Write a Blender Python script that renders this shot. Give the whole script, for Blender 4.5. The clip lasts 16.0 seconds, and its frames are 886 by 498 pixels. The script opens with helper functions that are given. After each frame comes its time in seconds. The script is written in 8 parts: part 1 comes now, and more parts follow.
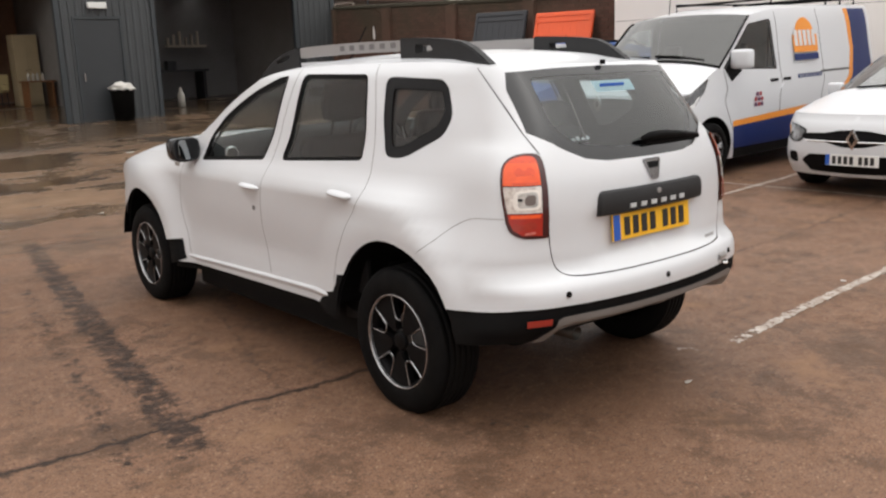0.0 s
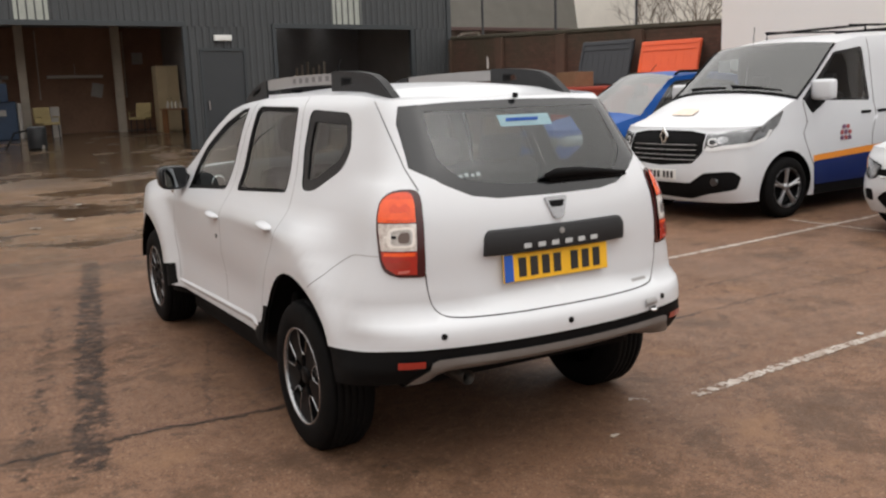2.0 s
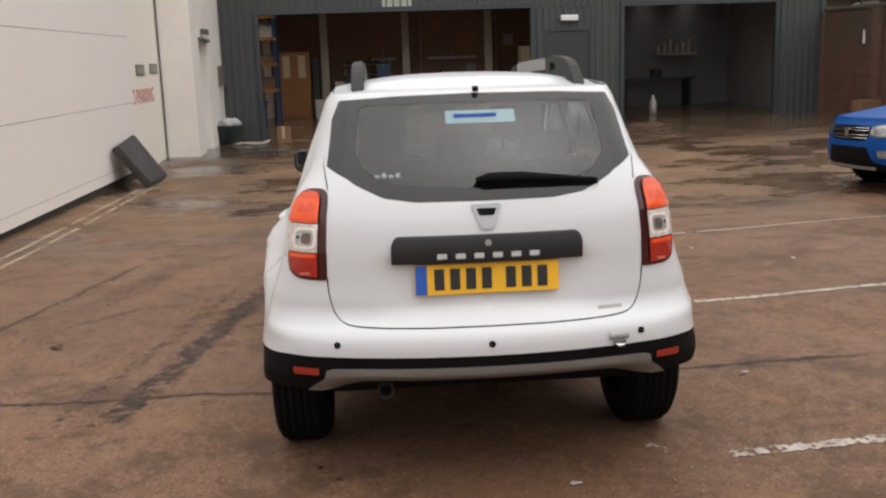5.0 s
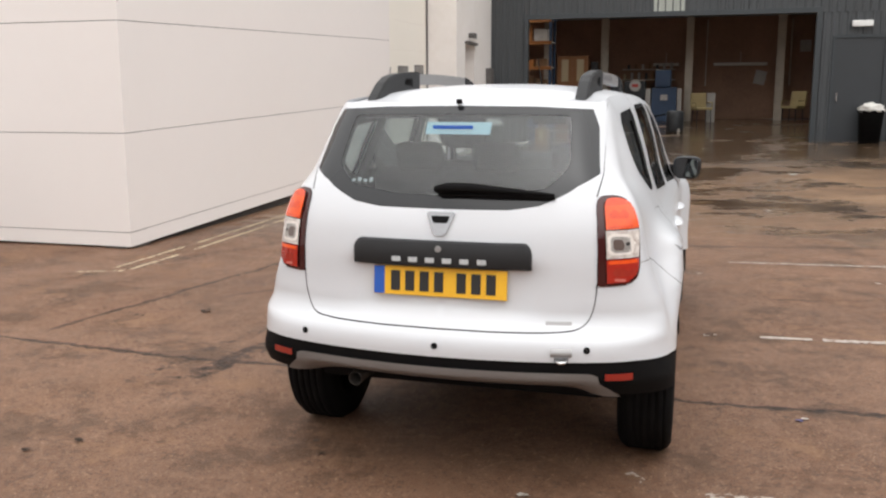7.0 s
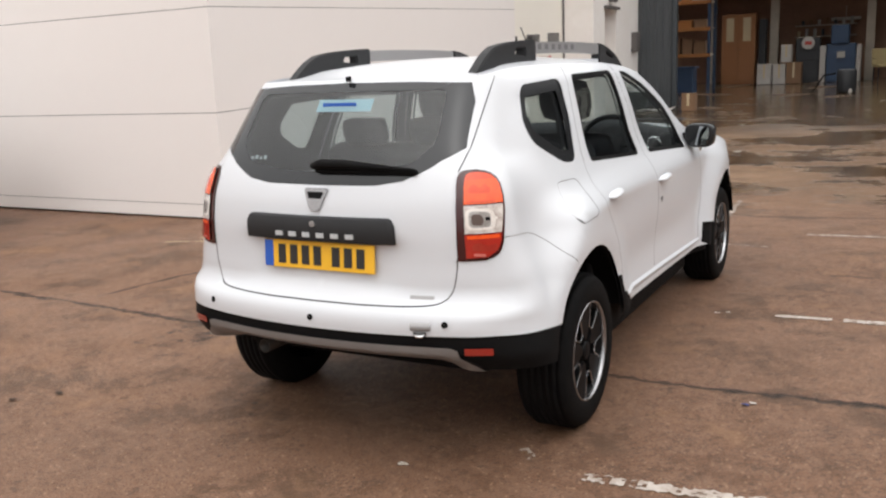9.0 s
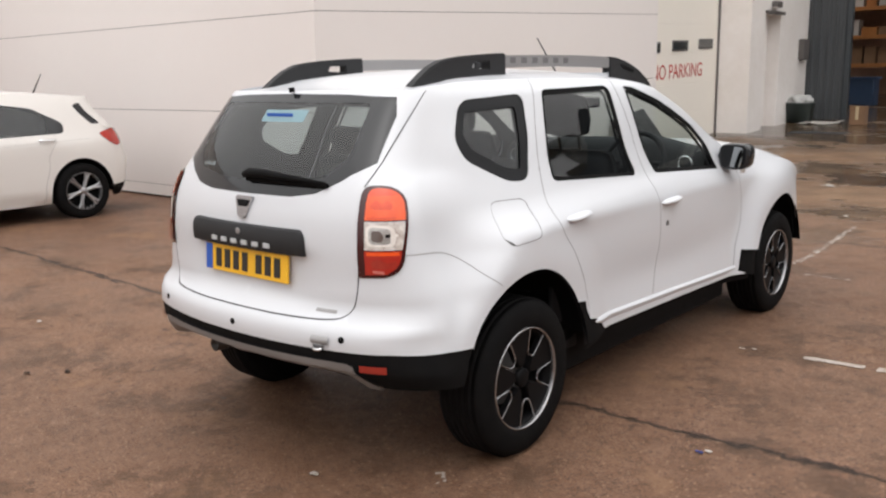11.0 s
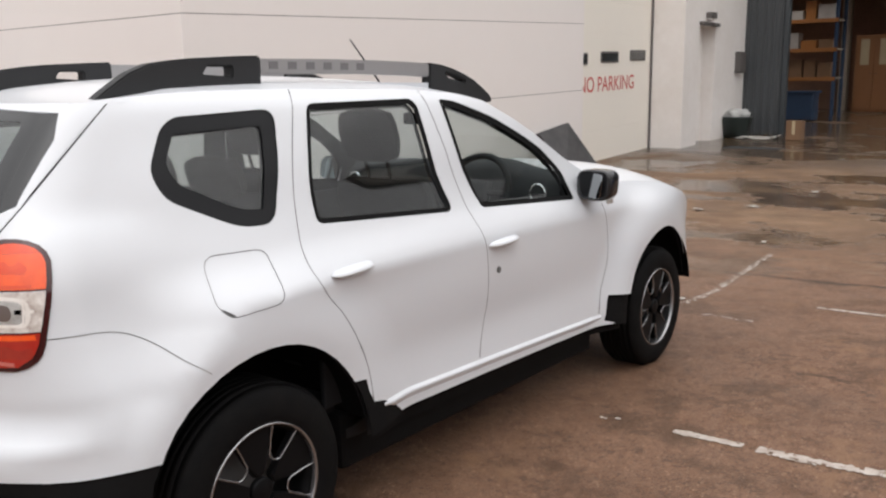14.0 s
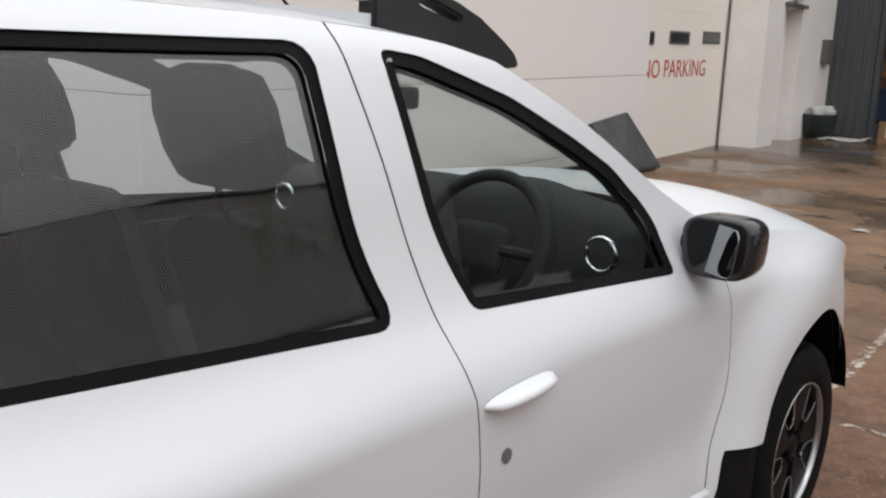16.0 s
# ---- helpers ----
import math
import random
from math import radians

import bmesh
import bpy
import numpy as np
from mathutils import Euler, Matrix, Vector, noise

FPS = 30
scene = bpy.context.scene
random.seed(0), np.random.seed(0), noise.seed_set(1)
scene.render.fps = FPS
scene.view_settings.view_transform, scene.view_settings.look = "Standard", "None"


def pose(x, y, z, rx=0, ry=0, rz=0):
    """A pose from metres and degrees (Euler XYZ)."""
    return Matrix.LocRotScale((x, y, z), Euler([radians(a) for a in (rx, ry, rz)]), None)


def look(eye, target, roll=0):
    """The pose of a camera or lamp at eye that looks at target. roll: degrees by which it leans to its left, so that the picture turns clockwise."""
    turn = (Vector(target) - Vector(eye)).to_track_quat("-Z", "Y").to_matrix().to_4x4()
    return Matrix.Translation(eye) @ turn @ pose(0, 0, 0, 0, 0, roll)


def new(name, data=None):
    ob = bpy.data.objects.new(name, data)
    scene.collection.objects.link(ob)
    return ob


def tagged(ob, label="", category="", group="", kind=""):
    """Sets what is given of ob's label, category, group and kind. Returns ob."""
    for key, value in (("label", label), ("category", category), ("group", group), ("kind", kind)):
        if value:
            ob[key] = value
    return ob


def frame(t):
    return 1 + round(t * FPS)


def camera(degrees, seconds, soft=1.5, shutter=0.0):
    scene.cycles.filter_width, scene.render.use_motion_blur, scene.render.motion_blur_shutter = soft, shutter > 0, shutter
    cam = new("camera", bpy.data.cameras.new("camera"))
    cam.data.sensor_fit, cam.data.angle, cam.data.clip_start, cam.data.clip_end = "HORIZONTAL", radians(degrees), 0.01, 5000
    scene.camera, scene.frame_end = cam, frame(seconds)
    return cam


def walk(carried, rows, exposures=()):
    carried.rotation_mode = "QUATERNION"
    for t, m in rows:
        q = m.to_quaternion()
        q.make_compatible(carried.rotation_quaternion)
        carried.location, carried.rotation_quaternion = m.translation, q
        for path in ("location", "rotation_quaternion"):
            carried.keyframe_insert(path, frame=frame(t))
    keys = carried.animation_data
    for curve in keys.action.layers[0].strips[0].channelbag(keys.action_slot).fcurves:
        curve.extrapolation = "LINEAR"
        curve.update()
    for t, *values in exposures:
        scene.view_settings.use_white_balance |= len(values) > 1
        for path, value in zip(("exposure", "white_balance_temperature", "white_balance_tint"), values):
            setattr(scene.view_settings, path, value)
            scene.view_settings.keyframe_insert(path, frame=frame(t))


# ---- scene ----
cam = camera(53.6, 16.0, soft=2.3)
PATH = [
    (0, (-3.04, -2.16, 1.51), (-1.788, -0.655, 1.099), -2.1),
    (0.5, (-2.902, -2.301, 1.509), (-1.69, -0.753, 1.143), -2.7),
    (1, (-2.674, -2.431, 1.515), (-1.522, -0.834, 1.162), -0.9),
    (1.5, (-2.408, -2.513, 1.498), (-1.316, -0.872, 1.158), -0.7),
    (2, (-2.142, -2.681, 1.495), (-1.151, -0.977, 1.157), -2.0),
    (2.5, (-1.852, -2.832, 1.503), (-1.026, -1.044, 1.157), -2.4),
    (3, (-1.534, -2.817, 1.497), (-0.875, -0.965, 1.125), -1.4),
    (3.5, (-1.234, -2.885, 1.483), (-0.654, -0.999, 1.155), -2.4),
    (6, (0.271, -3.027, 1.518), (0.042, -1.076, 1.141), -1.3),
    (6.5, (0.609, -3.086, 1.525), (0.226, -1.158, 1.156), -1.3),
    (7, (0.889, -3.009, 1.514), (0.357, -1.111, 1.174), -0.1),
    (7.5, (1.153, -2.906, 1.519), (0.508, -1.047, 1.162), -1.3),
    (8, (1.503, -2.89, 1.539), (0.744, -1.08, 1.153), -1.4),
    (8.5, (1.74, -2.738, 1.513), (0.925, -0.949, 1.145), -0.8),
    (9, (2.019, -2.622, 1.519), (1.091, -0.896, 1.12), -2.3),
    (11.5, (2.996, -1.867, 1.543), (1.654, -0.435, 1.16), 0.4),
    (12, (3.176, -1.759, 1.537), (1.773, -0.388, 1.148), 1.0),
    (12.5, (3.25, -1.711, 1.539), (1.843, -0.347, 1.139), 0.6),
    (13, (3.233, -1.599, 1.543), (1.852, -0.208, 1.148), 0.1),
    (13.5, (3.049, -1.264, 1.516), (1.757, 0.206, 1.102), 0.3),
    (14, (2.814, -0.827, 1.527), (1.615, 0.732, 1.165), -0.6),
    (14.5, (2.578, -0.349, 1.517), (1.304, 1.171, 1.258), -0.4),
    (15, (2.241, 0.106, 1.515), (1.023, 1.667, 1.233), 0.0),
    (15.5, (1.989, 0.527, 1.501), (0.705, 2.032, 1.212), -1.0),
    (16, (1.679, 0.934, 1.454), (0.412, 2.428, 1.05), 2.0),
]
walk(cam, [(t, look(eye, target, roll)) for t, eye, target, roll in PATH],
     exposures=[(0.0, 0.17, 6650, 10), (2.0, 0.07, 6650, 10), (3.5, 0.02, 6700, 11), (5.8, 0.05, 6600, 10), (6.6, 0.28, 6500, 10), (7.5, 0.36, 6500, 10), (9.2, 0.32, 6500, 10),
                (11.3, 0.20, 6500, 11), (12.5, 0.14, 6500, 11), (14.0, 0.14, 6450, 11), (14.5, 0.0, 6400, 11), (15.0, 0.10, 6350, 10), (15.5, 0.21, 6350, 10), (16.0, 0.06, 6350, 10)])

# ---- light: flat overcast day after rain ----
world = bpy.data.worlds.new("overcast")
scene.world = world
world.use_nodes = True
wn, wl = world.node_tree.nodes, world.node_tree.links
sky = wn.new("ShaderNodeTexSky")
sky.sky_type = "NISHITA"
sky.sun_disc = False
sky.sun_elevation, sky.sun_rotation = radians(63), radians(150)
sky.dust_density, sky.air_density = 4.0, 1.0
pale = wn.new("ShaderNodeHueSaturation")
pale.inputs["Saturation"].default_value = 0.12
wl.new(sky.outputs[0], pale.inputs["Color"])
cloud = wn.new("ShaderNodeMix")
cloud.data_type = "RGBA"
cloud.inputs["Factor"].default_value = 0.85
# the cloud is three times as bright overhead as at the horizon
up = wn.new("ShaderNodeTexCoord")
high = wn.new("ShaderNodeSeparateXYZ")
wl.new(up.outputs["Generated"], high.inputs[0])
ramp = wn.new("ShaderNodeMapRange")
for k, v in (("From Min", 0.0), ("From Max", 1.0), ("To Min", 0.40), ("To Max", 1.72)):
    ramp.inputs[k].default_value = v
wl.new(high.outputs["Z"], ramp.inputs["Value"])
tone = wn.new("ShaderNodeVectorMath")
tone.operation = "SCALE"
tone.inputs[0].default_value = (4.25, 4.2, 4.15)
wl.new(ramp.outputs[0], tone.inputs["Scale"])
wl.new(tone.outputs[0], cloud.inputs["B"])
wl.new(pale.outputs[0], cloud.inputs["A"])
wl.new(cloud.outputs["Result"], wn["Background"].inputs[0])
wn["Background"].inputs[1].default_value = 0.28
sun = new("sun", bpy.data.lights.new("sun", "SUN"))
sun.data.energy, sun.data.angle, sun.data.color = 0.52, radians(110), (1.0, 0.97, 0.93)
sun.matrix_world = look((0, 0, 30), (-11.0, 2.0, 3.6))


# ---- materials ----
def mat(name, color, rough=0.6, metal=0.0, vary=0.0, scale=8.0, bump=0.0, bump_scale=60.0, coat=0.0, second=None, spec=0.5, detail=6.0):
    """Principled surface; colour wanders towards `second` (or darker) at two scales, with fine relief."""
    m = bpy.data.materials.new(name)
    m.use_nodes = True
    n, l = m.node_tree.nodes, m.node_tree.links
    b = n["Principled BSDF"]
    b.inputs["Base Color"].default_value = (*color, 1)
    b.inputs["Roughness"].default_value = rough
    b.inputs["Metallic"].default_value = metal
    b.inputs["Coat Weight"].default_value = coat
    b.inputs["Coat Roughness"].default_value = 0.04
    b.inputs["Specular IOR Level"].default_value = spec
    if vary or bump:
        co = n.new("ShaderNodeTexCoord")
    if vary:
        other = second or tuple(c * 0.55 for c in color)
        big, fine = n.new("ShaderNodeTexNoise"), n.new("ShaderNodeTexNoise")
        big.inputs["Scale"].default_value, big.inputs["Detail"].default_value = scale, detail
        fine.inputs["Scale"].default_value, fine.inputs["Detail"].default_value = scale * 9, 4
        add = n.new("ShaderNodeMath"); add.operation = "MULTIPLY_ADD"
        add.inputs[1].default_value = 0.45
        ramp = n.new("ShaderNodeMapRange")
        ramp.inputs["From Min"].default_value, ramp.inputs["From Max"].default_value = 0.5, 1.0
        ramp.inputs["To Max"].default_value = vary
        mix = n.new("ShaderNodeMix"); mix.data_type = "RGBA"
        mix.inputs["A"].default_value, mix.inputs["B"].default_value = (*color, 1), (*other, 1)
        for t in (big, fine):
            l.new(co.outputs["Object"], t.inputs["Vector"])
        l.new(fine.outputs["Fac"], add.inputs[0]); l.new(big.outputs["Fac"], add.inputs[2])
        l.new(add.outputs[0], ramp.inputs["Value"]); l.new(ramp.outputs[0], mix.inputs["Factor"])
        l.new(mix.outputs["Result"], b.inputs["Base Color"])
    if bump:
        bt, bp = n.new("ShaderNodeTexNoise"), n.new("ShaderNodeBump")
        bt.inputs["Scale"].default_value, bt.inputs["Detail"].default_value = bump_scale, 5
        bp.inputs["Strength"].default_value, bp.inputs["Distance"].default_value = bump, 0.01
        l.new(co.outputs["Object"], bt.inputs["Vector"]); l.new(bt.outputs["Fac"], bp.inputs["Height"]); l.new(bp.outputs[0], b.inputs["Normal"])
    return m


def glass_mat(name, tint, gloss=1.0, lifted=0.06):
    """Thin tinted pane: clear tint with mirror gloss by Fresnel."""
    m = bpy.data.materials.new(name)
    m.use_nodes = True
    n, l = m.node_tree.nodes, m.node_tree.links
    n.remove(n["Principled BSDF"])
    tr, gl, mx, fr = n.new("ShaderNodeBsdfTransparent"), n.new("ShaderNodeBsdfGlossy"), n.new("ShaderNodeMixShader"), n.new("ShaderNodeLayerWeight")
    tr.inputs[0].default_value = (*tint, 1)
    gl.inputs["Roughness"].default_value = 0.01
    gl.inputs["Color"].default_value = (gloss, gloss, gloss, 1)
    fr.inputs["Blend"].default_value = 0.5
    steep, lift = n.new("ShaderNodeMath"), n.new("ShaderNodeMath")
    steep.operation, lift.operation = "POWER", "MULTIPLY_ADD"
    steep.inputs[1].default_value, lift.inputs[1].default_value, lift.inputs[2].default_value = 5.0, 1.0 - lifted, lifted
    l.new(fr.outputs["Facing"], steep.inputs[0]); l.new(steep.outputs[0], lift.inputs[0]); l.new(lift.outputs[0], mx.inputs[0]); l.new(tr.outputs[0], mx.inputs[1]); l.new(gl.outputs[0], mx.inputs[2])
    l.new(mx.outputs[0], n["Material Output"].inputs[0])
    return m


WHITE_PAINT = mat("white_car_paint", (0.625, 0.642, 0.672), 0.36, coat=0.45, vary=0.06, scale=1.5, second=(0.55, 0.55, 0.545))
SEAM = mat("panel_gap_dark", (0.12, 0.12, 0.12), 0.8)
SOFT_SEAM = mat("soft_panel_gap", (0.34, 0.33, 0.32), 0.7)
BLACK_PLASTIC = mat("black_plastic", (0.006, 0.006, 0.0065), 0.7, vary=0.3, scale=12, second=(0.013, 0.012, 0.011), bump=0.15, bump_scale=400, spec=0.08)
BLACK_GLOSS = mat("black_frit", (0.016, 0.017, 0.019), 0.08, spec=0.52)
FRIT_SIDE = mat("side_frit", (0.013, 0.0135, 0.015), 0.24, spec=0.13)
RUBBER = mat("tyre_rubber", (0.005, 0.005, 0.0055), 0.75, vary=0.5, scale=14, second=(0.013, 0.012, 0.011), bump=0.2, bump_scale=120, spec=0.07)
SILVER = mat("silver_plastic", (0.34, 0.335, 0.335), 0.38, metal=0.35, vary=0.25, scale=5, second=(0.28, 0.27, 0.26))
CHROME = mat("chrome", (0.75, 0.76, 0.77), 0.12, metal=1.0)
BADGE_METAL = mat("satin_badge_metal", (0.40, 0.40, 0.41), 0.24, metal=1.0)
RIM_DARK = mat("dark_alloy", (0.005, 0.005, 0.0055), 0.5, spec=0.1)
RIM_CUT = mat("machined_alloy", (0.36, 0.36, 0.37), 0.25, metal=0.9)
GLASS_REAR = glass_mat("tinted_glass", (0.60, 0.66, 0.665), 1.0, 0.062)
GLASS_FRONT = glass_mat("clear_glass", (0.84, 0.89, 0.88), 1.0, 0.03)
GLASS_TAIL = glass_mat("tail_glass", (0.54, 0.61, 0.615), 1.0, 0.062)
GREY_PLASTIC = mat("charcoal_plastic", (0.024, 0.0245, 0.026), 0.62, vary=0.3, scale=12, second=(0.034, 0.034, 0.035), bump=0.12, bump_scale=400, spec=0.25)
TRIM = mat("dark_interior", (0.0065, 0.007, 0.009), 0.8, vary=0.3, scale=20)
SEAT = mat("charcoal_fabric", (0.022, 0.023, 0.027), 0.95, vary=0.4, scale=40, bump=0.2, bump_scale=500)


# ---- helpers for building ----
def thing(name, label, category, m=None, group="", kind=""):
    ob = new(name)
    ob.empty_display_size = 0.1
    if m is not None:
        ob.matrix_world = m
    return tagged(ob, label, category, group, kind)


def obj(name, bm, material, smooth=False):
    me = bpy.data.meshes.new(name)
    bm.to_mesh(me)
    bm.free()
    for mm in (material if isinstance(material, (list, tuple)) else [material]):
        me.materials.append(mm)
    if smooth:
        me.shade_smooth()
    return new(name, me)


def part(name, bm, material, parent, label="", smooth=False):
    ob = obj(name, bm, material, smooth)
    ob.parent = parent
    return tagged(ob, label)


def structure(name, bm, material, label, category, smooth=False):
    return tagged(obj(name, bm, material, smooth), label, category, kind="structure")


def box(x0, y0, z0, x1, y1, z1, bevel=0.0, bm=None, m=None):
    bm = bm or bmesh.new()
    r = bmesh.ops.create_cube(bm, size=1)
    mm = Matrix.Translation(((x0 + x1) / 2, (y0 + y1) / 2, (z0 + z1) / 2)) @ Matrix.Diagonal((abs(x1 - x0), abs(y1 - y0), abs(z1 - z0), 1))
    bmesh.ops.transform(bm, matrix=(m @ mm) if m is not None else mm, verts=r["verts"])
    if bevel:
        es = list({e for v in r["verts"] for e in v.link_edges})
        bmesh.ops.bevel(bm, geom=es, offset=bevel, segments=2, affect="EDGES", profile=0.6)
    return bm


def tube(points, radius, bm=None, sides=8, closed=False):
    """A round bar along a line of points."""
    bm = bm or bmesh.new()
    pts = [Vector(p) for p in points]
    rings = []
    for i, p in enumerate(pts):
        a = pts[i - 1] if (i or closed) else pts[0]
        b = pts[(i + 1) % len(pts)] if (closed or i + 1 < len(pts)) else pts[-1]
        d = (b - a).normalized()
        up = Vector((0, 0, 1)) if abs(d.z) < 0.95 else Vector((1, 0, 0))
        u = d.cross(up).normalized()
        w = u.cross(d)
        r = radius[i] if isinstance(radius, (list, tuple)) else radius
        rings.append([bm.verts.new(p + r * (math.cos(k) * u + math.sin(k) * w)) for k in (2 * math.pi * j / sides for j in range(sides))])
    n = len(rings)
    for i in range(n if closed else n - 1):
        a, b = rings[i], rings[(i + 1) % n]
        for j in range(sides):
            bm.faces.new((a[j], a[(j + 1) % sides], b[(j + 1) % sides], b[j]))
    if not closed:
        bm.faces.new(rings[0][::-1]); bm.faces.new(rings[-1])
    return bm


def lathe(profile, bm=None, sides=48, axis="x", m=None):
    """Turn a profile of (radius, offset) about the x axis (or z)."""
    bm = bm or bmesh.new()
    rings = []
    for r, o in profile:
        ring = []
        for j in range(sides):
            k = 2 * math.pi * j / sides
            p = Vector((o, r * math.cos(k), r * math.sin(k))) if axis == "x" else Vector((r * math.cos(k), r * math.sin(k), o))
            ring.append(bm.verts.new(m @ p if m is not None else p))
        rings.append(ring)
    for a, b in zip(rings, rings[1:]):
        for j in range(sides):
            bm.faces.new((a[j], a[(j + 1) % sides], b[(j + 1) % sides], b[j]))
    bmesh.ops.recalc_face_normals(bm, faces=bm.faces)
    return bm


def prism(outline, depth, bm=None, m=None, bevel=0.0):
    """Extrude a closed (a, b) outline along +third axis; m maps local (a, b, depth)."""
    bm = bm or bmesh.new()
    lo = [bm.verts.new((a, b, 0)) for a, b in outline]
    hi = [bm.verts.new((a, b, depth)) for a, b in outline]
    fs = [bm.faces.new(lo[::-1]), bm.faces.new(hi)]
    k = len(lo)
    fs += [bm.faces.new((lo[i], lo[(i + 1) % k], hi[(i + 1) % k], hi[i])) for i in range(k)]
    if bevel:
        bmesh.ops.bevel(bm, geom=list(fs[1].edges), offset=bevel, segments=2, affect="EDGES")
    if m is not None:
        bmesh.ops.transform(bm, matrix=m, verts=bm.verts)
    bmesh.ops.recalc_face_normals(bm, faces=bm.faces)
    return bm


def rounded(poly, r, seg=4):
    """Round the corners of a polygon."""
    out, n = [], len(poly)
    for i in range(n):
        p, a, b = (Vector(poly[j % n][:2]) for j in (i, i - 1, i + 1))
        da, db = (a - p), (b - p)
        k = min(r, da.length * 0.45, db.length * 0.45)
        pa, pb = p + da.normalized() * k, p + db.normalized() * k
        for j in range(seg + 1):
            t = j / seg
            q = pa * (1 - t) ** 2 + p * 2 * t * (1 - t) + pb * t * t
            out.append((q.x, q.y))
    return out


def inset(poly, d):
    """Shrink a polygon by d towards its inside."""
    n = len(poly)
    area = sum(poly[i][0] * poly[(i + 1) % n][1] - poly[(i + 1) % n][0] * poly[i][1] for i in range(n))
    sgn = 1 if area > 0 else -1
    out = []
    for i in range(n):
        p, a, b = Vector(poly[i]), Vector(poly[i - 1]), Vector(poly[(i + 1) % n])
        d1, d2 = (p - a).normalized(), (b - p).normalized()
        n1, n2 = Vector((-d1.y, d1.x)) * sgn, Vector((-d2.y, d2.x)) * sgn
        k = (n1 + n2)
        k = k / max(0.5, k.length_squared / 2) if k.length > 1e-6 else n1
        out.append(tuple(p + k * d))
    return out


def writing(name, text, size, m, material, parent=None, label="", depth=0.002, spacing=1.0, stretch=1.0):
    c = bpy.data.curves.new(name, "FONT")
    c.body, c.size, c.extrude, c.align_x, c.align_y, c.space_character = text, size, depth, "CENTER", "CENTER", spacing
    tmp = bpy.data.objects.new(name, c)
    me = bpy.data.meshes.new_from_object(tmp)
    bpy.data.objects.remove(tmp)
    me.transform(m @ Matrix.Diagonal((stretch, 1, 1, 1)))
    me.materials.clear(); me.materials.append(material)
    ob = new(name, me)
    if parent is not None:
        ob.parent = parent
    return tagged(ob, label)


# ---- ground ----
def ground_z(x, y):
    up = 0.42 * (max(0.0, min(y, 19.5) - 5.0) / 14.5) ** 1.5
    up += 0.036 * max(0.0, min(y, 29.0) - 19.5)
    return up + 0.018 * max(0.0, min(x, 12.0) - 1.0) * min(1.0, max(0.0, (y + 4) / 6))

def inside(p, poly):
    x, y = p
    c = False
    j = len(poly) - 1
    for i in range(len(poly)):
        (xi, yi), (xj, yj) = poly[i], poly[j]
        if (yi > y) != (yj > y) and x < (xj - xi) * (y - yi) / (yj - yi) + xi:
            c = not c
        j = i
    return c


def ribbon(points, width):
    """A thin closed strip along a line, for a panel gap."""
    pts = [Vector(p) for p in points]
    l, r = [], []
    for i, p in enumerate(pts):
        d = (pts[min(i + 1, len(pts) - 1)] - pts[max(i - 1, 0)]).normalized()
        n = Vector((-d.y, d.x)) * width / 2
        l.append(tuple(p + n)); r.append(tuple(p - n))
    return l + r[::-1]


def densify(poly, step, closed=True):
    out = []
    n = len(poly)
    for i in range(n if closed else n - 1):
        a, b = Vector(poly[i]), Vector(poly[(i + 1) % n])
        k = max(1, int((b - a).length / step))
        out += [tuple(a.lerp(b, j / k)) for j in range(k)]
    if not closed:
        out.append(tuple(poly[-1]))
    return out


def spline(pts, n=6):
    """Smooth open line through points (Catmull-Rom)."""
    p = [Vector(q) for q in pts]
    p = [p[0] * 2 - p[1]] + p + [p[-1] * 2 - p[-2]]
    out = []
    for i in range(1, len(p) - 2):
        for j in range(n):
            t = j / n
            out.append(tuple(0.5 * ((2 * p[i]) + (p[i + 1] - p[i - 1]) * t + (2 * p[i - 1] - 5 * p[i] + 4 * p[i + 1] - p[i + 2]) * t * t + (3 * p[i] - p[i - 1] - 3 * p[i + 1] + p[i + 2]) * t**3)))
    out.append(tuple(p[-2]))
    return out

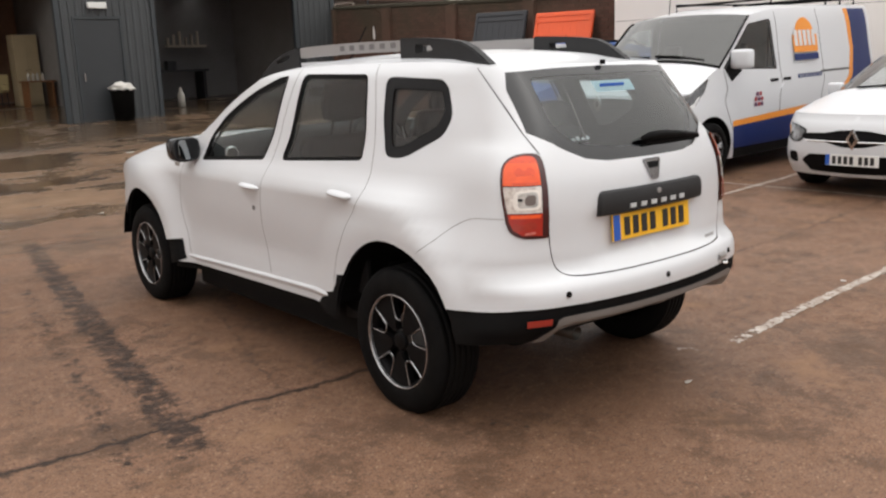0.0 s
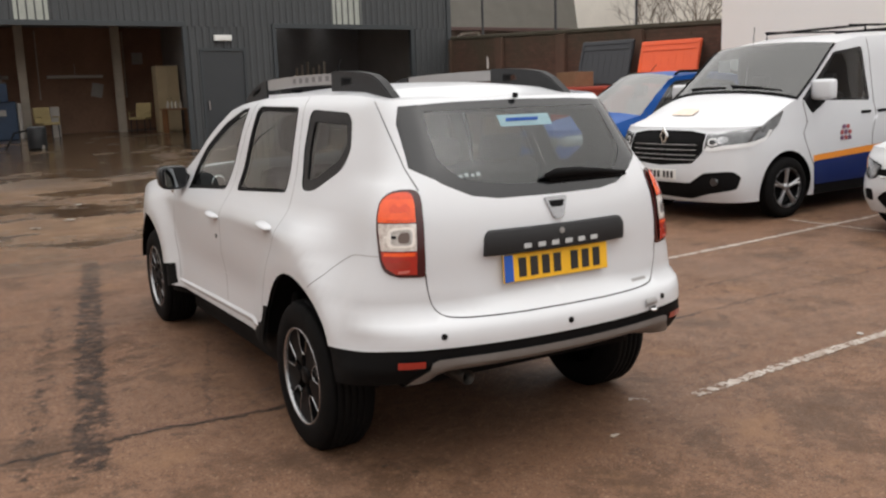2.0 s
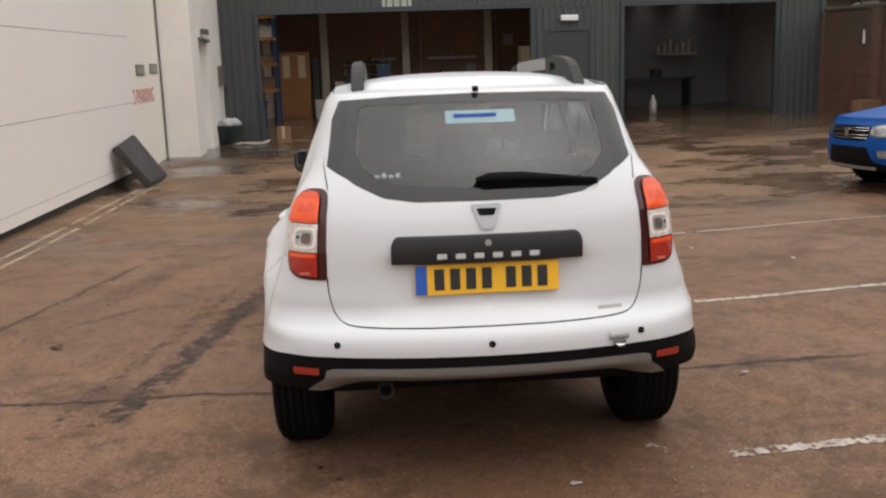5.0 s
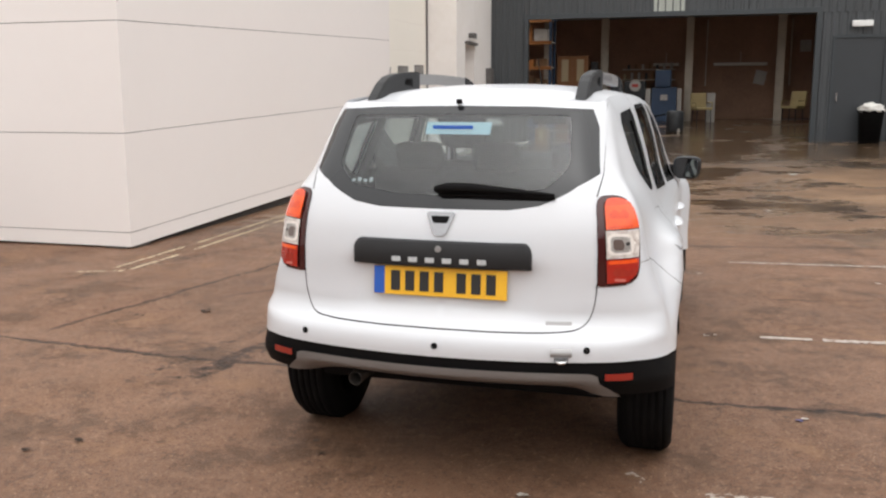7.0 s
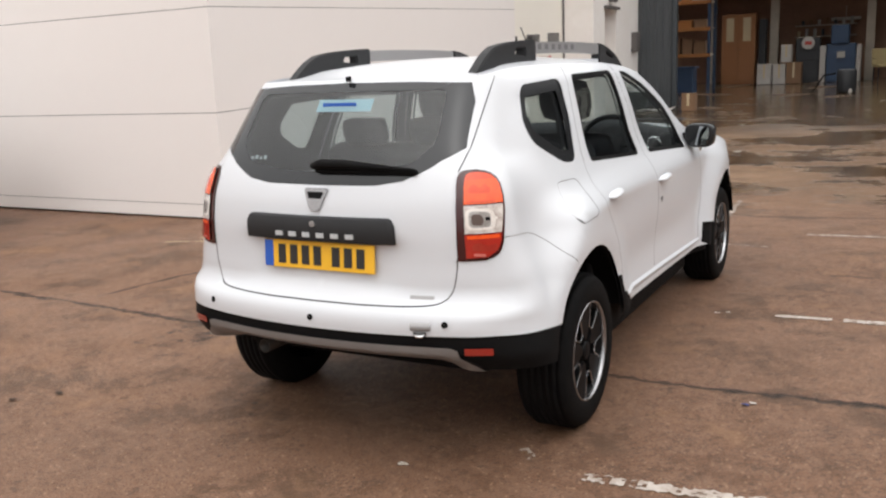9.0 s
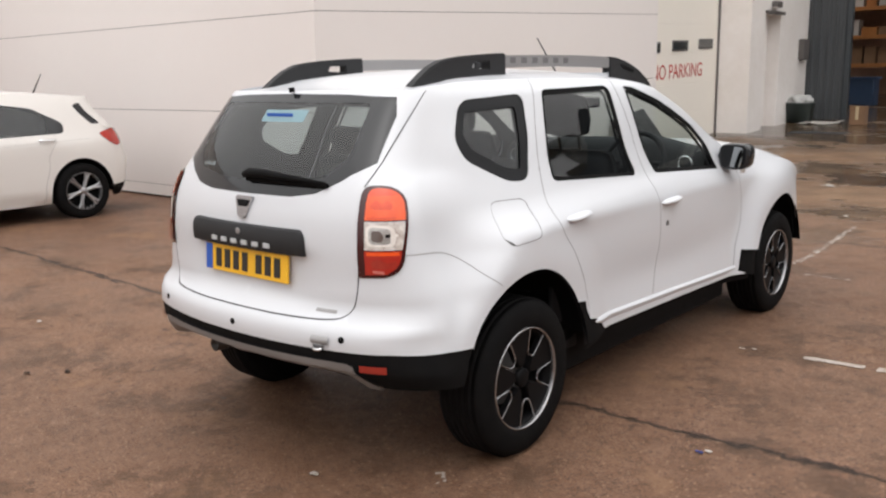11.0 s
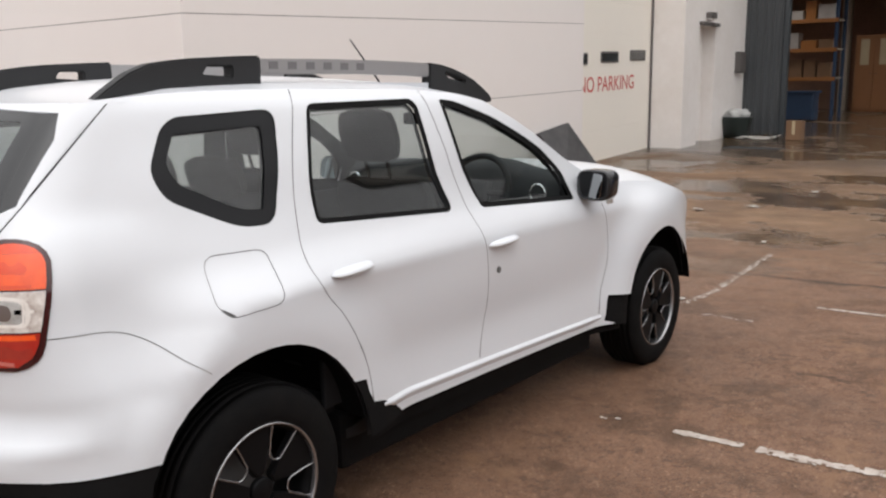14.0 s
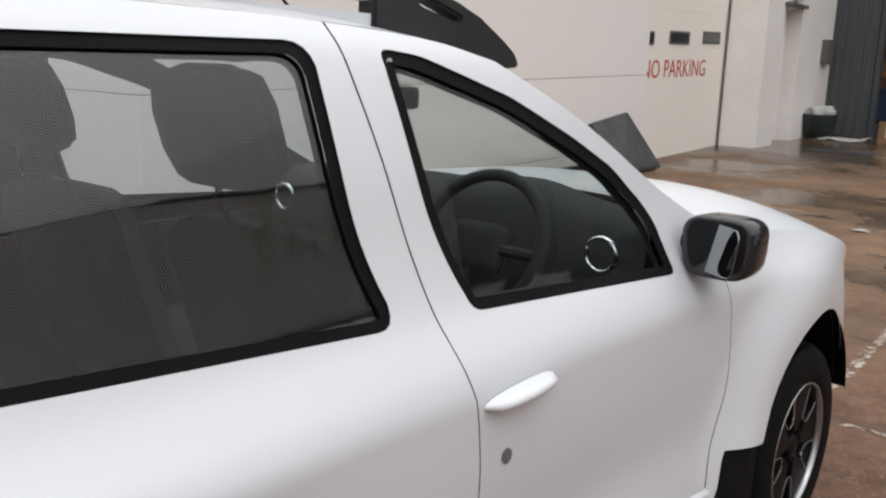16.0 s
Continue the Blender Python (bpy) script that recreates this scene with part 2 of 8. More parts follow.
# ---- ground sheet: worn brown tarmac, wetter towards the workshop ----
def tarmac():
    m = mat("worn_tarmac", (0.2, 0.14, 0.105), 0.6, spec=0.22)
    n, l = m.node_tree.nodes, m.node_tree.links
    b = n["Principled BSDF"]
    co = n.new("ShaderNodeNewGeometry")

    def tex(scale, detail=6.0, rough=0.6):
        t = n.new("ShaderNodeTexNoise")
        t.inputs["Scale"].default_value, t.inputs["Detail"].default_value, t.inputs["Roughness"].default_value = scale, detail, rough
        l.new(co.outputs["Position"], t.inputs["Vector"])
        return t.outputs["Fac"]

    def rng(v, a, c, lo=0.0, hi=1.0):
        r = n.new("ShaderNodeMapRange")
        r.interpolation_type = "SMOOTHSTEP"
        for k, q in (("From Min", a), ("From Max", c), ("To Min", lo), ("To Max", hi)):
            r.inputs[k].default_value = q
        l.new(v, r.inputs["Value"])
        return r.outputs[0]

    def mix(f, a, c, kind="MIX"):
        x = n.new("ShaderNodeMix"); x.data_type = "RGBA"; x.blend_type = kind
        for k, q in (("A", a), ("B", c)):
            if isinstance(q, tuple):
                x.inputs[k].default_value = (*q, 1)
            else:
                l.new(q, x.inputs[k])
        if isinstance(f, float):
            x.inputs["Factor"].default_value = f
        else:
            l.new(f, x.inputs["Factor"])
        return x.outputs["Result"]

    def math_(op, a, c):
        x = n.new("ShaderNodeMath"); x.operation = op
        for k, q in enumerate((a, c)):
            if isinstance(q, (int, float)):
                x.inputs[k].default_value = q
            else:
                l.new(q, x.inputs[k])
        return x.outputs[0]

    sep = n.new("ShaderNodeSeparateXYZ")
    l.new(co.outputs["Position"], sep.inputs[0])
    grit = tex(95.0, 5.0, 0.8)
    col = mix(rng(tex(0.45, 8.0, 0.65), 0.36, 0.64), (0.154, 0.080, 0.047), (0.231, 0.127, 0.078))
    col = mix(rng(tex(2.3), 0.43, 0.68, 0.0, 0.70), col, (0.098, 0.050, 0.027))
    col = mix(rng(tex(11.0, 8.0, 0.75), 0.40, 0.62, 0.0, 0.62), col, (0.252, 0.146, 0.095))
    col = mix(rng(tex(27.0, 7.0, 0.8), 0.50, 0.64, 0.0, 0.6), col, (0.060, 0.034, 0.023))
    col = mix(rng(grit, 0.44, 0.66, 0.0, 0.85), col, (0.046, 0.027, 0.018))
    pale = n.new("ShaderNodeTexVoronoi")
    pale.inputs["Scale"].default_value = 34.0
    l.new(co.outputs["Position"], pale.inputs["Vector"])
    col = mix(rng(pale.outputs["Distance"], 0.21, 0.10, 0.0, 0.80), col, (0.37, 0.245, 0.165))
    # oil and dirt stains
    col = mix(rng(tex(0.9, 8.0, 0.7), 0.56, 0.70, 0.0, 0.6), col, (0.06, 0.037, 0.027))
    col = mix(rng(tex(5.2, 9.0, 0.8), 0.56, 0.63, 0.0, 0.62), col, (0.058, 0.034, 0.022))
    # damp blotches with broken edges and paler scuffed areas
    col = mix(rng(tex(1.15, 10.0, 0.72), 0.53, 0.60, 0.0, 0.50), col, (0.070, 0.040, 0.024))
    col = mix(rng(tex(1.6, 9.0, 0.7), 0.56, 0.66, 0.0, 0.55), col, (0.235, 0.135, 0.078))
    # trench repair and joints that have opened
    bend = n.new("ShaderNodeTexNoise")
    bend.inputs["Scale"].default_value, bend.inputs["Detail"].default_value = 2.2, 10.0
    bend.inputs["Roughness"].default_value = 0.72
    l.new(co.outputs["Position"], bend.inputs["Vector"])
    shift = n.new("ShaderNodeVectorMath"); shift.operation = "MULTIPLY_ADD"
    l.new(bend.outputs["Color"], shift.inputs[0])
    shift.inputs[1].default_value, shift.inputs[2].default_value = (0.22, 0.22, 0), (-0.11, -0.11, 0)
    moved = n.new("ShaderNodeVectorMath"); moved.operation = "ADD"
    l.new(co.outputs["Position"], moved.inputs[0]); l.new(shift.outputs[0], moved.inputs[1])
    frag = tex(11.0, 8.0, 0.75)
    ragged = n.new("ShaderNodeTexNoise")
    ragged.inputs["Scale"].default_value, ragged.inputs["Detail"].default_value = 17.0, 5.0
    l.new(co.outputs["Position"], ragged.inputs["Vector"])
    jag = n.new("ShaderNodeVectorMath"); jag.operation = "MULTIPLY_ADD"
    l.new(ragged.outputs["Color"], jag.inputs[0])
    jag.inputs[1].default_value = (0.10, 0.10, 0)
    l.new(moved.outputs[0], jag.inputs[2])
    crooked = n.new("ShaderNodeVectorMath"); crooked.operation = "SUBTRACT"
    l.new(jag.outputs[0], crooked.inputs[0]); crooked.inputs[1].default_value = (0.05, 0.05, 0)

    def stripe(p, q, width, soft, worn, dark, strength):
        nonlocal col
        d = Vector((q[0] - p[0], q[1] - p[1]))
        L = d.length
        d.normalize()
        off = n.new("ShaderNodeVectorMath"); off.operation = "SUBTRACT"
        l.new(crooked.outputs[0], off.inputs[0]); off.inputs[1].default_value = (p[0], p[1], 0)

        def dot(v):
            k = n.new("ShaderNodeVectorMath"); k.operation = "DOT_PRODUCT"
            l.new(off.outputs[0], k.inputs[0]); k.inputs[1].default_value = v
            return k.outputs["Value"]

        across = math_("ABSOLUTE", dot((-d.y, d.x, 0)), 0)
        f = rng(across, width + soft, max(0.0, width - soft), 0.0, strength)
        along = dot((d.x, d.y, 0))
        f = math_("MULTIPLY", f, math_("MULTIPLY", rng(along, -0.08, 0.12), rng(along, L + 0.08, L - 0.12)))
        f = math_("MULTIPLY", f, rng(frag, worn, worn + 0.12))
        col = mix(f, col, dark)

    deep, mid = (0.022, 0.013, 0.009), (0.052, 0.031, 0.026)
    stripe((-1.70, 1.10), (-0.85, 6.56), 0.078, 0.022, 0.39, (0.040, 0.023, 0.016), 0.95)
    stripe((-9.0, 1.75), (-1.65, 1.40), 0.016, 0.020, 0.22, deep, 1.0)
    stripe((-1.65, 1.40), (2.2, 1.40), 0.016, 0.020, 0.22, deep, 1.0)
    stripe((2.2, 1.40), (6.0, 1.55), 0.010, 0.014, 0.40, deep, 0.7)
    stripe((-3.15, 1.70), (-2.60, 5.2), 0.022, 0.02, 0.30, deep, 0.85)
    stripe((-1.1, 1.45), (-0.65, 3.1), 0.008, 0.012, 0.42, deep, 0.7)
    stripe((-1.98, 0.9), (-1.40, 4.7), 0.03, 0.05, 0.47, deep, 1.0)
    stripe((-1.72, 1.0), (-0.90, 6.3), 0.12, 0.06, 0.50, deep, 1.0)
    stripe((-9.0, 1.75), (-1.65, 1.40), 0.06, 0.06, 0.56, deep, 0.8)
    stripe((-1.65, 1.40), (2.4, 1.40), 0.05, 0.05, 0.57, deep, 0.8)
    stripe((-2.9, 1.9), (-2.2, 4.3), 0.05, 0.07, 0.51, deep, 1.0)
    stripe((-4.6, 2.2), (-3.3, 5.4), 0.07, 0.08, 0.48, deep, 0.9)
    stripe((-5.6, 2.6), (-4.1, 6.2), 0.06, 0.08, 0.52, mid, 0.7)
    stripe((0.9, 1.9), (1.5, 4.2), 0.05, 0.08, 0.56, deep, 0.7)
    stripe((-6.5, 5.9), (3.6, 6.35), 0.022, 0.03, 0.33, deep, 0.8)
    stripe((-2.55, 2.85), (-2.15, 3.4), 0.02, 0.02, 0.3, mid, 0.8)
    stripe((-4.4, 8.8), (2.8, 9.7), 0.04, 0.05, 0.33, deep, 0.8)
    stripe((1.5, 3.85), (3.8, 4.2), 0.015, 0.02, 0.42, deep, 0.7)
    stripe((2.2, 1.9), (4.4, 2.0), 0.012, 0.02, 0.44, deep, 0.7)
    stripe((-2.6, 3.3), (-1.6, 7.8), 0.10, 0.12, 0.45, mid, 0.7)
    stripe((-0.7, 1.5), (-0.4, 4.2), 0.10, 0.12, 0.47, mid, 0.7)
    # standing water and mud before the workshop: films drawn out across the yard
    drawn = n.new("ShaderNodeVectorMath"); drawn.operation = "MULTIPLY"
    l.new(moved.outputs[0], drawn.inputs[0]); drawn.inputs[1].default_value = (0.75, 1.1, 1.0)

    def film(scale, detail, rough):
        t = n.new("ShaderNodeTexNoise")
        t.inputs["Scale"].default_value, t.inputs["Detail"].default_value, t.inputs["Roughness"].default_value = scale, detail, rough
        l.new(drawn.outputs[0], t.inputs["Vector"])
        return t.outputs["Fac"]

    wet = math_("MULTIPLY", rng(sep.outputs["Y"], 4.6, 8.5), rng(film(0.55, 9.0, 0.66), 0.46, 0.56))
    wet = math_("MAXIMUM", wet, math_("MULTIPLY", rng(sep.outputs["Y"], 12.0, 17.0, 0.0, 1.0), rng(film(0.8, 8.0, 0.62), 0.36, 0.48, 0.35, 1.0)))
    mud = mix(rng(film(1.1, 9.0, 0.7), 0.40, 0.62), (0.125, 0.076, 0.043), (0.26, 0.165, 0.095))
    col = mix(rng(sep.outputs["Y"], 5.5, 9.5, 0.0, 0.70), col, mud)
    col = mix(wet, col, mix(rng(film(1.5, 9.0, 0.7), 0.42, 0.60), (0.052, 0.033, 0.021), (0.150, 0.096, 0.056)))
    col = mix(math_("MULTIPLY", wet, rng(sep.outputs["Y"], 10.0, 15.5, 0.0, 0.75)), col, mix(rng(film(1.7, 8.0, 0.68), 0.42, 0.6), (0.034, 0.024, 0.016), (0.120, 0.080, 0.048)))
    l.new(col, b.inputs["Base Color"])
    damp = rng(tex(0.8, 5.0), 0.4, 0.7, 0.50, 0.72)
    rough = n.new("ShaderNodeMix")
    l.new(wet, rough.inputs["Factor"]); l.new(damp, rough.inputs["A"])
    rough.inputs["B"].default_value = 0.15
    l.new(rng(wet, 0.0, 1.0, 0.22, 0.5), b.inputs["Specular IOR Level"])
    l.new(rough.outputs[0], b.inputs["Roughness"])
    bp = n.new("ShaderNodeBump")
    bp.inputs["Distance"].default_value = 0.006
    st = math_("SUBTRACT", 0.75, math_("MULTIPLY", wet, 0.66))
    l.new(st, bp.inputs["Strength"])
    l.new(grit, bp.inputs["Height"])
    l.new(bp.outputs[0], b.inputs["Normal"])
    return m


TARMAC = tarmac()
bm = bmesh.new()
xs = [-500, -120, -40] + [-20 + 0.7 * i for i in range(58)] + [40, 120, 500]
ys = [-500, -120, -40] + [-12 + 0.7 * i for i in range(63)] + [60, 150, 500]
grid = [[bm.verts.new((x, y, ground_z(x, y) + (0.012 * noise.noise(Vector((x * 0.35, y * 0.35, 0))) if abs(x) > 1.6 or y > 5 else 0))) for x in xs] for y in ys]
for a, b in zip(grid, grid[1:]):
    for i in range(len(xs) - 1):
        bm.faces.new((a[i], a[i + 1], b[i + 1], b[i]))
ground = structure("ground", bm, TARMAC, "brown wet tarmac yard with cracks and puddles", "ground", True)


def lay(x, y, up=0.004):
    """Height of the ground sheet at a place, a little above it."""
    hit, p, *_ = ground.ray_cast(Vector((x, y, 50)), Vector((0, 0, -1)))
    return (p.z if hit else ground_z(x, y)) + up


def streak(name, points, width, material, label, category, wobble=0.03, gaps=0.0, seed=1, up=0.004, step=0.017, ragged=0.5):
    """A painted or cracked line along the ground, with ragged edges and worn gaps."""
    rnd = random.Random(seed)
    pts = densify(points, step, False)
    bm = bmesh.new()
    last = None
    for i, (x, y) in enumerate(pts):
        a, c = pts[max(0, i - 1)], pts[min(len(pts) - 1, i + 1)]
        d = Vector((c[0] - a[0], c[1] - a[1])).normalized()
        nx, ny = -d.y, d.x
        o = wobble * noise.noise(Vector((x * 1.7 + seed, y * 1.7, 0)))
        w = width * (1 - ragged * rnd.random())
        worn = noise.noise(Vector((x * 2.9 + seed * 3, y * 2.9, 5))) * 0.5 + 0.5
        if worn < gaps:
            last = None
            continue
        lanes = [-1, -0.74, -0.5, -0.22, 0.04, 0.3, 0.56, 0.8, 1]
        row = [Vector((x + nx * (o + k * w / 2), y + ny * (o + k * w / 2), lay(x, y, up))) for k in lanes]
        if last:
            for k in range(len(lanes) - 1):
                chip = noise.noise(Vector((row[k].x * 24, row[k].y * 24, seed))) + 0.8 * noise.noise(Vector((row[k].x * 55, row[k].y * 55, seed)))
                if chip * 0.5 + 0.5 > 0.14 + 0.8 * gaps:
                    bm.faces.new([bm.verts.new(p) for p in (last[k], last[k + 1], row[k + 1], row[k])])
        last = row
    bmesh.ops.remove_doubles(bm, verts=bm.verts, dist=0.0004)
    bmesh.ops.recalc_face_normals(bm, faces=bm.faces)
    for f in bm.faces:
        if f.normal.z < 0:
            f.normal_flip()
    return tagged(obj(name, bm, material), label, category, kind="structure")


LINE_WHITE = mat("worn_white_paint", (0.48, 0.43, 0.385), 0.7, vary=0.9, scale=11, second=(0.20, 0.14, 0.10), bump=0.3, bump_scale=120)
LINE_YELLOW = mat("worn_yellow_paint", (0.56, 0.47, 0.31), 0.7, vary=0.8, scale=7, second=(0.24, 0.17, 0.12))
ln = "worn white bay line painted on tarmac"
streak("bay_line", [(0.83, 0.29), (1.20, 0.302)], 0.09, LINE_WHITE, ln, "road marking", 0.02, 0.42, 3)
streak("bay_line", [(1.21, 0.302), (1.44, 0.31), (1.95, 0.336)], 0.09, LINE_WHITE, ln, "road marking", 0.02, 0.29, 3)
streak("bay_line", [(1.96, 0.336), (3.04, 0.39), (5.4, 0.47)], 0.09, LINE_WHITE, ln, "road marking", 0.02, 0.22, 3)
streak("bay_line", [(0.70, 0.44), (0.84, 0.29)], 0.06, LINE_WHITE, ln, "road marking", 0.02, 0.35, 5)
streak("bay_line", [(1.37, 2.72), (1.68, 2.72)], 0.07, LINE_WHITE, ln, "road marking", 0.01, 0.05, 6)
streak("bay_line", [(1.74, 2.72), (1.98, 2.72), (3.08, 2.86), (5.6, 2.97), (7.0, 3.02)], 0.08, LINE_WHITE, ln, "road marking", 0.01, 0.24, 7)
streak("bay_line", [(0.45, 4.80), (1.35, 4.80)], 0.05, LINE_WHITE, ln, "road marking", 0.02, 0.52, 8)
streak("bay_line", [(0.46, 4.85), (0.52, 5.4), (0.44, 7.1)], 0.07, LINE_WHITE, ln, "road marking", 0.02, 0.48, 9)
streak("bay_line", [(1.28, 5.39), (2.6, 5.37), (4.27, 5.55), (6.2, 5.64)], 0.06, LINE_WHITE, ln, "road marking", 0.01, 0.2, 10)
streak("bay_line", [(5.72, 0.6), (5.75, 3.5)], 0.07, LINE_WHITE, ln, "road marking", 0.01, 0.25, 11)
yl = "faded double yellow line beside the warehouse"
streak("yellow_line", [(-3.90, 3.7), (-3.92, 6.5), (-3.98, 12.4)], 0.06, LINE_YELLOW, yl, "road marking", 0.01, 0.30, 12)
streak("yellow_line", [(-4.08, 3.7), (-4.10, 6.5), (-4.16, 12.4)], 0.06, LINE_YELLOW, yl, "road marking", 0.01, 0.32, 13)
streak("yellow_line", [(-4.3, 3.45), (-3.9, 3.62)], 0.06, LINE_YELLOW, yl, "road marking", 0.01, 0.4, 14)

# litter
PAPER = mat("white_paper", (0.66, 0.64, 0.60), 0.8, vary=0.3, scale=12)
rnd = random.Random(4)


def scrap(x, y, w, material=PAPER, label="scrap of white paper on the tarmac", category="litter"):
    bm = bmesh.new()
    a0 = rnd.random() * 6
    n = 7
    z = lay(x, y, 0.006)
    ring = [bm.verts.new((x + w * (0.6 + 0.4 * rnd.random()) * math.cos(a0 + 6.283 * i / n), y + 0.7 * w * (0.6 + 0.4 * rnd.random()) * math.sin(a0 + 6.283 * i / n), z + 0.25 * w * rnd.random())) for i in range(n)]
    c = bm.verts.new((x, y, z + 0.2 * w))
    for i in range(n):
        bm.faces.new((ring[i], ring[(i + 1) % n], c))
    bmesh.ops.solidify(bm, geom=list(bm.faces), thickness=0.002)
    tagged(obj("litter_scrap", bm, material), label, category, "scraps of litter")


for x, y, w in ((0.33, 0.12, 0.030), (2.54, 0.45, 0.03), (1.10, 2.72, 0.018), (1.47, 1.25, 0.020), (-2.82, 0.53, 0.03), (-6.33, 1.59, 0.05), (1.04, 2.69, 0.022), (0.42, 5.1, 0.05), (-1.07, 9.2, 0.09), (-0.6, 9.7, 0.10), (0.2, 7.6, 0.05), (-0.3, 11.2, 0.08), (1.9, 8.8, 0.05), (3.0, 3.9, 0.03), (2.6, 13.0, 0.10), (-0.9, 15.1, 0.07), (1.2, 17.9, 0.08), (2.4, 4.6, 0.03)):
    scrap(x, y, w)
BLUE_SCRAP = mat("blue_plastic", (0.05, 0.07, 0.25), 0.5)
scrap(1.44, 1.22, 0.022, BLUE_SCRAP, "crumpled blue plastic scrap on the tarmac")
LEAF = mat("wet_leaf", (0.055, 0.033, 0.02), 0.6)
for x, y, w in ((-0.66, 0.41, 0.022), (-0.58, 0.29, 0.016), (-0.62, 0.36, 0.012), (-1.85, 0.0, 0.03), (-2.4, 2.43, 0.06), (-1.7, 0.15, 0.03)):
    scrap(x, y, w, LEAF, "dark wet leaf on the tarmac", "leaf")

# ---- white warehouse on the west side ----
WALL_WHITE = mat("white_cladding", (0.80, 0.755, 0.73), 0.5, vary=0.16, scale=0.6, second=(0.70, 0.65, 0.62), bump=0.05, bump_scale=3)
JOINT = mat("dark_joint", (0.10, 0.09, 0.085), 0.7)
# recessed base under the panels; the gap's shade is put into its dark colour
GAP_SHADE = mat("gap_shade_base", (0.05, 0.045, 0.04), 0.8, vary=0.4, scale=3)
CREAM_DOOR = mat("cream_door", (0.82, 0.775, 0.70), 0.5, vary=0.2, scale=1.0, second=(0.74, 0.69, 0.61))


def cladding_run(name, p0, p1, z_cuts, z_rise, label, thick=0.3, seams=(), out=1.0):
    """A wall of horizontal panels between two plan points; joints recessed; z_rise lifts the far end."""
    d = Vector((p1[0] - p0[0], p1[1] - p0[1]))
    L = d.length
    d.normalize()
    nrm = Vector((d.y, -d.x)) * out
    wall = thing(name, label, "wall", kind="structure")

    def slab(a, b, z0, z1, zr, depth, t, mtl, nm):
        bm = bmesh.new()
        vs = []
        for q, zz in ((a, 0.0), (b, zr)):
            base = Vector(p0) + d * q
            for off in (depth, depth - t):
                for z in (z0, z1):
                    o = base + nrm * off
                    vs.append(bm.verts.new((o.x, o.y, z + zz * (1 if z > 0.05 else 1))))
        for f in ((0, 1, 3, 2), (4, 6, 7, 5), (0, 4, 5, 1), (2, 3, 7, 6), (1, 5, 7, 3), (0, 2, 6, 4)):
            bm.faces.new([vs[k] for k in f])
        bmesh.ops.recalc_face_normals(bm, faces=bm.faces)
        return part(nm, bm, mtl, wall)

    slab(0, L, z_cuts[0] + 0.012, z_cuts[-1] + 0.05, z_rise, -0.012, thick, JOINT, "joint_backing")
    for (z0, z1) in zip(z_cuts, z_cuts[1:]):
        cuts = [0.0, *[s for s in seams], L]
        for a, b in zip(cuts, cuts[1:]):
            slab(a + (0.004 if a else 0), b - 0.004 if b < L else b, z0 + 0.004, z1 - 0.004, z_rise, 0.0, 0.02, WALL_WHITE, "wall_panel")
    slab(0, L, -0.3, z_cuts[0] + 0.010, z_rise, -0.055, thick - 0.05, GAP_SHADE, "plinth")
    return wall


CUTS = [0.02, 0.17, 1.170, 2.265, 3.39, 4.51, 5.63, 6.8]
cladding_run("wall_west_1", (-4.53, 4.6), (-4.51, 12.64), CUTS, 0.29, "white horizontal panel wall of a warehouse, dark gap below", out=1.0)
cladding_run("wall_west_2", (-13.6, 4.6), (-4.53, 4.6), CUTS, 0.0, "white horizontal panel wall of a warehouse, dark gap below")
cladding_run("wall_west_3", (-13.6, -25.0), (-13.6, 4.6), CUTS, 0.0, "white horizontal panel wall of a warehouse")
structure("wall_west_core", box(-13.3, 4.95, -0.3, -5.2, 20.0, 7.2), WALL_WHITE, "plain white warehouse volume", "wall")

# roller door bay and pier
roller = thing("roller_door", "cream sectional roller door with small windows and red lettering, closed", "door", kind="structure")
RX = lambda y: -4.63 - 0.062 * (y - 13.0)
for k in range(9):
    z0 = 0.16 + 0.56 * k
    bm = bmesh.new()
    for y in (12.79, 15.95):
        for dx in (0.0, -0.05):
            for z in (z0 + 0.001, z0 + 0.559):
                bm.verts.new((RX(y) + dx, y, z + 0.03 * (y - 12.4)))
    v = list(bm.verts)
    for f in ((0, 1, 3, 2), (4, 6, 7, 5), (0, 4, 5, 1), (2, 3, 7, 6), (1, 5, 7, 3), (0, 2, 6, 4)):
        bm.faces.new([v[i] for i in f])
    bmesh.ops.recalc_face_normals(bm, faces=bm.faces)
    part("door_section", bm, CREAM_DOOR, roller)
WIN_DARK = mat("dark_pane", (0.035, 0.04, 0.042), 0.12)
for yw in (12.22, 13.56, 14.90):
    z = 1.93 + 0.045 * (yw - 13.56)
    y1 = yw + 0.78
    m = Matrix(((-0.062, 0, 1, RX(yw)), (1, 0, 0, yw), (0, 1, 0, z), (0, 0, 0, 1)))
    w = part("door_window", prism(rounded([(0, 0), (0.78, 0.02), (0.78, 0.22), (0, 0.20)], 0.03), 0.012, m=m), JOINT, roller, "small dark window in a frame")
    part("pane", prism(rounded([(0.04, 0.03), (0.74, 0.05), (0.74, 0.19), (0.04, 0.17)], 0.02), 0.004, m=Matrix.Translation((0.011, 0, 0)) @ m), WIN_DARK, w)
RED_PAINT = mat("red_lettering", (0.50, 0.06, 0.05), 0.6, vary=0.3, scale=6, second=(0.62, 0.2, 0.18))
m = Matrix(((-0.062, 0.0, 1, RX(13.90) + 0.004), (1, 0, 0, 13.90), (0.03, 1, 0, 1.555), (0, 0, 0, 1)))
writing("lettering", "NO PARKING", 0.38, m, RED_PAINT, roller, "red painted words NO PARKING", 0.001, 1.0, 1.08)
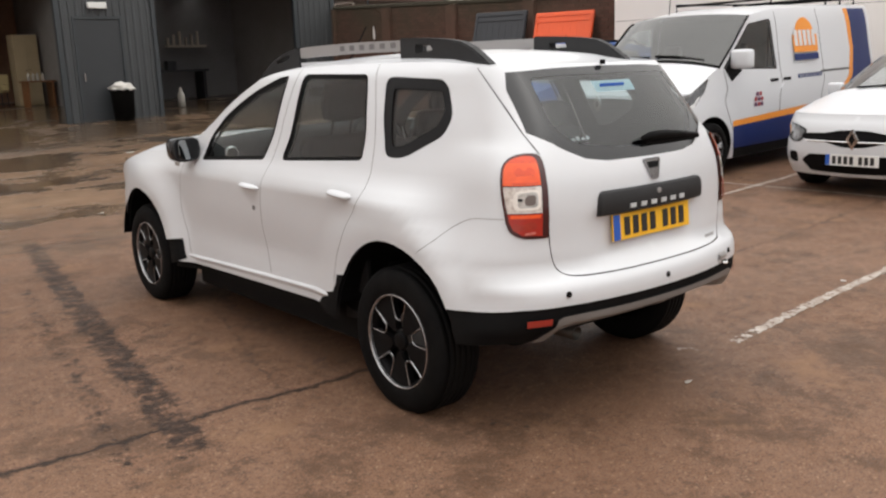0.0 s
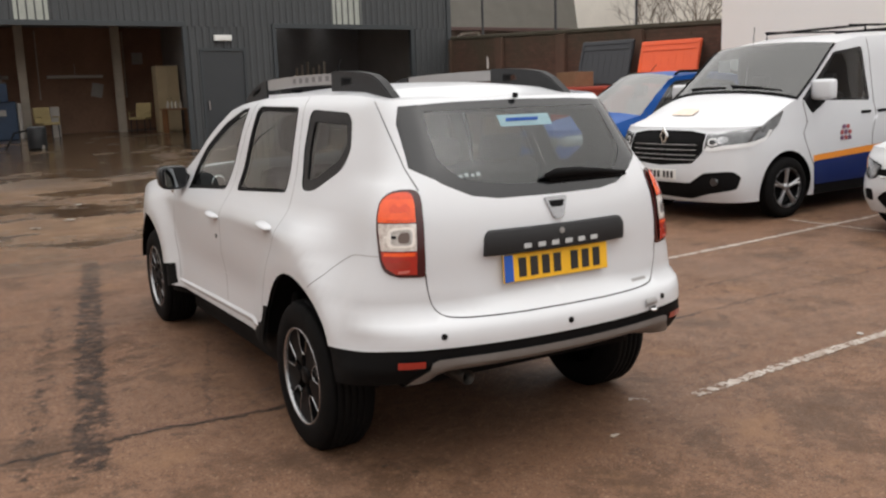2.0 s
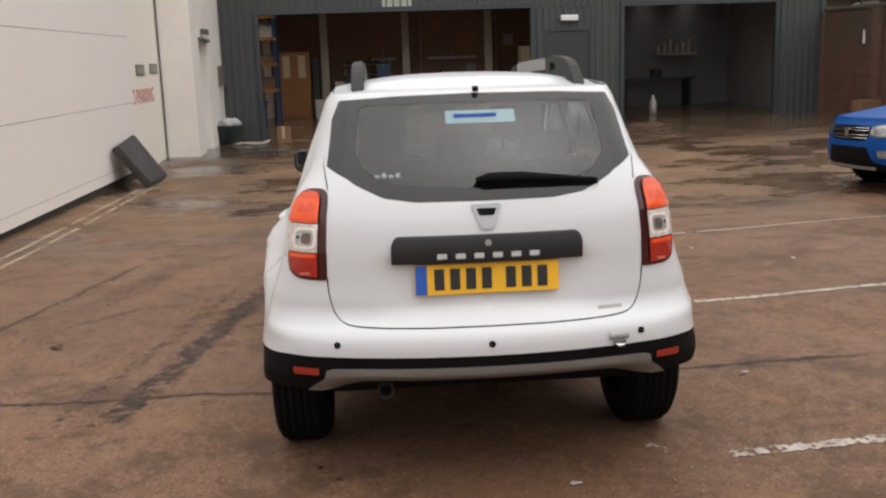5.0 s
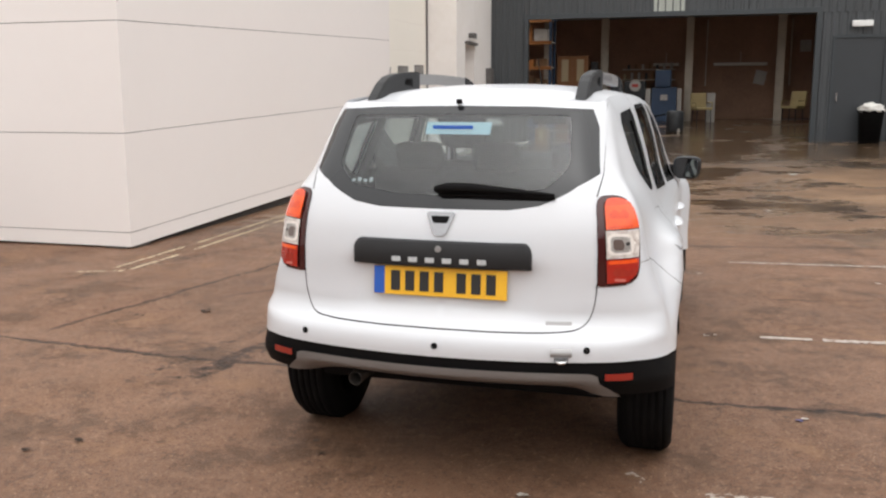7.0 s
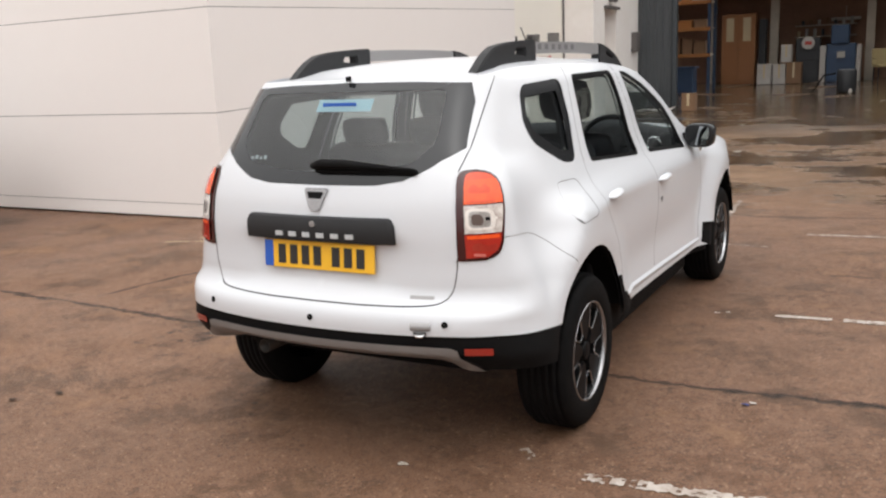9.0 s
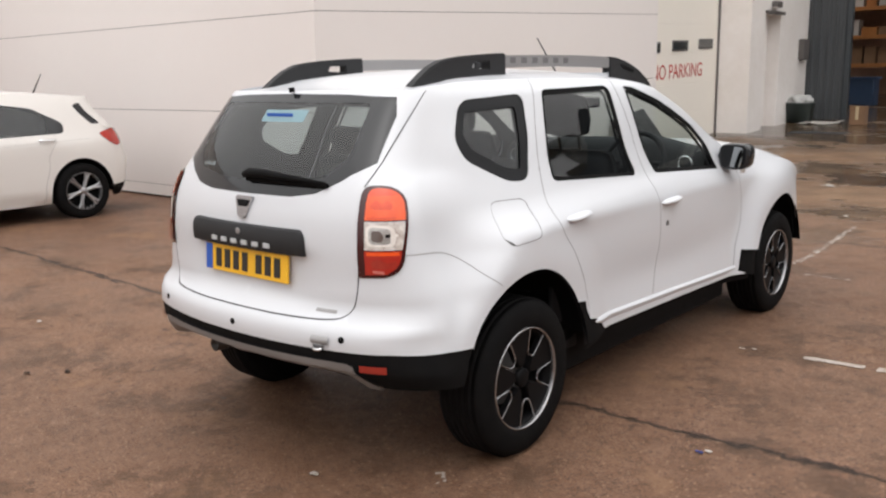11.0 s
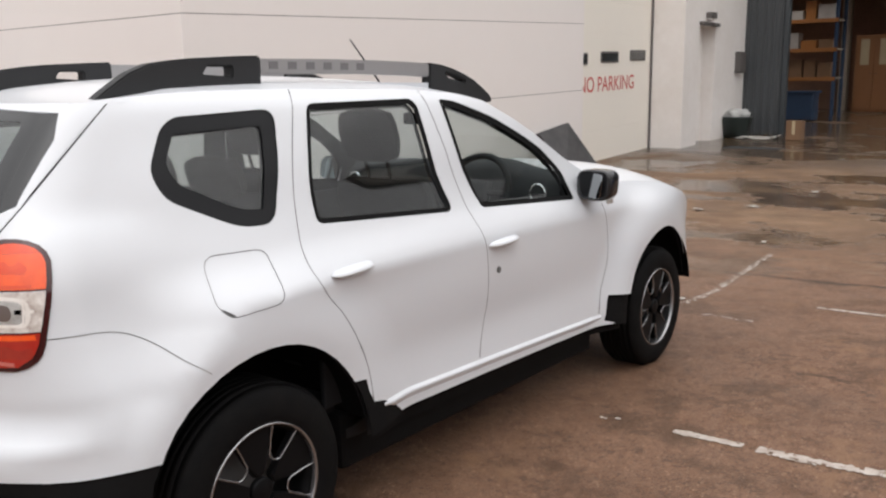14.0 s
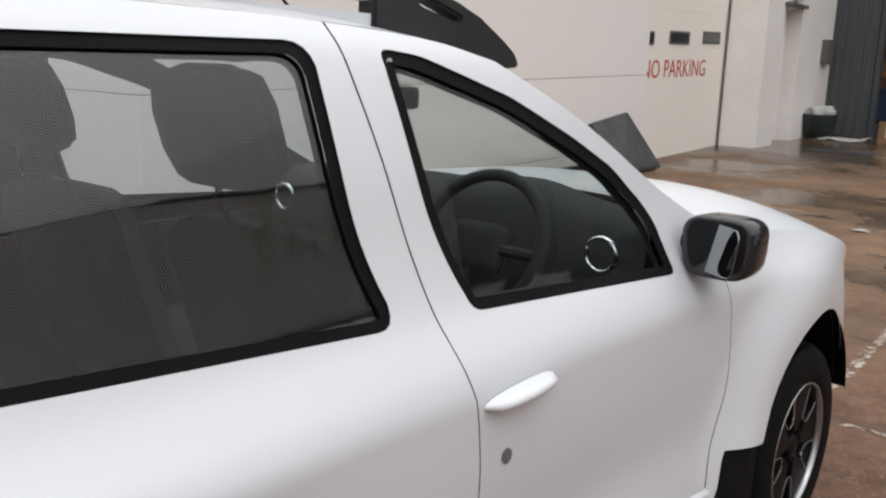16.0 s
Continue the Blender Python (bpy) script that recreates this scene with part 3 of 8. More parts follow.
structure("wall_roller_back", box(-6.0, 12.79, -0.3, -5.15, 16.2, 7.2), WALL_WHITE, "white warehouse wall behind the door", "wall")
part("door_guide", box(-4.80, 15.955, 0.1, -4.775, 15.985, 7.0), JOINT, roller, "dark guide rail")

PIER_WHITE = mat("dirty_white_wall", (0.82, 0.78, 0.75), 0.6, vary=0.4, scale=0.9, second=(0.62, 0.56, 0.50), bump=0.08, bump_scale=20)
pier = thing("wall_pier", "dirty white wall pier with a recessed door", "wall", kind="structure")
part("pier_front", box(-5.15, 15.99, 0.22, -4.120, 16.78, 7.2, 0.01), PIER_WHITE, pier)
part("pier_side", box(-5.15, 17.62, 0.22, -4.120, 19.46, 7.2), PIER_WHITE, pier)
part("pier_head", box(-5.15, 16.782, 2.72, -4.122, 17.618, 7.2), PIER_WHITE, pier)
dr = part("side_door", box(-4.440, 16.785, 0.25, -4.380, 17.615, 2.715), PIER_WHITE, pier, "white painted side door, closed")
part("door_handle", tube([(-4.360, 16.90, 1.35), (-4.350, 17.0, 1.35)], 0.012, sides=8), SEAM, dr)
part("lintel", box(-4.140, 16.72, 2.72, -4.040, 17.68, 2.78), JOINT, pier, "dark lintel over the door")
lamp = thing("wall_light", "grey bulkhead light over the side door", "light")
part("light_housing", box(-4.120, 17.05, 2.86, -3.980, 17.32, 2.98, 0.02), JOINT, lamp)
part("light_cover", box(-4.100, 17.07, 2.83, -4.000, 17.30, 2.86), PIER_WHITE, lamp)
sw = thing("switch_box", "dark grey electrical box on the wall pier", "electrical box")
part("box_body", box(-4.120, 18.85, 1.78, -3.990, 19.20, 2.24, 0.015), JOINT, sw)
part("box_cover", box(-3.990, 18.88, 1.81, -3.980, 19.17, 2.21, 0.004), JOINT, sw)

# ---- grey corrugated workshop on the north side ----
GREY_CLAD = mat("grey_cladding", (0.060, 0.065, 0.069), 0.5, vary=0.5, scale=1.2, second=(0.046, 0.049, 0.052), metal=0.1)
GREY_TRIM = mat("dark_grey_trim", (0.038, 0.045, 0.050), 0.45, vary=0.3, scale=4)
LIGHT_SHEET = mat("translucent_sheet", (0.40, 0.42, 0.38), 0.5, vary=0.4, scale=5)
YN = 19.47


def corrugated(bm, x0, x1, z0, z1, y=YN, pitch=0.175, depth=0.026):
    """Trapezoid-ribbed sheet in the wall plane."""
    prof = []
    x = x0
    while x < x1 - 1e-6:
        for f, o in ((0.0, 0), (0.55, 0), (0.66, depth), (0.89, depth)):
            xx = x + f * pitch
            if xx < x1:
                prof.append((xx, y - o))
        x += pitch
    prof.append((x1, y))
    lo = [bm.verts.new((px, py, z0)) for px, py in prof]
    hi = [bm.verts.new((px, py, z1)) for px, py in prof]
    for i in range(len(prof) - 1):
        bm.faces.new((lo[i], lo[i + 1], hi[i + 1], hi[i]))
    return bm


shop = thing("wall_north", "dark grey corrugated metal workshop front with two open bays", "wall", kind="structure")
for x0, x1, z0, z1 in ((-4.32, 11.15, 3.45, 7.4), (-4.32, -3.20, 0.1, 3.45), (3.63, 3.97, 0.1, 3.45), (5.14, 5.94, 0.1, 3.45), (3.97, 5.14, 2.92, 3.45), (9.96, 11.15, 0.1, 3.45)):
    part("cladding_sheet", corrugated(bmesh.new(), x0, x1, z0, z1), GREY_CLAD, shop, "grey corrugated sheet")
for x0, x1 in ((-0.1, 0.62), (7.6, 8.45)):
    part("roof_light", corrugated(bmesh.new(), x0, x1, 3.52, 6.0, YN - 0.006), LIGHT_SHEET, shop, "pale translucent sheet in the cladding")
for x0, x1, z0, z1 in ((-3.26, 3.69, 3.44, 3.56), (5.88, 10.02, 3.42, 3.54), (-3.26, -3.16, 0.2, 3.44), (3.59, 3.69, 0.3, 3.44), (5.88, 5.98, 0.3, 3.42), (9.92, 10.02, 0.3, 3.42)):
    part("opening_trim", box(x0, YN - 0.05, z0, x1, YN + 0.10, z1, 0.005), GREY_TRIM, shop, "dark grey trim round the opening")
part("corner_trim", box(11.10, YN - 0.05, 0.2, 11.24, YN + 0.15, 7.4, 0.01), GREY_TRIM, shop)
part("wall_backing", box(-4.32, YN + 0.10, 3.56, 11.15, YN + 0.25, 7.4), GREY_TRIM, shop)
for x0, x1 in ((-4.32, -3.26), (3.69, 3.95), (5.16, 5.88), (10.02, 11.15)):
    part("wall_backing", box(x0, YN + 0.10, 0.1, x1, YN + 0.25, 3.56), GREY_TRIM, shop)
door = thing("door_1", "plain grey steel door, closed, in the workshop front", "door", kind="structure")
part("door_leaf", box(4.03, YN - 0.015, 0.44, 5.08, YN + 0.03, 2.86, 0.006), mat("grey_door", (0.034, 0.038, 0.042), 0.4, vary=0.25, scale=2), door)
part("door_frame", box(3.97, YN - 0.045, 2.86, 5.14, YN + 0.05, 2.93), GREY_TRIM, door)
for x in (3.97, 5.08):
    part("door_frame", box(x, YN - 0.045, 0.4, x + 0.06, YN + 0.05, 2.86), GREY_TRIM, door)
part("door_handle", tube([(4.12, YN - 0.03, 1.42), (4.12, YN - 0.07, 1.42), (4.12, YN - 0.07, 1.62), (4.12, YN - 0.03, 1.62)], 0.014, sides=8), CHROME, door, "steel pull handle")
dl = thing("door_light", "white rectangular bulkhead light over the grey door", "light")
part("light_cover", box(4.34, YN - 0.14, 3.10, 4.78, YN - 0.035, 3.24, 0.02), mat("white_diffuser", (0.75, 0.75, 0.73), 0.4), dl)

# workshop inside
SHOP_BACK = mat("brown_block_wall", (0.34, 0.195, 0.13), 0.85, vary=0.6, scale=1.2, second=(0.13, 0.08, 0.055), bump=0.3, bump_scale=8)
SHOP_DARK = mat("dark_shed_lining", (0.25, 0.235, 0.225), 0.8, vary=0.4, scale=1.5)
STEEL_COL = mat("grey_painted_column", (0.50, 0.44, 0.36), 0.6, vary=0.4, scale=4)
structure("wall_shop_back", box(-7.0, 29.0, 0, 5.3, 29.3, 5.0), SHOP_BACK, "brown blockwork rear wall of the workshop", "wall")
structure("wall_shop_side", box(-7.3, 19.75, 0, -7.0, 29.0, 5.0), SHOP_BACK, "brown blockwork side wall of the workshop", "wall")
structure("wall_shop_divider", box(5.3, 19.75, 0, 5.5, 29.3, 5.0), SHOP_DARK, "dark partition between two bays", "wall")
structure("wall_shop_east", box(11.0, 19.75, 0, 11.2, 29.3, 5.0), SHOP_DARK, "dark lined side wall of the second bay", "wall")
structure("wall_bay_back", box(5.5, 25.2, 0, 11.0, 25.4, 5.0), mat("grey_bay_wall", (0.20, 0.195, 0.20), 0.75, vary=0.4, scale=1.5), "dark grey rear wall of the second bay", "wall")
# ceiling with unseen openings, added so that sky light brightens the workshop
bm = box(-7.3, 19.75, 4.2, 11.2, 20.9, 4.4)
box(-7.3, 26.0, 4.2, 11.2, 29.3, 4.4, bm=bm)
for x in (-7.3, -3.4, 0.9, 4.2, 5.6, 7.0, 8.4, 9.8):
    box(x, 20.9, 4.2, x + 1.12, 26.0, 4.4, bm=bm)
structure("ceiling", bm, SHOP_DARK, "dark workshop ceiling with unseen openings added to let in sky light", "ceiling")
for k, x in enumerate((-4.0, -2.05, 0.74, 3.60)):
    col = thing("steel_column", "grey painted steel column by the rear wall", "column", group="workshop columns")
    bm = box(x - 0.12, 27.90, 0.5, x + 0.12, 27.92, 4.19)
    box(x - 0.12, 28.12, 0.5, x + 0.12, 28.14, 4.19, bm=bm)
    box(x - 0.012, 27.92, 0.5, x + 0.012, 28.12, 4.19, bm=bm)
    part("column_shaft", bm, STEEL_COL, col)
for x in (1.30, 4.0):
    pp = thing("wall_pipe", "thin grey conduit on the workshop rear wall", "pipe")
    part("conduit", tube([(x, 28.95, 1.9), (x, 28.95, 4.1)], 0.025, sides=6), STEEL_COL, pp)

# ---- things in the workshop ----
WOOD = mat("orange_brown_wood", (0.27, 0.115, 0.045), 0.55, vary=0.5, scale=3, second=(0.24, 0.10, 0.04))
BEIGE = mat("beige_laminate", (0.50, 0.40, 0.25), 0.5, vary=0.3, scale=3)
CARD = mat("brown_cardboard", (0.21, 0.12, 0.066), 0.85, vary=0.4, scale=6)
CARTON_WHITE = mat("white_carton", (0.45, 0.42, 0.39), 0.8, vary=0.4, scale=6)
DARK_METAL = mat("dark_metal", (0.03, 0.032, 0.036), 0.5, vary=0.4, scale=5)
BLUE_METAL = mat("blue_machine_paint", (0.03, 0.06, 0.12), 0.4, vary=0.4, scale=5)
YELLOW_SEAT = mat("yellowed_seat", (0.42, 0.33, 0.16), 0.7, vary=0.4, scale=6)
TUBE_WHITE = mat("white_tube", (0.55, 0.52, 0.47), 0.5)
RED_PLASTIC = mat("red_mark", (0.45, 0.05, 0.04), 0.5)
floor_z = lambda x, y: lay(x, y, 0.0)


def cupboard(x0, x1, y0, y1, h, material, label, panels=None, doors=2):
    z = floor_z((x0 + x1) / 2, y0)
    c = thing("cupboard", label, "cupboard")
    part("carcass", box(x0, y0 + 0.022, z, x1, y1, z + h, 0.006), material, c)
    w = (x1 - x0) / doors
    for k in range(doors):
        d = part("cupboard_door", box(x0 + k * w + 0.004, y0, z + 0.06, x0 + (k + 1) * w - 0.004, y0 + 0.02, z + h - 0.02, 0.003), material, c)
        part("knob", tube([(x0 + (k + 0.85 if k == 0 else k + 0.15) * w, y0 - 0.03, z + h * 0.5), (x0 + (k + 0.85 if k == 0 else k + 0.15) * w, y0, z + h * 0.5)], 0.015, sides=8), DARK_METAL, d)
        if panels:
            part("notice", box(x0 + k * w + 0.14, y0 - 0.004, z + h - 0.85, x0 + (k + 1) * w - 0.14, y0 - 0.001, z + h - 0.12), panels, d, "pale paper notice on the door")
    return c


def carton(x, y, w, d, h, material, label, z=None, lid=True):
    z = floor_z(x, y) if z is None else z
    c = thing("carton", label, "box")
    part("carton_body", box(x - w / 2, y - d / 2, z, x + w / 2, y + d / 2, z + h, 0.006), material, c)
    if lid:
        part("flap", box(x - w / 2 - 0.004, y - d / 2 - 0.004, z + h - 0.05, x + w / 2 + 0.004, y - d / 2 - 0.001, z + h + 0.012), material, c)
        part("tape", box(x - 0.03, y - d / 2 - 0.008, z + h * 0.3, x + 0.03, y - d / 2 - 0.0045, z + h), BEIGE, c)
    return c


def chair(x, y, turn, label):
    z = floor_z(x, y)
    c = thing("chair", label, "chair", pose(x, y, z, 0, 0, turn))
    part("seat", box(-0.26, -0.26, 0.42, 0.26, 0.26, 0.50, 0.03), YELLOW_SEAT, c)
    part("backrest", box(-0.26, 0.20, 0.52, 0.26, 0.27, 1.0, 0.03, m=Matrix.Rotation(radians(-8), 4, "X")), YELLOW_SEAT, c)
    for sx in (-0.23, 0.23):
        for sy in (-0.22, 0.22):
            part("leg", tube([(sx, sy, 0), (sx * 0.95, sy * 0.95, 0.43)], 0.016, sides=6), DARK_METAL, c)
    for sx in (-0.27, 0.27):
        part("armrest", tube([(sx, -0.2, 0.45), (sx, -0.2, 0.66), (sx, 0.2, 0.66)], 0.018, sides=6), YELLOW_SEAT, c)
    return c


cupboard(-3.56, -2.53, 27.3, 27.8, 2.2, WOOD, "orange-brown wooden double-door cupboard with paper notices", BEIGE)
cupboard(4.50, 5.20, 26.6, 27.2, 2.1, BEIGE, "tall beige laminate cupboard beside a desk", None)
cupboard(-2.45, -2.25, 27.5, 27.9, 2.0, DARK_METAL, "narrow dark metal locker", None, 1)
carton(-2.16, 27.0, 0.42, 0.4, 0.62, CARTON_WHITE, "white carton standing on the workshop floor")
carton(-1.72, 27.0, 0.36, 0.4, 0.60, CARTON_WHITE, "white printed carton standing on the workshop floor")
carton(-1.30, 27.0, 0.44, 0.4, 0.64, CARD, "brown cardboard box standing on the workshop floor")
carton(-1.54, 27.05, 0.30, 0.3, 0.52, CARTON_WHITE, "white carton stacked on other boxes", floor_z(-1.5, 27) + 0.66)
carton(-2.58, 18.3, 0.30, 0.28, 0.40, CARD, "small orange-brown cardboard box by the workshop opening")
cab = thing("tool_cabinet", "dark tool cabinet with a round white sign", "cabinet")
z = floor_z(-0.9, 27.3)
part("cabinet_body", box(-1.31, 27.3, z, -0.62, 27.8, z + 1.35, 0.02), DARK_METAL, cab)
for k in range(4):
    part("drawer", box(-1.28, 27.28, z + 0.1 + 0.3 * k, -0.65, 27.299, z + 0.36 + 0.3 * k, 0.006), DARK_METAL, cab)
sg = thing("round_sign", "round white sign with a red mark hanging on the wall", "sign")
part("sign_disc", lathe([(0.001, -0.01), (0.19, -0.01), (0.19, 0.0)], axis="z", sides=24, m=Matrix.Translation((-0.95, 27.22, 1.90)) @ Matrix.Rotation(radians(-90), 4, "X")), CARTON_WHITE, sg)
part("sign_mark", box(-1.05, 27.205, 1.85, -0.85, 27.212, 1.95), RED_PLASTIC, sg)
part("sign_bracket", box(-1.0, 27.232, 1.7, -0.9, 27.302, 1.95), DARK_METAL, sg)
bench = thing("machine", "blue and grey workshop machine with pale side panels", "machine")
z = floor_z(0, 27.3)
part("machine_body", box(-0.42, 27.2, z, 0.40, 27.8, z + 1.15, 0.03), BLUE_METAL, bench)
part("side_panel", box(-0.60, 27.15, z, -0.44, 27.8, z + 1.1, 0.02), CARTON_WHITE, bench)
part("side_panel", box(0.42, 27.15, z, 0.54, 27.8, z + 1.1, 0.02), CARTON_WHITE, bench)
part("control_box", box(-0.3, 27.12, z + 1.15, 0.2, 27.5, z + 1.7, 0.03), BLUE_METAL, bench)
part("display", box(-0.12, 27.115, z + 0.72, 0.10, 27.198, z + 0.9, 0.005), CARTON_WHITE, bench)
shf = thing("wall_shelf", "wall shelves crowded with small pale tins and tools", "shelf")
for k, zz in enumerate((2.10, 2.45)):
    part("shelf_board", box(-1.5, 28.6, zz, 0.3, 28.99, zz + 0.03), STEEL_COL, shf)
rs = random.Random(9)
for k in range(14):
    x = -1.4 + 0.12 * k
    h = 0.1 + 0.14 * rs.random()
    zz = (2.131, 2.481)[k % 2]
    tin = thing("tin", "small tin standing on the wall shelf", "tin", group="tins on the wall shelf")
    part("tin_body", lathe([(0.001, 0), (0.045, 0), (0.045, h), (0.038, h), (0.036, h + 0.01), (0.001, h + 0.01)], axis="z", sides=12, m=Matrix.Translation((x, 28.75, zz))), rs.choice((CARTON_WHITE, DARK_METAL, BEIGE, CARD)), tin)
for x0, x1, zz in ((-0.46, 0.40, 2.63), (1.55, 3.27, 2.62)):
    t = thing("strip_light", "unlit white fluorescent strip light on the rear wall", "light")
    part("light_body", box(x0, 28.86, zz - 0.05, x1, 28.99, zz + 0.05, 0.01), TUBE_WHITE, t)
    part("light_tube", tube([(x0 + 0.03, 28.83, zz - 0.02), (x1 - 0.03, 28.83, zz - 0.02)], 0.02, sides=8), TUBE_WHITE, t)
    part("hanger", tube([((x0 + x1) / 2, 28.92, zz + 0.05), ((x0 + x1) / 2, 28.92, zz + 0.4)], 0.012, sides=6), STEEL_COL, t)
for x, zz, w, h, tilt in ((3.07, 2.17, 0.36, 0.46, 12), (4.45, 3.2, 0.35, 0.38, 0)):
    n = thing("wall_notice", "white paper notice pinned to the brown wall", "notice")
    part("paper_sheet", box(-w / 2, -0.004, -h / 2, w / 2, 0.004, h / 2, m=Matrix.Translation((x, 28.985, zz)) @ Matrix.Rotation(radians(tilt), 4, "Y")), CARTON_WHITE, n)
chair(1.20, 26.9, 20, "yellowed plastic armchair in the workshop")
chair(3.95, 26.9, -35, "yellowed plastic armchair in the workshop")
brd = thing("board", "pale board leaning by the armchair", "board")
part("board_sheet", box(1.35, 27.4, floor_z(1.4, 27.4), 1.62, 27.46, floor_z(1.4, 27.4) + 0.95), CARTON_WHITE, brd)
desk = thing("desk", "brown wooden desk with bottles on it", "desk")
z = floor_z(5.0, 25.7)
part("desk_top", box(4.4, 25.4, z + 0.72, 5.25, 26.1, z + 0.76, 0.006), WOOD, desk)
for x in (4.45, 5.15):
    part("desk_side", box(x, 25.45, z, x + 0.05, 26.05, z + 0.719), WOOD, desk)
for k, x in enumerate((4.55, 4.68, 4.8, 4.95)):
    b = thing("bottle", "small white bottle on the desk", "bottle", group="bottles on the desk")
    part("bottle_body", lathe([(0.001, 0), (0.04, 0), (0.04, 0.16), (0.015, 0.2), (0.015, 0.24), (0.001, 0.24)], axis="z", sides=12, m=Matrix.Translation((x, 25.6, z + 0.761))), TUBE_WHITE, b)
barrel = thing("floor_jack", "dark drum with a hose on the wet floor", "drum")
z = floor_z(0.45, 22.9)
part("drum_body", lathe([(0.001, 0), (0.22, 0), (0.24, 0.05), (0.24, 0.55), (0.2, 0.6), (0.001, 0.6)], axis="z", sides=20, m=Matrix.Translation((0.45, 22.9, z))), DARK_METAL, barrel, "", True)
part("hose", tube([(0.2, 22.8, z + 0.5), (-0.1, 22.75, z + 0.45), (-0.3, 22.7, z + 0.1), (-0.35, 22.5, z + 0.03)], 0.025, sides=8), RUBBER, barrel, "", True)
part("bright_cap", lathe([(0.001, 0), (0.05, 0), (0.05, 0.1), (0.001, 0.1)], axis="z", sides=12, m=Matrix.Translation((0.55, 22.72, z))), TUBE_WHITE, barrel)
rack = thing("storage_rack", "orange and brown storage rack loaded with parts and cartons", "rack")
ORANGE_BEAM = mat("orange_rack_beam", (0.34, 0.13, 0.03), 0.5, vary=0.4, scale=6)
z = floor_z(-5, 24)
for x in (-5.4, -3.3):
    for y in (24.0, 24.8):
        part("upright", box(x - 0.04, y - 0.04, z, x + 0.04, y + 0.04, 4.1), BLUE_METAL, rack)
for zz in (1.6, 2.35, 3.1, 3.75):
    part("beam", box(-5.44, 23.95, zz, -3.26, 24.0, zz + 0.1), ORANGE_BEAM, rack)
    part("deck", box(-5.4, 24.01, zz + 0.06, -3.3, 24.8, zz + 0.09), STEEL_COL, rack)
rs = random.Random(5)
for zz in (1.69, 2.44, 3.19):
    x = -5.2
    while x < -3.5:
        w = 0.2 + 0.3 * rs.random()
        carton(x + w / 2, 24.35, w * 0.92, 0.4, 0.2 + 0.3 * rs.random(), rs.choice((CARD, CARTON_WHITE, DARK_METAL, CARD, ORANGE_BEAM)), "carton stored on the rack", zz + 0.001, False)
        x += w + 0.03
tub = thing("storage_tub", "dark blue plastic tub under the rack", "tub")
part("tub_body", box(-4.6, 23.4, z, -3.6, 23.9, z + 0.75, 0.04), BLUE_METAL, tub)
part("tub_rim", box(-4.65, 23.36, z + 0.70, -3.55, 23.94, z + 0.76, 0.015), BLUE_METAL, tub)

# second bay
wt = thing("workbench", "dark workbench with tools against the bay wall", "workbench")
z = floor_z(8.2, 24.5)
part("bench_top", box(7.3, 24.3, z + 0.85, 9.6, 25.1, z + 0.92), DARK_METAL, wt)
for x in (7.4, 9.45):
    part("bench_leg", box(x, 24.4, z, x + 0.08, 25.0, z + 0.849), DARK_METAL, wt)
part("vice", box(8.3, 24.4, z + 0.92, 8.6, 24.7, z + 1.2, 0.04), DARK_METAL, wt)
part("tool_shelf", box(8.6, 24.95, 2.35, 9.9, 25.18, 2.42), STEEL_COL, wt)
for k in range(6):
    t = thing("hand_tool", "dark hand tool hanging in the second bay", "tool", group="hanging hand tools")
    part("tool_shank", tube([(8.7 + 0.2 * k, 25.15, 2.38), (8.7 + 0.2 * k, 25.15, 2.65 + 0.1 * (k % 3))], 0.04, sides=6), STEEL_COL, t)
bt = thing("gas_bottle", "white plastic bottle on the workshop threshold", "bottle")
z = floor_z(7.45, 21.7)
part("bottle_body", lathe([(0.001, 0), (0.10, 0), (0.10, 0.34), (0.04, 0.44), (0.04, 0.50), (0.001, 0.50)], axis="z", sides=16, m=Matrix.Translation((7.45, 21.7, z))), TUBE_WHITE, bt, "", True)
part("bottle_cap", lathe([(0.001, 0.50), (0.045, 0.50), (0.045, 0.54), (0.001, 0.54)], axis="z", sides=12, m=Matrix.Translation((7.45, 21.7, z))), TUBE_WHITE, bt)

# in front of the workshop


def crumpled(cx, cy, cz, sx, sy, sz, seed):
    bm = bmesh.new()
    bmesh.ops.create_icosphere(bm, subdivisions=3, radius=1)
    for v in bm.verts:
        k = 1 + 0.45 * noise.noise(v.co * 2.3 + Vector((seed, 0, 0))) + 0.2 * noise.noise(v.co * 6 + Vector((seed, 3, 0)))
        v.co = Vector((cx + v.co.x * sx * k, cy + v.co.y * sy * k, max(cz + v.co.z * sz * k, cz - 0.6 * sz)))
    return bm


db = thing("dustbin", "black dustbin with a white bag hanging over the rim", "bin")
z = floor_z(4.82, 19.0)
part("bin_body", lathe([(0.001, 0), (0.22, 0), (0.27, 0.70), (0.29, 0.72), (0.29, 0.75), (0.001, 0.74)], axis="z", sides=24, m=Matrix.Translation((4.82, 19.05, z))), RUBBER, db, "", True)
part("bag", crumpled(4.82, 19.02, z + 0.78, 0.27, 0.26, 0.12, 2), PAPER, db, "white plastic bag", True)
tb = thing("rubbish_tub", "dark green tub heaped with grey and white rubbish", "tub")
z = floor_z(-3.95, 18.6)
part("tub_body", lathe([(0.001, 0), (0.26, 0), (0.33, 0.42), (0.35, 0.45), (0.001, 0.42)], axis="z", sides=20, m=Matrix.Translation((-3.9, 18.5, z))), mat("dark_green_plastic", (0.02, 0.03, 0.028), 0.5), tb, "", True)
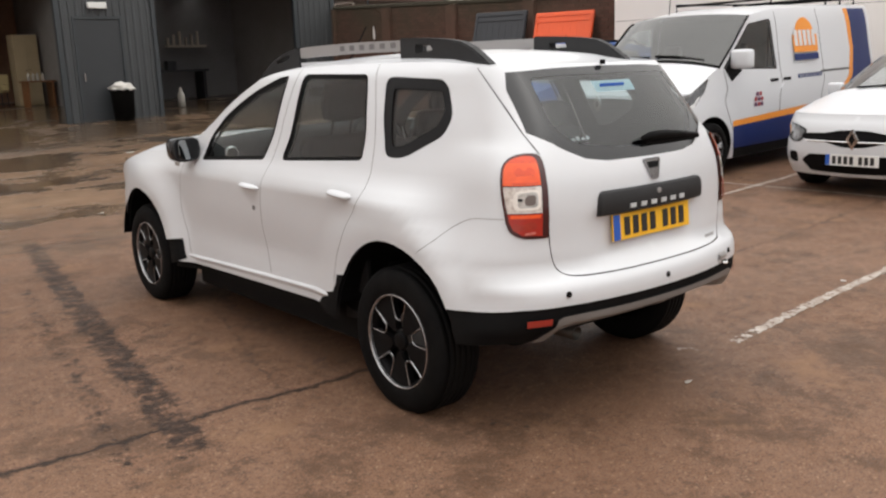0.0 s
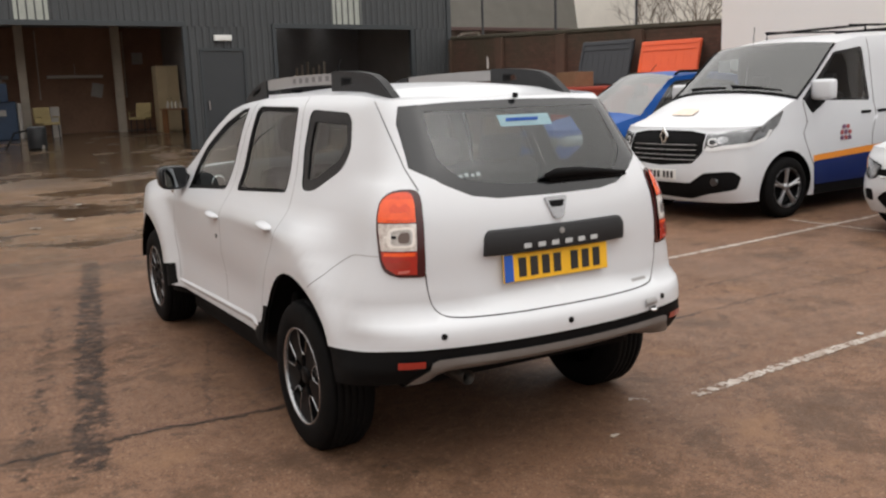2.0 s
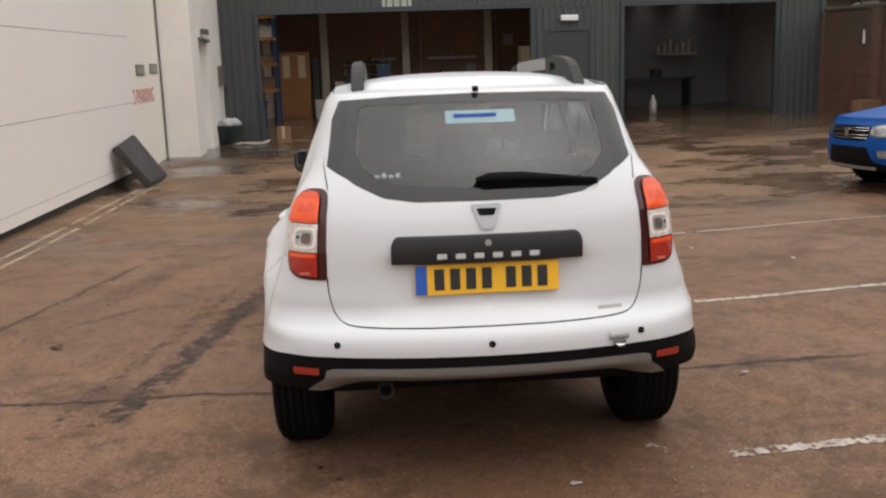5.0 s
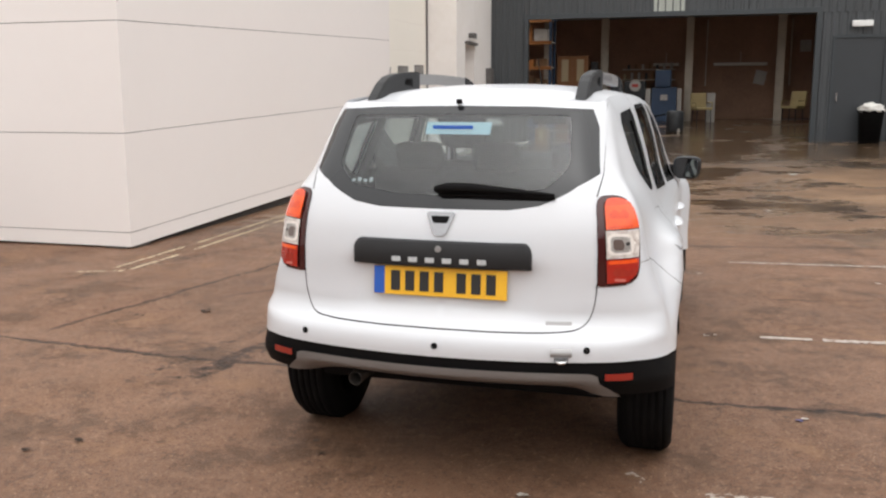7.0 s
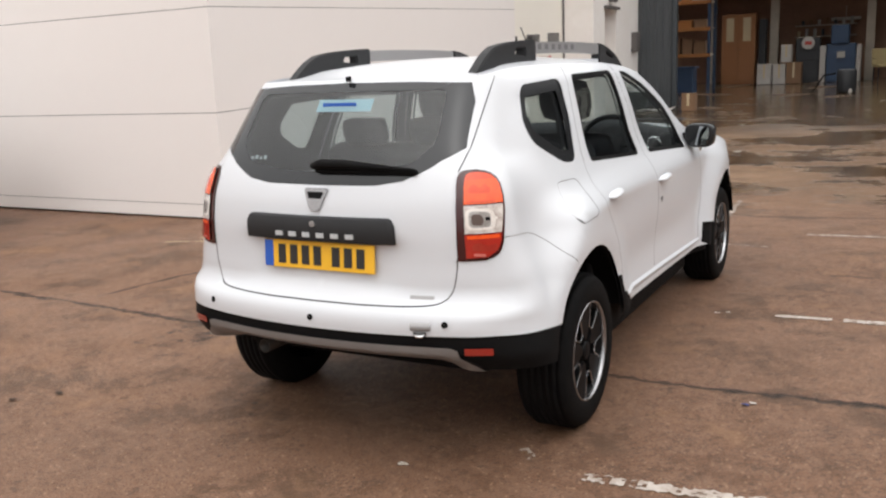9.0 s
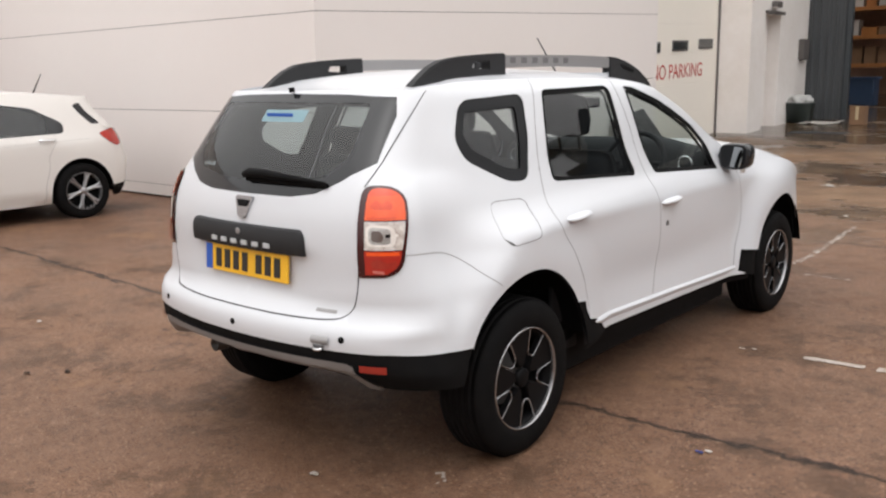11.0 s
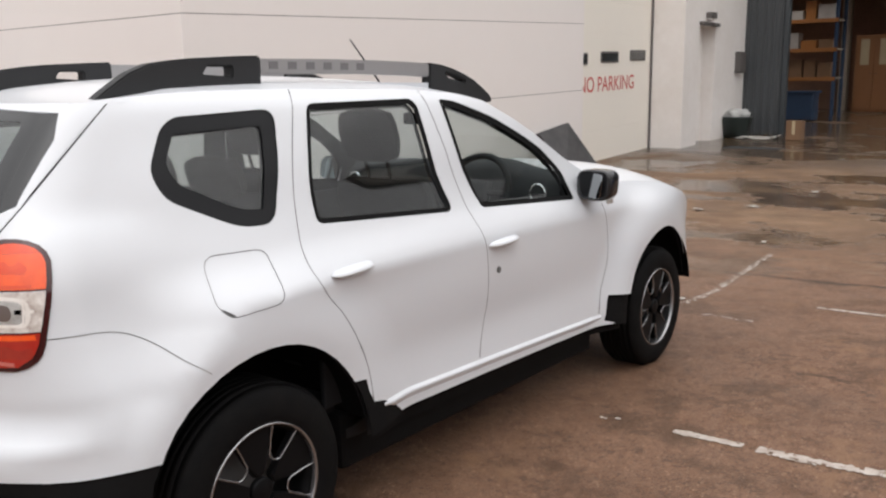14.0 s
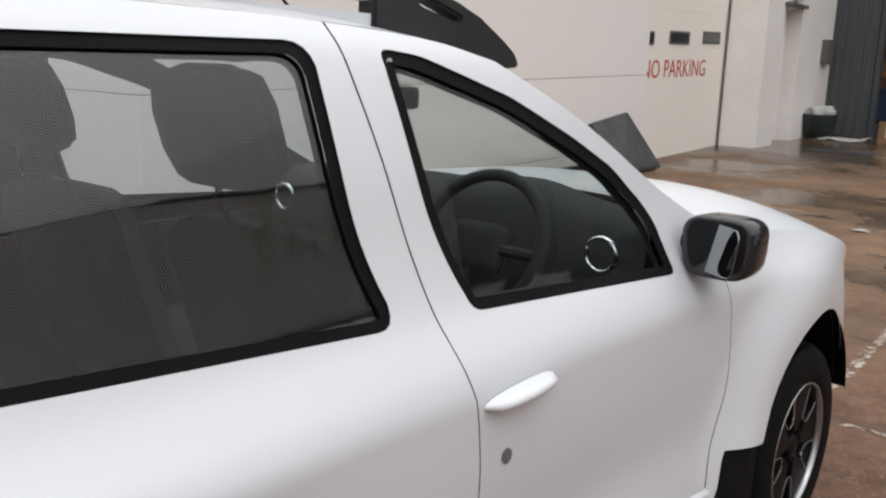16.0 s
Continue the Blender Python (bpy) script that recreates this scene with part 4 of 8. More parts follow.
part("rubbish", crumpled(-3.9, 18.5, z + 0.48, 0.28, 0.26, 0.14, 7), mat("grey_rubbish", (0.28, 0.28, 0.27), 0.7, vary=0.6, scale=8, second=(0.6, 0.6, 0.58)), tb, "", True)
sh = thing("paper_sheet", "large creased white sheet of card lying on wet ground", "litter")
rows = []
for i in range(13):
    row = []
    for k in range(9):
        u, w = -0.40 + 0.80 * i / 12, -0.26 + 0.52 * k / 8
        bend = 0.07 * max(0.0, noise.noise(Vector((u * 3.1, w * 3.1, 2)))) + 0.05 * max(0.0, noise.noise(Vector((u * 8, w * 8, 5)))) + 0.10 * max(0.0, u - 0.22)
        px, py = -3.35 + u * (1 - 0.12 * w) + 0.25 * w, 18.3 + w * (1 + 0.2 * u) - 0.10 * u
        row.append((px, py, floor_z(px, py) + 0.022 + bend))
    rows.append(row)
bm = bmesh.new()
vv = [[bm.verts.new(p) for p in r] for r in rows]
for a, b in zip(vv, vv[1:]):
    for i in range(8):
        bm.faces.new((a[i], b[i], b[i + 1], a[i + 1]))
bmesh.ops.solidify(bm, geom=list(bm.faces), thickness=0.006)
part("sheet", bm, PAPER, sh)
scrap(-3.65, 18.1, 0.12)
gr = thing("drain_grate", "dark square drain cover in the wet ground", "drain")
part("grate", box(-3.4, 16.3, lay(-2.9, 16.5, -0.03), -2.3, 16.85, lay(-2.9, 16.5, 0.012)), DARK_METAL, gr)
pn = thing("leaning_panel", "dark plastic panel leaning on the warehouse wall", "panel")
z = floor_z(-4.1, 11.6)
bm = bmesh.new()
face = [Vector((-4.47, 10.95, z + 0.62)), Vector((-4.45, 11.88, z + 0.76)), Vector((-4.03, 12.2, z + 0.02)), Vector((-4.06, 11.15, z + 0.0))]
lo, hi = [bm.verts.new(p) for p in face], [bm.verts.new(p + Vector((0.10, 0.0, 0.07))) for p in face]
bm.faces.new(lo); bm.faces.new(hi[::-1])
for k in range(4):
    bm.faces.new((lo[k], lo[(k + 1) % 4], hi[(k + 1) % 4], hi[k]))
bmesh.ops.recalc_face_normals(bm, faces=bm.faces)
bmesh.ops.bevel(bm, geom=list(bm.edges), offset=0.02, segments=2, affect="EDGES")
part("panel_sheet", bm, mat("scuffed_dark_plastic", (0.03, 0.028, 0.03), 0.45, vary=0.6, scale=5, second=(0.10, 0.095, 0.095)), pn)

# ---- east side: brick wall, bins, white building, roofs beyond ----
BRICK = [mat("brick_red", (0.135, 0.066, 0.046), 0.85, vary=0.6, scale=5, second=(0.075, 0.042, 0.032), bump=0.3, bump_scale=60)]
b_ = BRICK[0].node_tree
hs = b_.nodes.new("ShaderNodeHueSaturation"); mr = b_.nodes.new("ShaderNodeMapRange")
mr.inputs["To Min"].default_value, mr.inputs["To Max"].default_value = 0.78, 1.08
src = b_.nodes["Principled BSDF"].inputs["Base Color"].links[0].from_socket
isl = b_.nodes.new("ShaderNodeNewGeometry")
b_.links.new(isl.outputs["Random Per Island"], mr.inputs["Value"]); b_.links.new(mr.outputs[0], hs.inputs["Value"]); b_.links.new(src, hs.inputs["Color"]); b_.links.new(hs.outputs[0], b_.nodes["Principled BSDF"].inputs["Base Color"])
def mossy(material, lo, hi, amount):
    """Dark green-brown moss that has grown down from the top of the wall."""
    nt = material.node_tree
    bsdf = nt.nodes["Principled BSDF"].inputs["Base Color"]
    was = bsdf.links[0].from_socket
    pos = nt.nodes.new("ShaderNodeNewGeometry"); sp = nt.nodes.new("ShaderNodeSeparateXYZ")
    nz = nt.nodes.new("ShaderNodeTexNoise"); nz.inputs["Scale"].default_value, nz.inputs["Detail"].default_value = 1.1, 7.0
    nt.links.new(pos.outputs["Position"], nz.inputs["Vector"]); nt.links.new(pos.outputs["Position"], sp.inputs[0])
    ad = nt.nodes.new("ShaderNodeMath"); ad.operation = "MULTIPLY_ADD"; ad.inputs[1].default_value = 2.6
    nt.links.new(nz.outputs["Fac"], ad.inputs[0]); nt.links.new(sp.outputs["Z"], ad.inputs[2])
    up = nt.nodes.new("ShaderNodeMapRange")
    for key, value in (("From Min", lo), ("From Max", hi), ("To Min", 0.0), ("To Max", amount)):
        up.inputs[key].default_value = value
    nt.links.new(ad.outputs[0], up.inputs["Value"])
    mx = nt.nodes.new("ShaderNodeMix"); mx.data_type = "RGBA"
    nt.links.new(up.outputs[0], mx.inputs[0]); nt.links.new(was, mx.inputs[6]); mx.inputs[7].default_value = (0.062, 0.052, 0.032, 1)
    nt.links.new(mx.outputs[2], bsdf)


mossy(BRICK[0], 3.2, 4.6, 0.8)
MORTAR = mat("dark_mortar", (0.085, 0.058, 0.045), 0.9, vary=0.4, scale=8)
mossy(MORTAR, 3.2, 4.6, 0.8)
W0, W1 = Vector((11.22, 19.9)), Vector((11.25, 8.6))
wd = (W1 - W0).normalized()
wn_ = Vector((wd.y, -wd.x))
if wn_.x > 0:
    wn_ = -wn_
wl_len = (W1 - W0).length
brick_wall = thing("wall_east_brick", "weathered red-brown brick boundary wall with a ragged top", "wall", kind="structure")
mwall = Matrix(((wd.x, wn_.x, 0, W0.x), (wd.y, wn_.y, 0, W0.y), (-0.042, 0, 1, 0.18), (0, 0, 0, 1)))
part("wall_core", box(0, -0.22, -0.2, wl_len, -0.008, 2.98, m=mwall), MORTAR, brick_wall)
part("coping", box(0, -0.27, 2.98, wl_len, 0.03, 3.07, 0.02, m=mwall), mat("mossy_coping", (0.075, 0.066, 0.046), 0.9, vary=0.6, scale=3), brick_wall)
co_, fa_ = [], []
rb = random.Random(11)
row, zb = 0, 0.25
while zb < 2.93:
    u = -0.11 * (row % 2)
    while u < wl_len - 0.05:
        a, c = max(0, u + 0.005), min(wl_len, u + 0.215)
        o = 0.006 * rb.random()
        k = len(co_)
        for q in (a, c):
            for dd in (-0.05, o):
                for zz in (zb + 0.005, zb + 0.068):
                    co_.append(tuple(mwall @ Vector((q, dd, zz))))
        fa_ += [tuple(k + i for i in f) for f in ((0, 1, 3, 2), (4, 6, 7, 5), (0, 4, 5, 1), (2, 3, 7, 6), (1, 5, 7, 3), (0, 2, 6, 4))]
        u += 0.22
    zb += 0.075
    row += 1
me = bpy.data.meshes.new("brickwork")
me.from_pydata(co_, [], fa_)
me.materials.append(BRICK[0])
bw = new("brickwork", me)
bw.parent = brick_wall
tagged(bw, "red-brown bricks", kind="stuff")
for k in range(5):
    q = 0.4 + 2.6 * k
    part("brick_pier", box(q - 0.17, 0.0, 0.1, q + 0.17, 0.10, 2.97, 0.01, m=mwall), BRICK[0], brick_wall, "brick pier")
for q in (2.0, 5.2, 8.0):
    post = thing("fence_post", "thin dark post above the brick wall", "post")
    part("post_bar", tube([mwall @ Vector((q, -0.1, 3.07)), mwall @ Vector((q, -0.1, 4.3))], 0.03, sides=6), DARK_METAL, post)

east = cladding_run("wall_east_1", (10.75, 9.0), (10.75, 1.0), [0.1, 2.2, 4.4], 0.0, "plain white rendered building wall behind parked cars", out=1.0)
RENDER_GREY = mat("grey_brown_render", (0.23, 0.19, 0.17), 0.85, vary=0.3, scale=1.2)
RENDER_WHITE = mat("white_render", (0.90, 0.86, 0.83), 0.7, vary=0.15, scale=0.5, second=(0.78, 0.73, 0.70), bump=0.05, bump_scale=10)
for panel in east.children:
    if "panel" in panel.name:
        panel.data.materials[0] = RENDER_WHITE
structure("wall_east_2", box(10.8, -25.0, -0.3, 20.0, 0.99, 4.2), RENDER_GREY, "brown-grey rendered building on the yard side", "wall")
structure("wall_east_core", box(11.1, 1.0, -0.2, 20.0, 8.95, 4.4), WALL_WHITE, "plain white building volume", "wall")
SLATE = mat("grey_slate", (0.24, 0.225, 0.20), 0.75, vary=0.5, scale=2, second=(0.18, 0.165, 0.145), bump=0.3, bump_scale=14)
house = thing("house", "terraced house with a steep grey slate roof beyond the wall", "house", pose(0, 0, 0))
part("house_wall", box(13.5, 26.0, 0, 20.75, 34.0, 4.05), RENDER_GREY, house)
bm = bmesh.new()
v = [bm.verts.new(p) for p in ((13.2, 25.6, 4.05), (20.9, 25.6, 4.05), (21.5, 27.0, 7.4), (13.2, 27.0, 7.4), (20.9, 34.5, 4.05), (13.2, 34.5, 4.05))]
for f in ((0, 1, 2, 3), (3, 2, 4, 5), (0, 3, 5), (1, 4, 2)):
    bm.faces.new([v[i] for i in f])
bmesh.ops.solidify(bm, geom=list(bm.faces), thickness=0.08)
part("house_roof", bm, SLATE, house, "grey slate roof")
part("gutter", box(13.2, 25.45, 3.93, 20.6, 25.58, 4.06, 0.02), mat("brown_gutter", (0.07, 0.035, 0.03), 0.5), house, "brown gutter along the eaves")
part("overflow_pipe", tube([(15.45, 25.9, 3.74), (15.6, 25.9, 3.86), (16.35, 25.9, 3.92), (16.4, 25.9, 3.83)], 0.05, sides=8), WALL_WHITE, house, "white overflow pipe")
for x in (15.5, 18.5):
    part("chimney", box(x, 26.8, 7.0, x + 0.8, 27.6, 8.6, 0.02), BRICK[0], house, "brick chimney stack")
white_house = thing("house", "cream rendered house beyond the brick wall", "house")
part("house_wall", box(25.0, 17.0, 0, 34.0, 46.0, 9.0), mat("cream_render", (0.88, 0.83, 0.75), 0.8, vary=0.25, scale=0.8), white_house)
part("house_roof", box(24.7, 16.7, 9.0, 34.3, 46.3, 9.3), SLATE, white_house)

# bare trees over the wall
BARK = mat("grey_bark", (0.15, 0.115, 0.085), 0.9, vary=0.4, scale=12)
rt = random.Random(21)


def branch(bm, p, d, r, n):
    q = p + d
    tube([p, p + d * 0.5 + Vector((rt.uniform(-1, 1), rt.uniform(-1, 1), rt.uniform(-1, 1))) * d.length * 0.07, q], [r, r * 0.8, r * 0.62], bm, sides=5)
    if n:
        for _ in range(3 if n > 1 else 4):
            e = (d.normalized() + Vector((rt.uniform(-0.9, 0.9), rt.uniform(-0.9, 0.9), rt.uniform(-0.25, 0.7)))).normalized() * d.length * rt.uniform(0.55, 0.85)
            branch(bm, q if _ else p + d * 0.7, e, r * 0.58, n - 1)


for x, y in ((16.5, 15.5), (17.8, 13.2), (17.2, 18.2), (18.0, 16.9), (19.0, 14.9), (16.9, 12.4)):
    tree = thing("tree", "bare winter tree with thin brown twigs behind the brick wall", "tree", group="bare trees behind the wall")
    stem = bmesh.new()
    top = Vector((x + 0.1, y - 0.1, 2.3))
    tube([(x, y, 0.0), (x + 0.07, y - 0.04, 1.2), top], [0.075, 0.062, 0.05], stem, sides=7)
    part("trunk", stem, BARK, tree, "grey bark")
    crown = bmesh.new()
    for _ in range(4):
        branch(crown, top - Vector((0, 0, rt.uniform(0.0, 0.5))), Vector((rt.uniform(-0.8, 0.8), rt.uniform(-0.8, 0.8), rt.uniform(0.6, 1.3))), 0.026, 3)
    part("crown", crown, BARK, tree, "bare brown twigs")

# wheeled bins
ORANGE = mat("orange_bin_plastic", (0.75, 0.10, 0.02), 0.45, vary=0.25, scale=3, second=(0.6, 0.07, 0.02))
BIN_RED = mat("faded_red_bin", (0.42, 0.055, 0.03), 0.5, vary=0.4, scale=3, second=(0.30, 0.05, 0.035))
BIN_BLACK = mat("black_bin_plastic", (0.02, 0.022, 0.028), 0.5, vary=0.3, scale=4)


def wheelie(x, y, body, lid, label, half, tall):
    z = floor_z(x, y)
    c = thing("wheeled_bin", label, "bin", pose(x, y, z, 0, 0, 20), group="wheeled bins by the wall")
    part("bin_body", prism([(-0.28, 0.12), (0.48, 0.12), (0.55, 1.28), (-0.38, 1.28)], 1.36, m=Matrix(((1, 0, 0, 0), (0, 0, 1, -0.68), (0, 1, 0, 0), (0, 0, 0, 1)))), body, c)
    part("bin_rim", box(-0.43, -0.72, 1.26, 0.60, 0.72, 1.34, 0.02), body, c)
    m = Matrix.Translation((0.58, 0, 1.34)) @ Matrix.Rotation(radians(20), 4, "Y")
    ld = part("lid", box(-0.03, -half, 0.0, 0.05, half, tall, 0.03, m=m), lid, c, "open lid tilted back")
    for z0, z1 in ((0.03, 0.09), (tall - 0.10, tall - 0.03), (tall - 0.22, tall - 0.17)):
        part("lid_rib", box(-0.046, -half + 0.04, z0, -0.028, half - 0.04, z1, m=m), lid, ld)
    for sy in (-1, 1):
        part("lid_rib", box(-0.046, sy * (half - 0.05) - 0.025, 0.09, -0.028, sy * (half - 0.05) + 0.025, tall - 0.10, m=m), lid, ld)
    for k in range(7):
        part("lid_rib", box(-0.036, half * (-0.72 + 0.24 * k) - 0.012, 0.14, -0.028, half * (-0.72 + 0.24 * k) + 0.012, tall - 0.26, m=m), lid, ld)
    for sx in (-0.2, 0.36):
        for sy in (-0.55, 0.55):
            part("castor", lathe([(0.001, -0.03), (0.08, -0.03), (0.08, 0.03), (0.001, 0.03)], sides=16, m=Matrix.Translation((sx, sy, 0.08)) @ Matrix.Rotation(radians(90), 4, "Z")), RUBBER, c)
    return c


wheelie(10.06, 10.10, BIN_RED, ORANGE, "red wheeled bin with its orange lid thrown open", 0.64, 0.95)
wheelie(9.90, 11.82, BIN_RED, BIN_BLACK, "red wheeled bin with a black lid thrown open", 0.62, 1.02)
carton(9.85, 12.15, 0.5, 0.6, 0.3, CARD, "flattened brown cardboard on top of a bin", floor_z(9.98, 12.08) + 1.342, False)
tag_ = thing("plastic_strip", "thin white plastic strip hanging on the brick wall", "strip")
part("strip_body", prism(rounded([(-0.035, 0.0), (0.035, 0.0), (0.05, 0.12), (0.012, 0.32), (-0.025, 0.32), (-0.04, 0.15)], 0.01), 0.012, m=Matrix(((0, 0, -1, 11.222), (-1, 0, 0, 17.54), (0, 1, 0, 2.25), (0, 0, 0, 1)))), WALL_WHITE, tag_)
TROLLEY_RUST = mat("rusty_trolley", (0.10, 0.035, 0.022), 0.7, vary=0.5, scale=14)
tr = thing("hand_trolley", "rusty metal trolley standing by the brick wall", "trolley")
z = floor_z(11.0, 17.0)
for sx in (-0.3, 0.3):
    part("trolley_rail", tube([(11.0 + sx, 17.2, z), (11.0 + sx, 17.0, z + 1.1)], 0.025, sides=6), TROLLEY_RUST, tr)
for k in range(3):
    part("trolley_bar", tube([(10.7, 17.2 - 0.06 * k, z + 0.1 + 0.45 * k), (11.3, 17.2 - 0.06 * k, z + 0.1 + 0.45 * k)], 0.02, sides=6), TROLLEY_RUST, tr)
part("trolley_load", box(10.75, 16.7, z, 11.25, 17.1, z + 0.45, 0.02), CARD, tr)

# ---- the white car: body surface wrapped round the rear, the corner and the side ----
def curve(x, pts):
    """Smooth curve through control points."""
    if x <= pts[0][0]:
        return pts[0][1]
    if x >= pts[-1][0]:
        return pts[-1][1]
    i = next(k for k in range(len(pts) - 1) if x <= pts[k + 1][0])

    def slope(j):
        if j <= 0 or j >= len(pts) - 1:
            a, b = (0, 1) if j <= 0 else (-2, -1)
            return (pts[b][1] - pts[a][1]) / (pts[b][0] - pts[a][0])
        a = (pts[j][1] - pts[j - 1][1]) / (pts[j][0] - pts[j - 1][0])
        b = (pts[j + 1][1] - pts[j][1]) / (pts[j + 1][0] - pts[j][0])
        return 0 if a * b < 0 else (a + b) / 2

    (x0, y0), (x1, y1) = pts[i], pts[i + 1]
    h = x1 - x0
    t = (x - x0) / h
    return (2 * t**3 - 3 * t**2 + 1) * y0 + (t**3 - 2 * t**2 + t) * h * slope(i) + (3 * t**2 - 2 * t**3) * y1 + (t**3 - t**2) * h * slope(i + 1)


S1, S2 = 0.60, 0.85


class Shell:
    """A car body wrapped from the middle of one end, round the corner and along the side; y runs from that end."""

    def __init__(self, section, plan, back, crown, corner, wheels, wheel_z, arch_r, flare=0.05, length=4.2, extra=None, dish=None, tail=None):
        self.section, self.plan, self.back, self.crown, self.corner = section, plan, back, crown, corner
        self.wheels, self.wheel_z, self.arch_r, self.flare, self.length, self.extra, self.dish, self.tail = wheels, wheel_z, arch_r, flare, length, extra, dish, tail
        self.ends = {}

    def half(self, y, z):
        f = 0.0
        for yc in self.wheels:
            r = math.hypot(y - yc, z - self.wheel_z)
            if r < 0.75:
                k = max(0.0, min(1.0, 1 - (r - self.arch_r - 0.03) / 0.26))
                b = max(0.0, min(1.0, (y - yc + 0.15) / 0.5))
                f = max(f, self.flare * (1 - 0.38 * b * b * (3 - 2 * b)) * k * k * (3 - 2 * k) * max(0.0, min(1.0, (1.02 - z) / 0.12)))
        h = curve(z, self.section) + curve(y, self.plan) * (1 if z < 1.0 else 0.6) + f + (self.extra(y, z) if self.extra else 0.0)
        if self.tail:
            # the side runs smoothly into the corner's own outline
            far = curve(z, [(0.74, 0.60), (0.84, 0.70), (0.92, 0.80), (1.05, 0.78), (1.22, 0.68)])
            k = max(0.0, min(1.0, (far - y) / (far - 0.40))) * curve(z, [(0.56, 0.0), (0.72, 1.0)])
            k = k * k * (3 - 2 * k)
            h += (curve(z, self.tail) - h) * k
        return h

    def rear(self, x, z):
        return curve(z, self.back) + self.crown * abs(x) ** 2.2 + (self.dish(x, z) if self.dish else 0.0)

    def corner_ends(self, z):
        if z not in self.ends:
            r = curve(z, self.corner)
            y1 = self.rear(0.6, z) + r
            self.ends[z] = (self.half(y1, z) - r, y1)
        return self.ends[z]

    def point(self, s, z):
        xc, y1 = self.corner_ends(z)
        if s <= S1:
            x = xc * s / S1
            return Vector((x, self.rear(x, z), z))
        if s >= S2:
            y = y1 + (s - S2)
            return Vector((self.half(y, z), y, z))
        t = (s - S1) / (S2 - S1)
        p0, p3 = Vector((xc, self.rear(xc, z), z)), Vector((self.half(y1, z), y1, z))
        d0 = Vector((1, self.crown * 2.2 * xc**1.2, 0)).normalized()
        d3 = Vector(((self.half(y1 + 0.05, z) - p3.x) / 0.05, 1, 0)).normalized()
        k = 0.56 * (p3 - p0).length / 1.414
        p1, p2 = p0 + d0 * k, p3 - d3 * k
        u = 1 - t
        return p0 * u**3 + p1 * 3 * u * u * t + p2 * 3 * u * t * t + p3 * t**3

    def side(self, y, z):
        return (S2 + y - self.corner_ends(z)[1], z)

    def end(self, x, z):
        """The surface coordinate of a place x metres off the middle of the end."""
        xc = self.corner_ends(z)[0]
        if x <= xc:
            return (S1 * x / xc, z)
        lo, hi = S1, S2
        for _ in range(24):
            m = (lo + hi) / 2
            lo, hi = (m, hi) if self.point(m, z).x < x else (lo, m)
        return (lo, z)

    def wrap(self, y, z):
        """The surface coordinate round the corner at the depth y."""
        lo, hi = S1, S2
        for _ in range(24):
            m = (lo + hi) / 2
            lo, hi = (m, hi) if self.point(m, z).y < y else (lo, m)
        return (lo, z)

    def normal(self, s, z):
        e = 0.004
        a = self.point(s + e, z) - self.point(max(0, s - e), z)
        b = self.point(s, z + e) - self.point(s, z - e)
        return a.cross(b).normalized()

    def arch(self, yc, z0=0.15, n=28):
        r = self.arch_r
        a0 = math.asin(max(-0.9, (z0 - self.wheel_z) / r))
        return [self.side(yc + r * math.cos(a), self.wheel_z + r * math.sin(a)) for a in (a0 + (math.pi - 2 * a0) * i / n for i in range(n + 1))]

    def sides(self, poly):
        return [self.side(*p) for p in poly]


SUV = Shell(
    section=[(0.20, 0.80), (0.30, 0.825), (0.45, 0.822), (0.60, 0.815), (0.78, 0.82), (0.90, 0.821), (0.96, 0.804), (1.0, 0.782), (1.05, 0.753), (1.15, 0.719), (1.30, 0.683), (1.42, 0.645), (1.48, 0.618), (1.54, 0.565)],
    plan=[(0.0, -0.03), (0.5, -0.012), (1.0, 0.0), (2.4, 0.0), (3.3, 0.002), (3.75, 0.0), (4.02, -0.022), (4.25, -0.075), (4.45, -0.16)],
    back=[(0.20, 0.20), (0.35, 0.10), (0.43, 0.055), (0.495, 0.024), (0.52, 0.02), (0.60, 0.012), (0.655, 0.03), (0.69, 0.07), (0.78, 0.082), (0.95, 0.086), (1.06, 0.105), (1.2, 0.17), (1.35, 0.275), (1.48, 0.38), (1.54, 0.44)],
    crown=0.24, corner=[(0.2, 0.27), (0.62, 0.25), (0.85, 0.20), (1.1, 0.17), (1.5, 0.13)],
    wheels=(0.845, 3.65), wheel_z=0.335, arch_r=0.438, flare=0.060,
    tail=[(0.56, 0.842), (0.65, 0.832), (0.75, 0.806), (0.85, 0.768), (0.90, 0.752), (0.95, 0.740), (1.0, 0.731), (1.05, 0.721), (1.10, 0.705), (1.15, 0.681), (1.2, 0.647), (1.3, 0.608), (1.4, 0.576), (1.48, 0.55)],
    extra=lambda y, z: 0.016 * math.exp(-((z - 0.93) / 0.05) ** 2) * max(0.0, min(1.0, (1.9 - y) / 0.9)) - 0.012 * math.exp(-((z - 0.55) / 0.12) ** 2) * math.exp(-((y - 2.1) / 0.7) ** 2) - 0.042 * max(0.0, min(1.0, (z - 1.08) / 0.3)) * max(0.0, min(1.0, (1.5 - y) / 0.8)) * max(0.0, min(1.0, (y - 0.2) / 0.3)),
    dish=lambda x, z: 0.028 * math.exp(-(abs(x) / 0.36) ** 6) * math.exp(-((z - 0.81) / 0.10) ** 6) + curve(z, [(0.40, 0.20), (0.45, 0.085), (0.485, 0.012), (0.497, 0.0)]) * math.exp(-(abs(x) / 0.57) ** 14),
)
on_side, on_rear = SUV.side, SUV.end
side_poly = SUV.sides
WHEEL_Z = 0.322


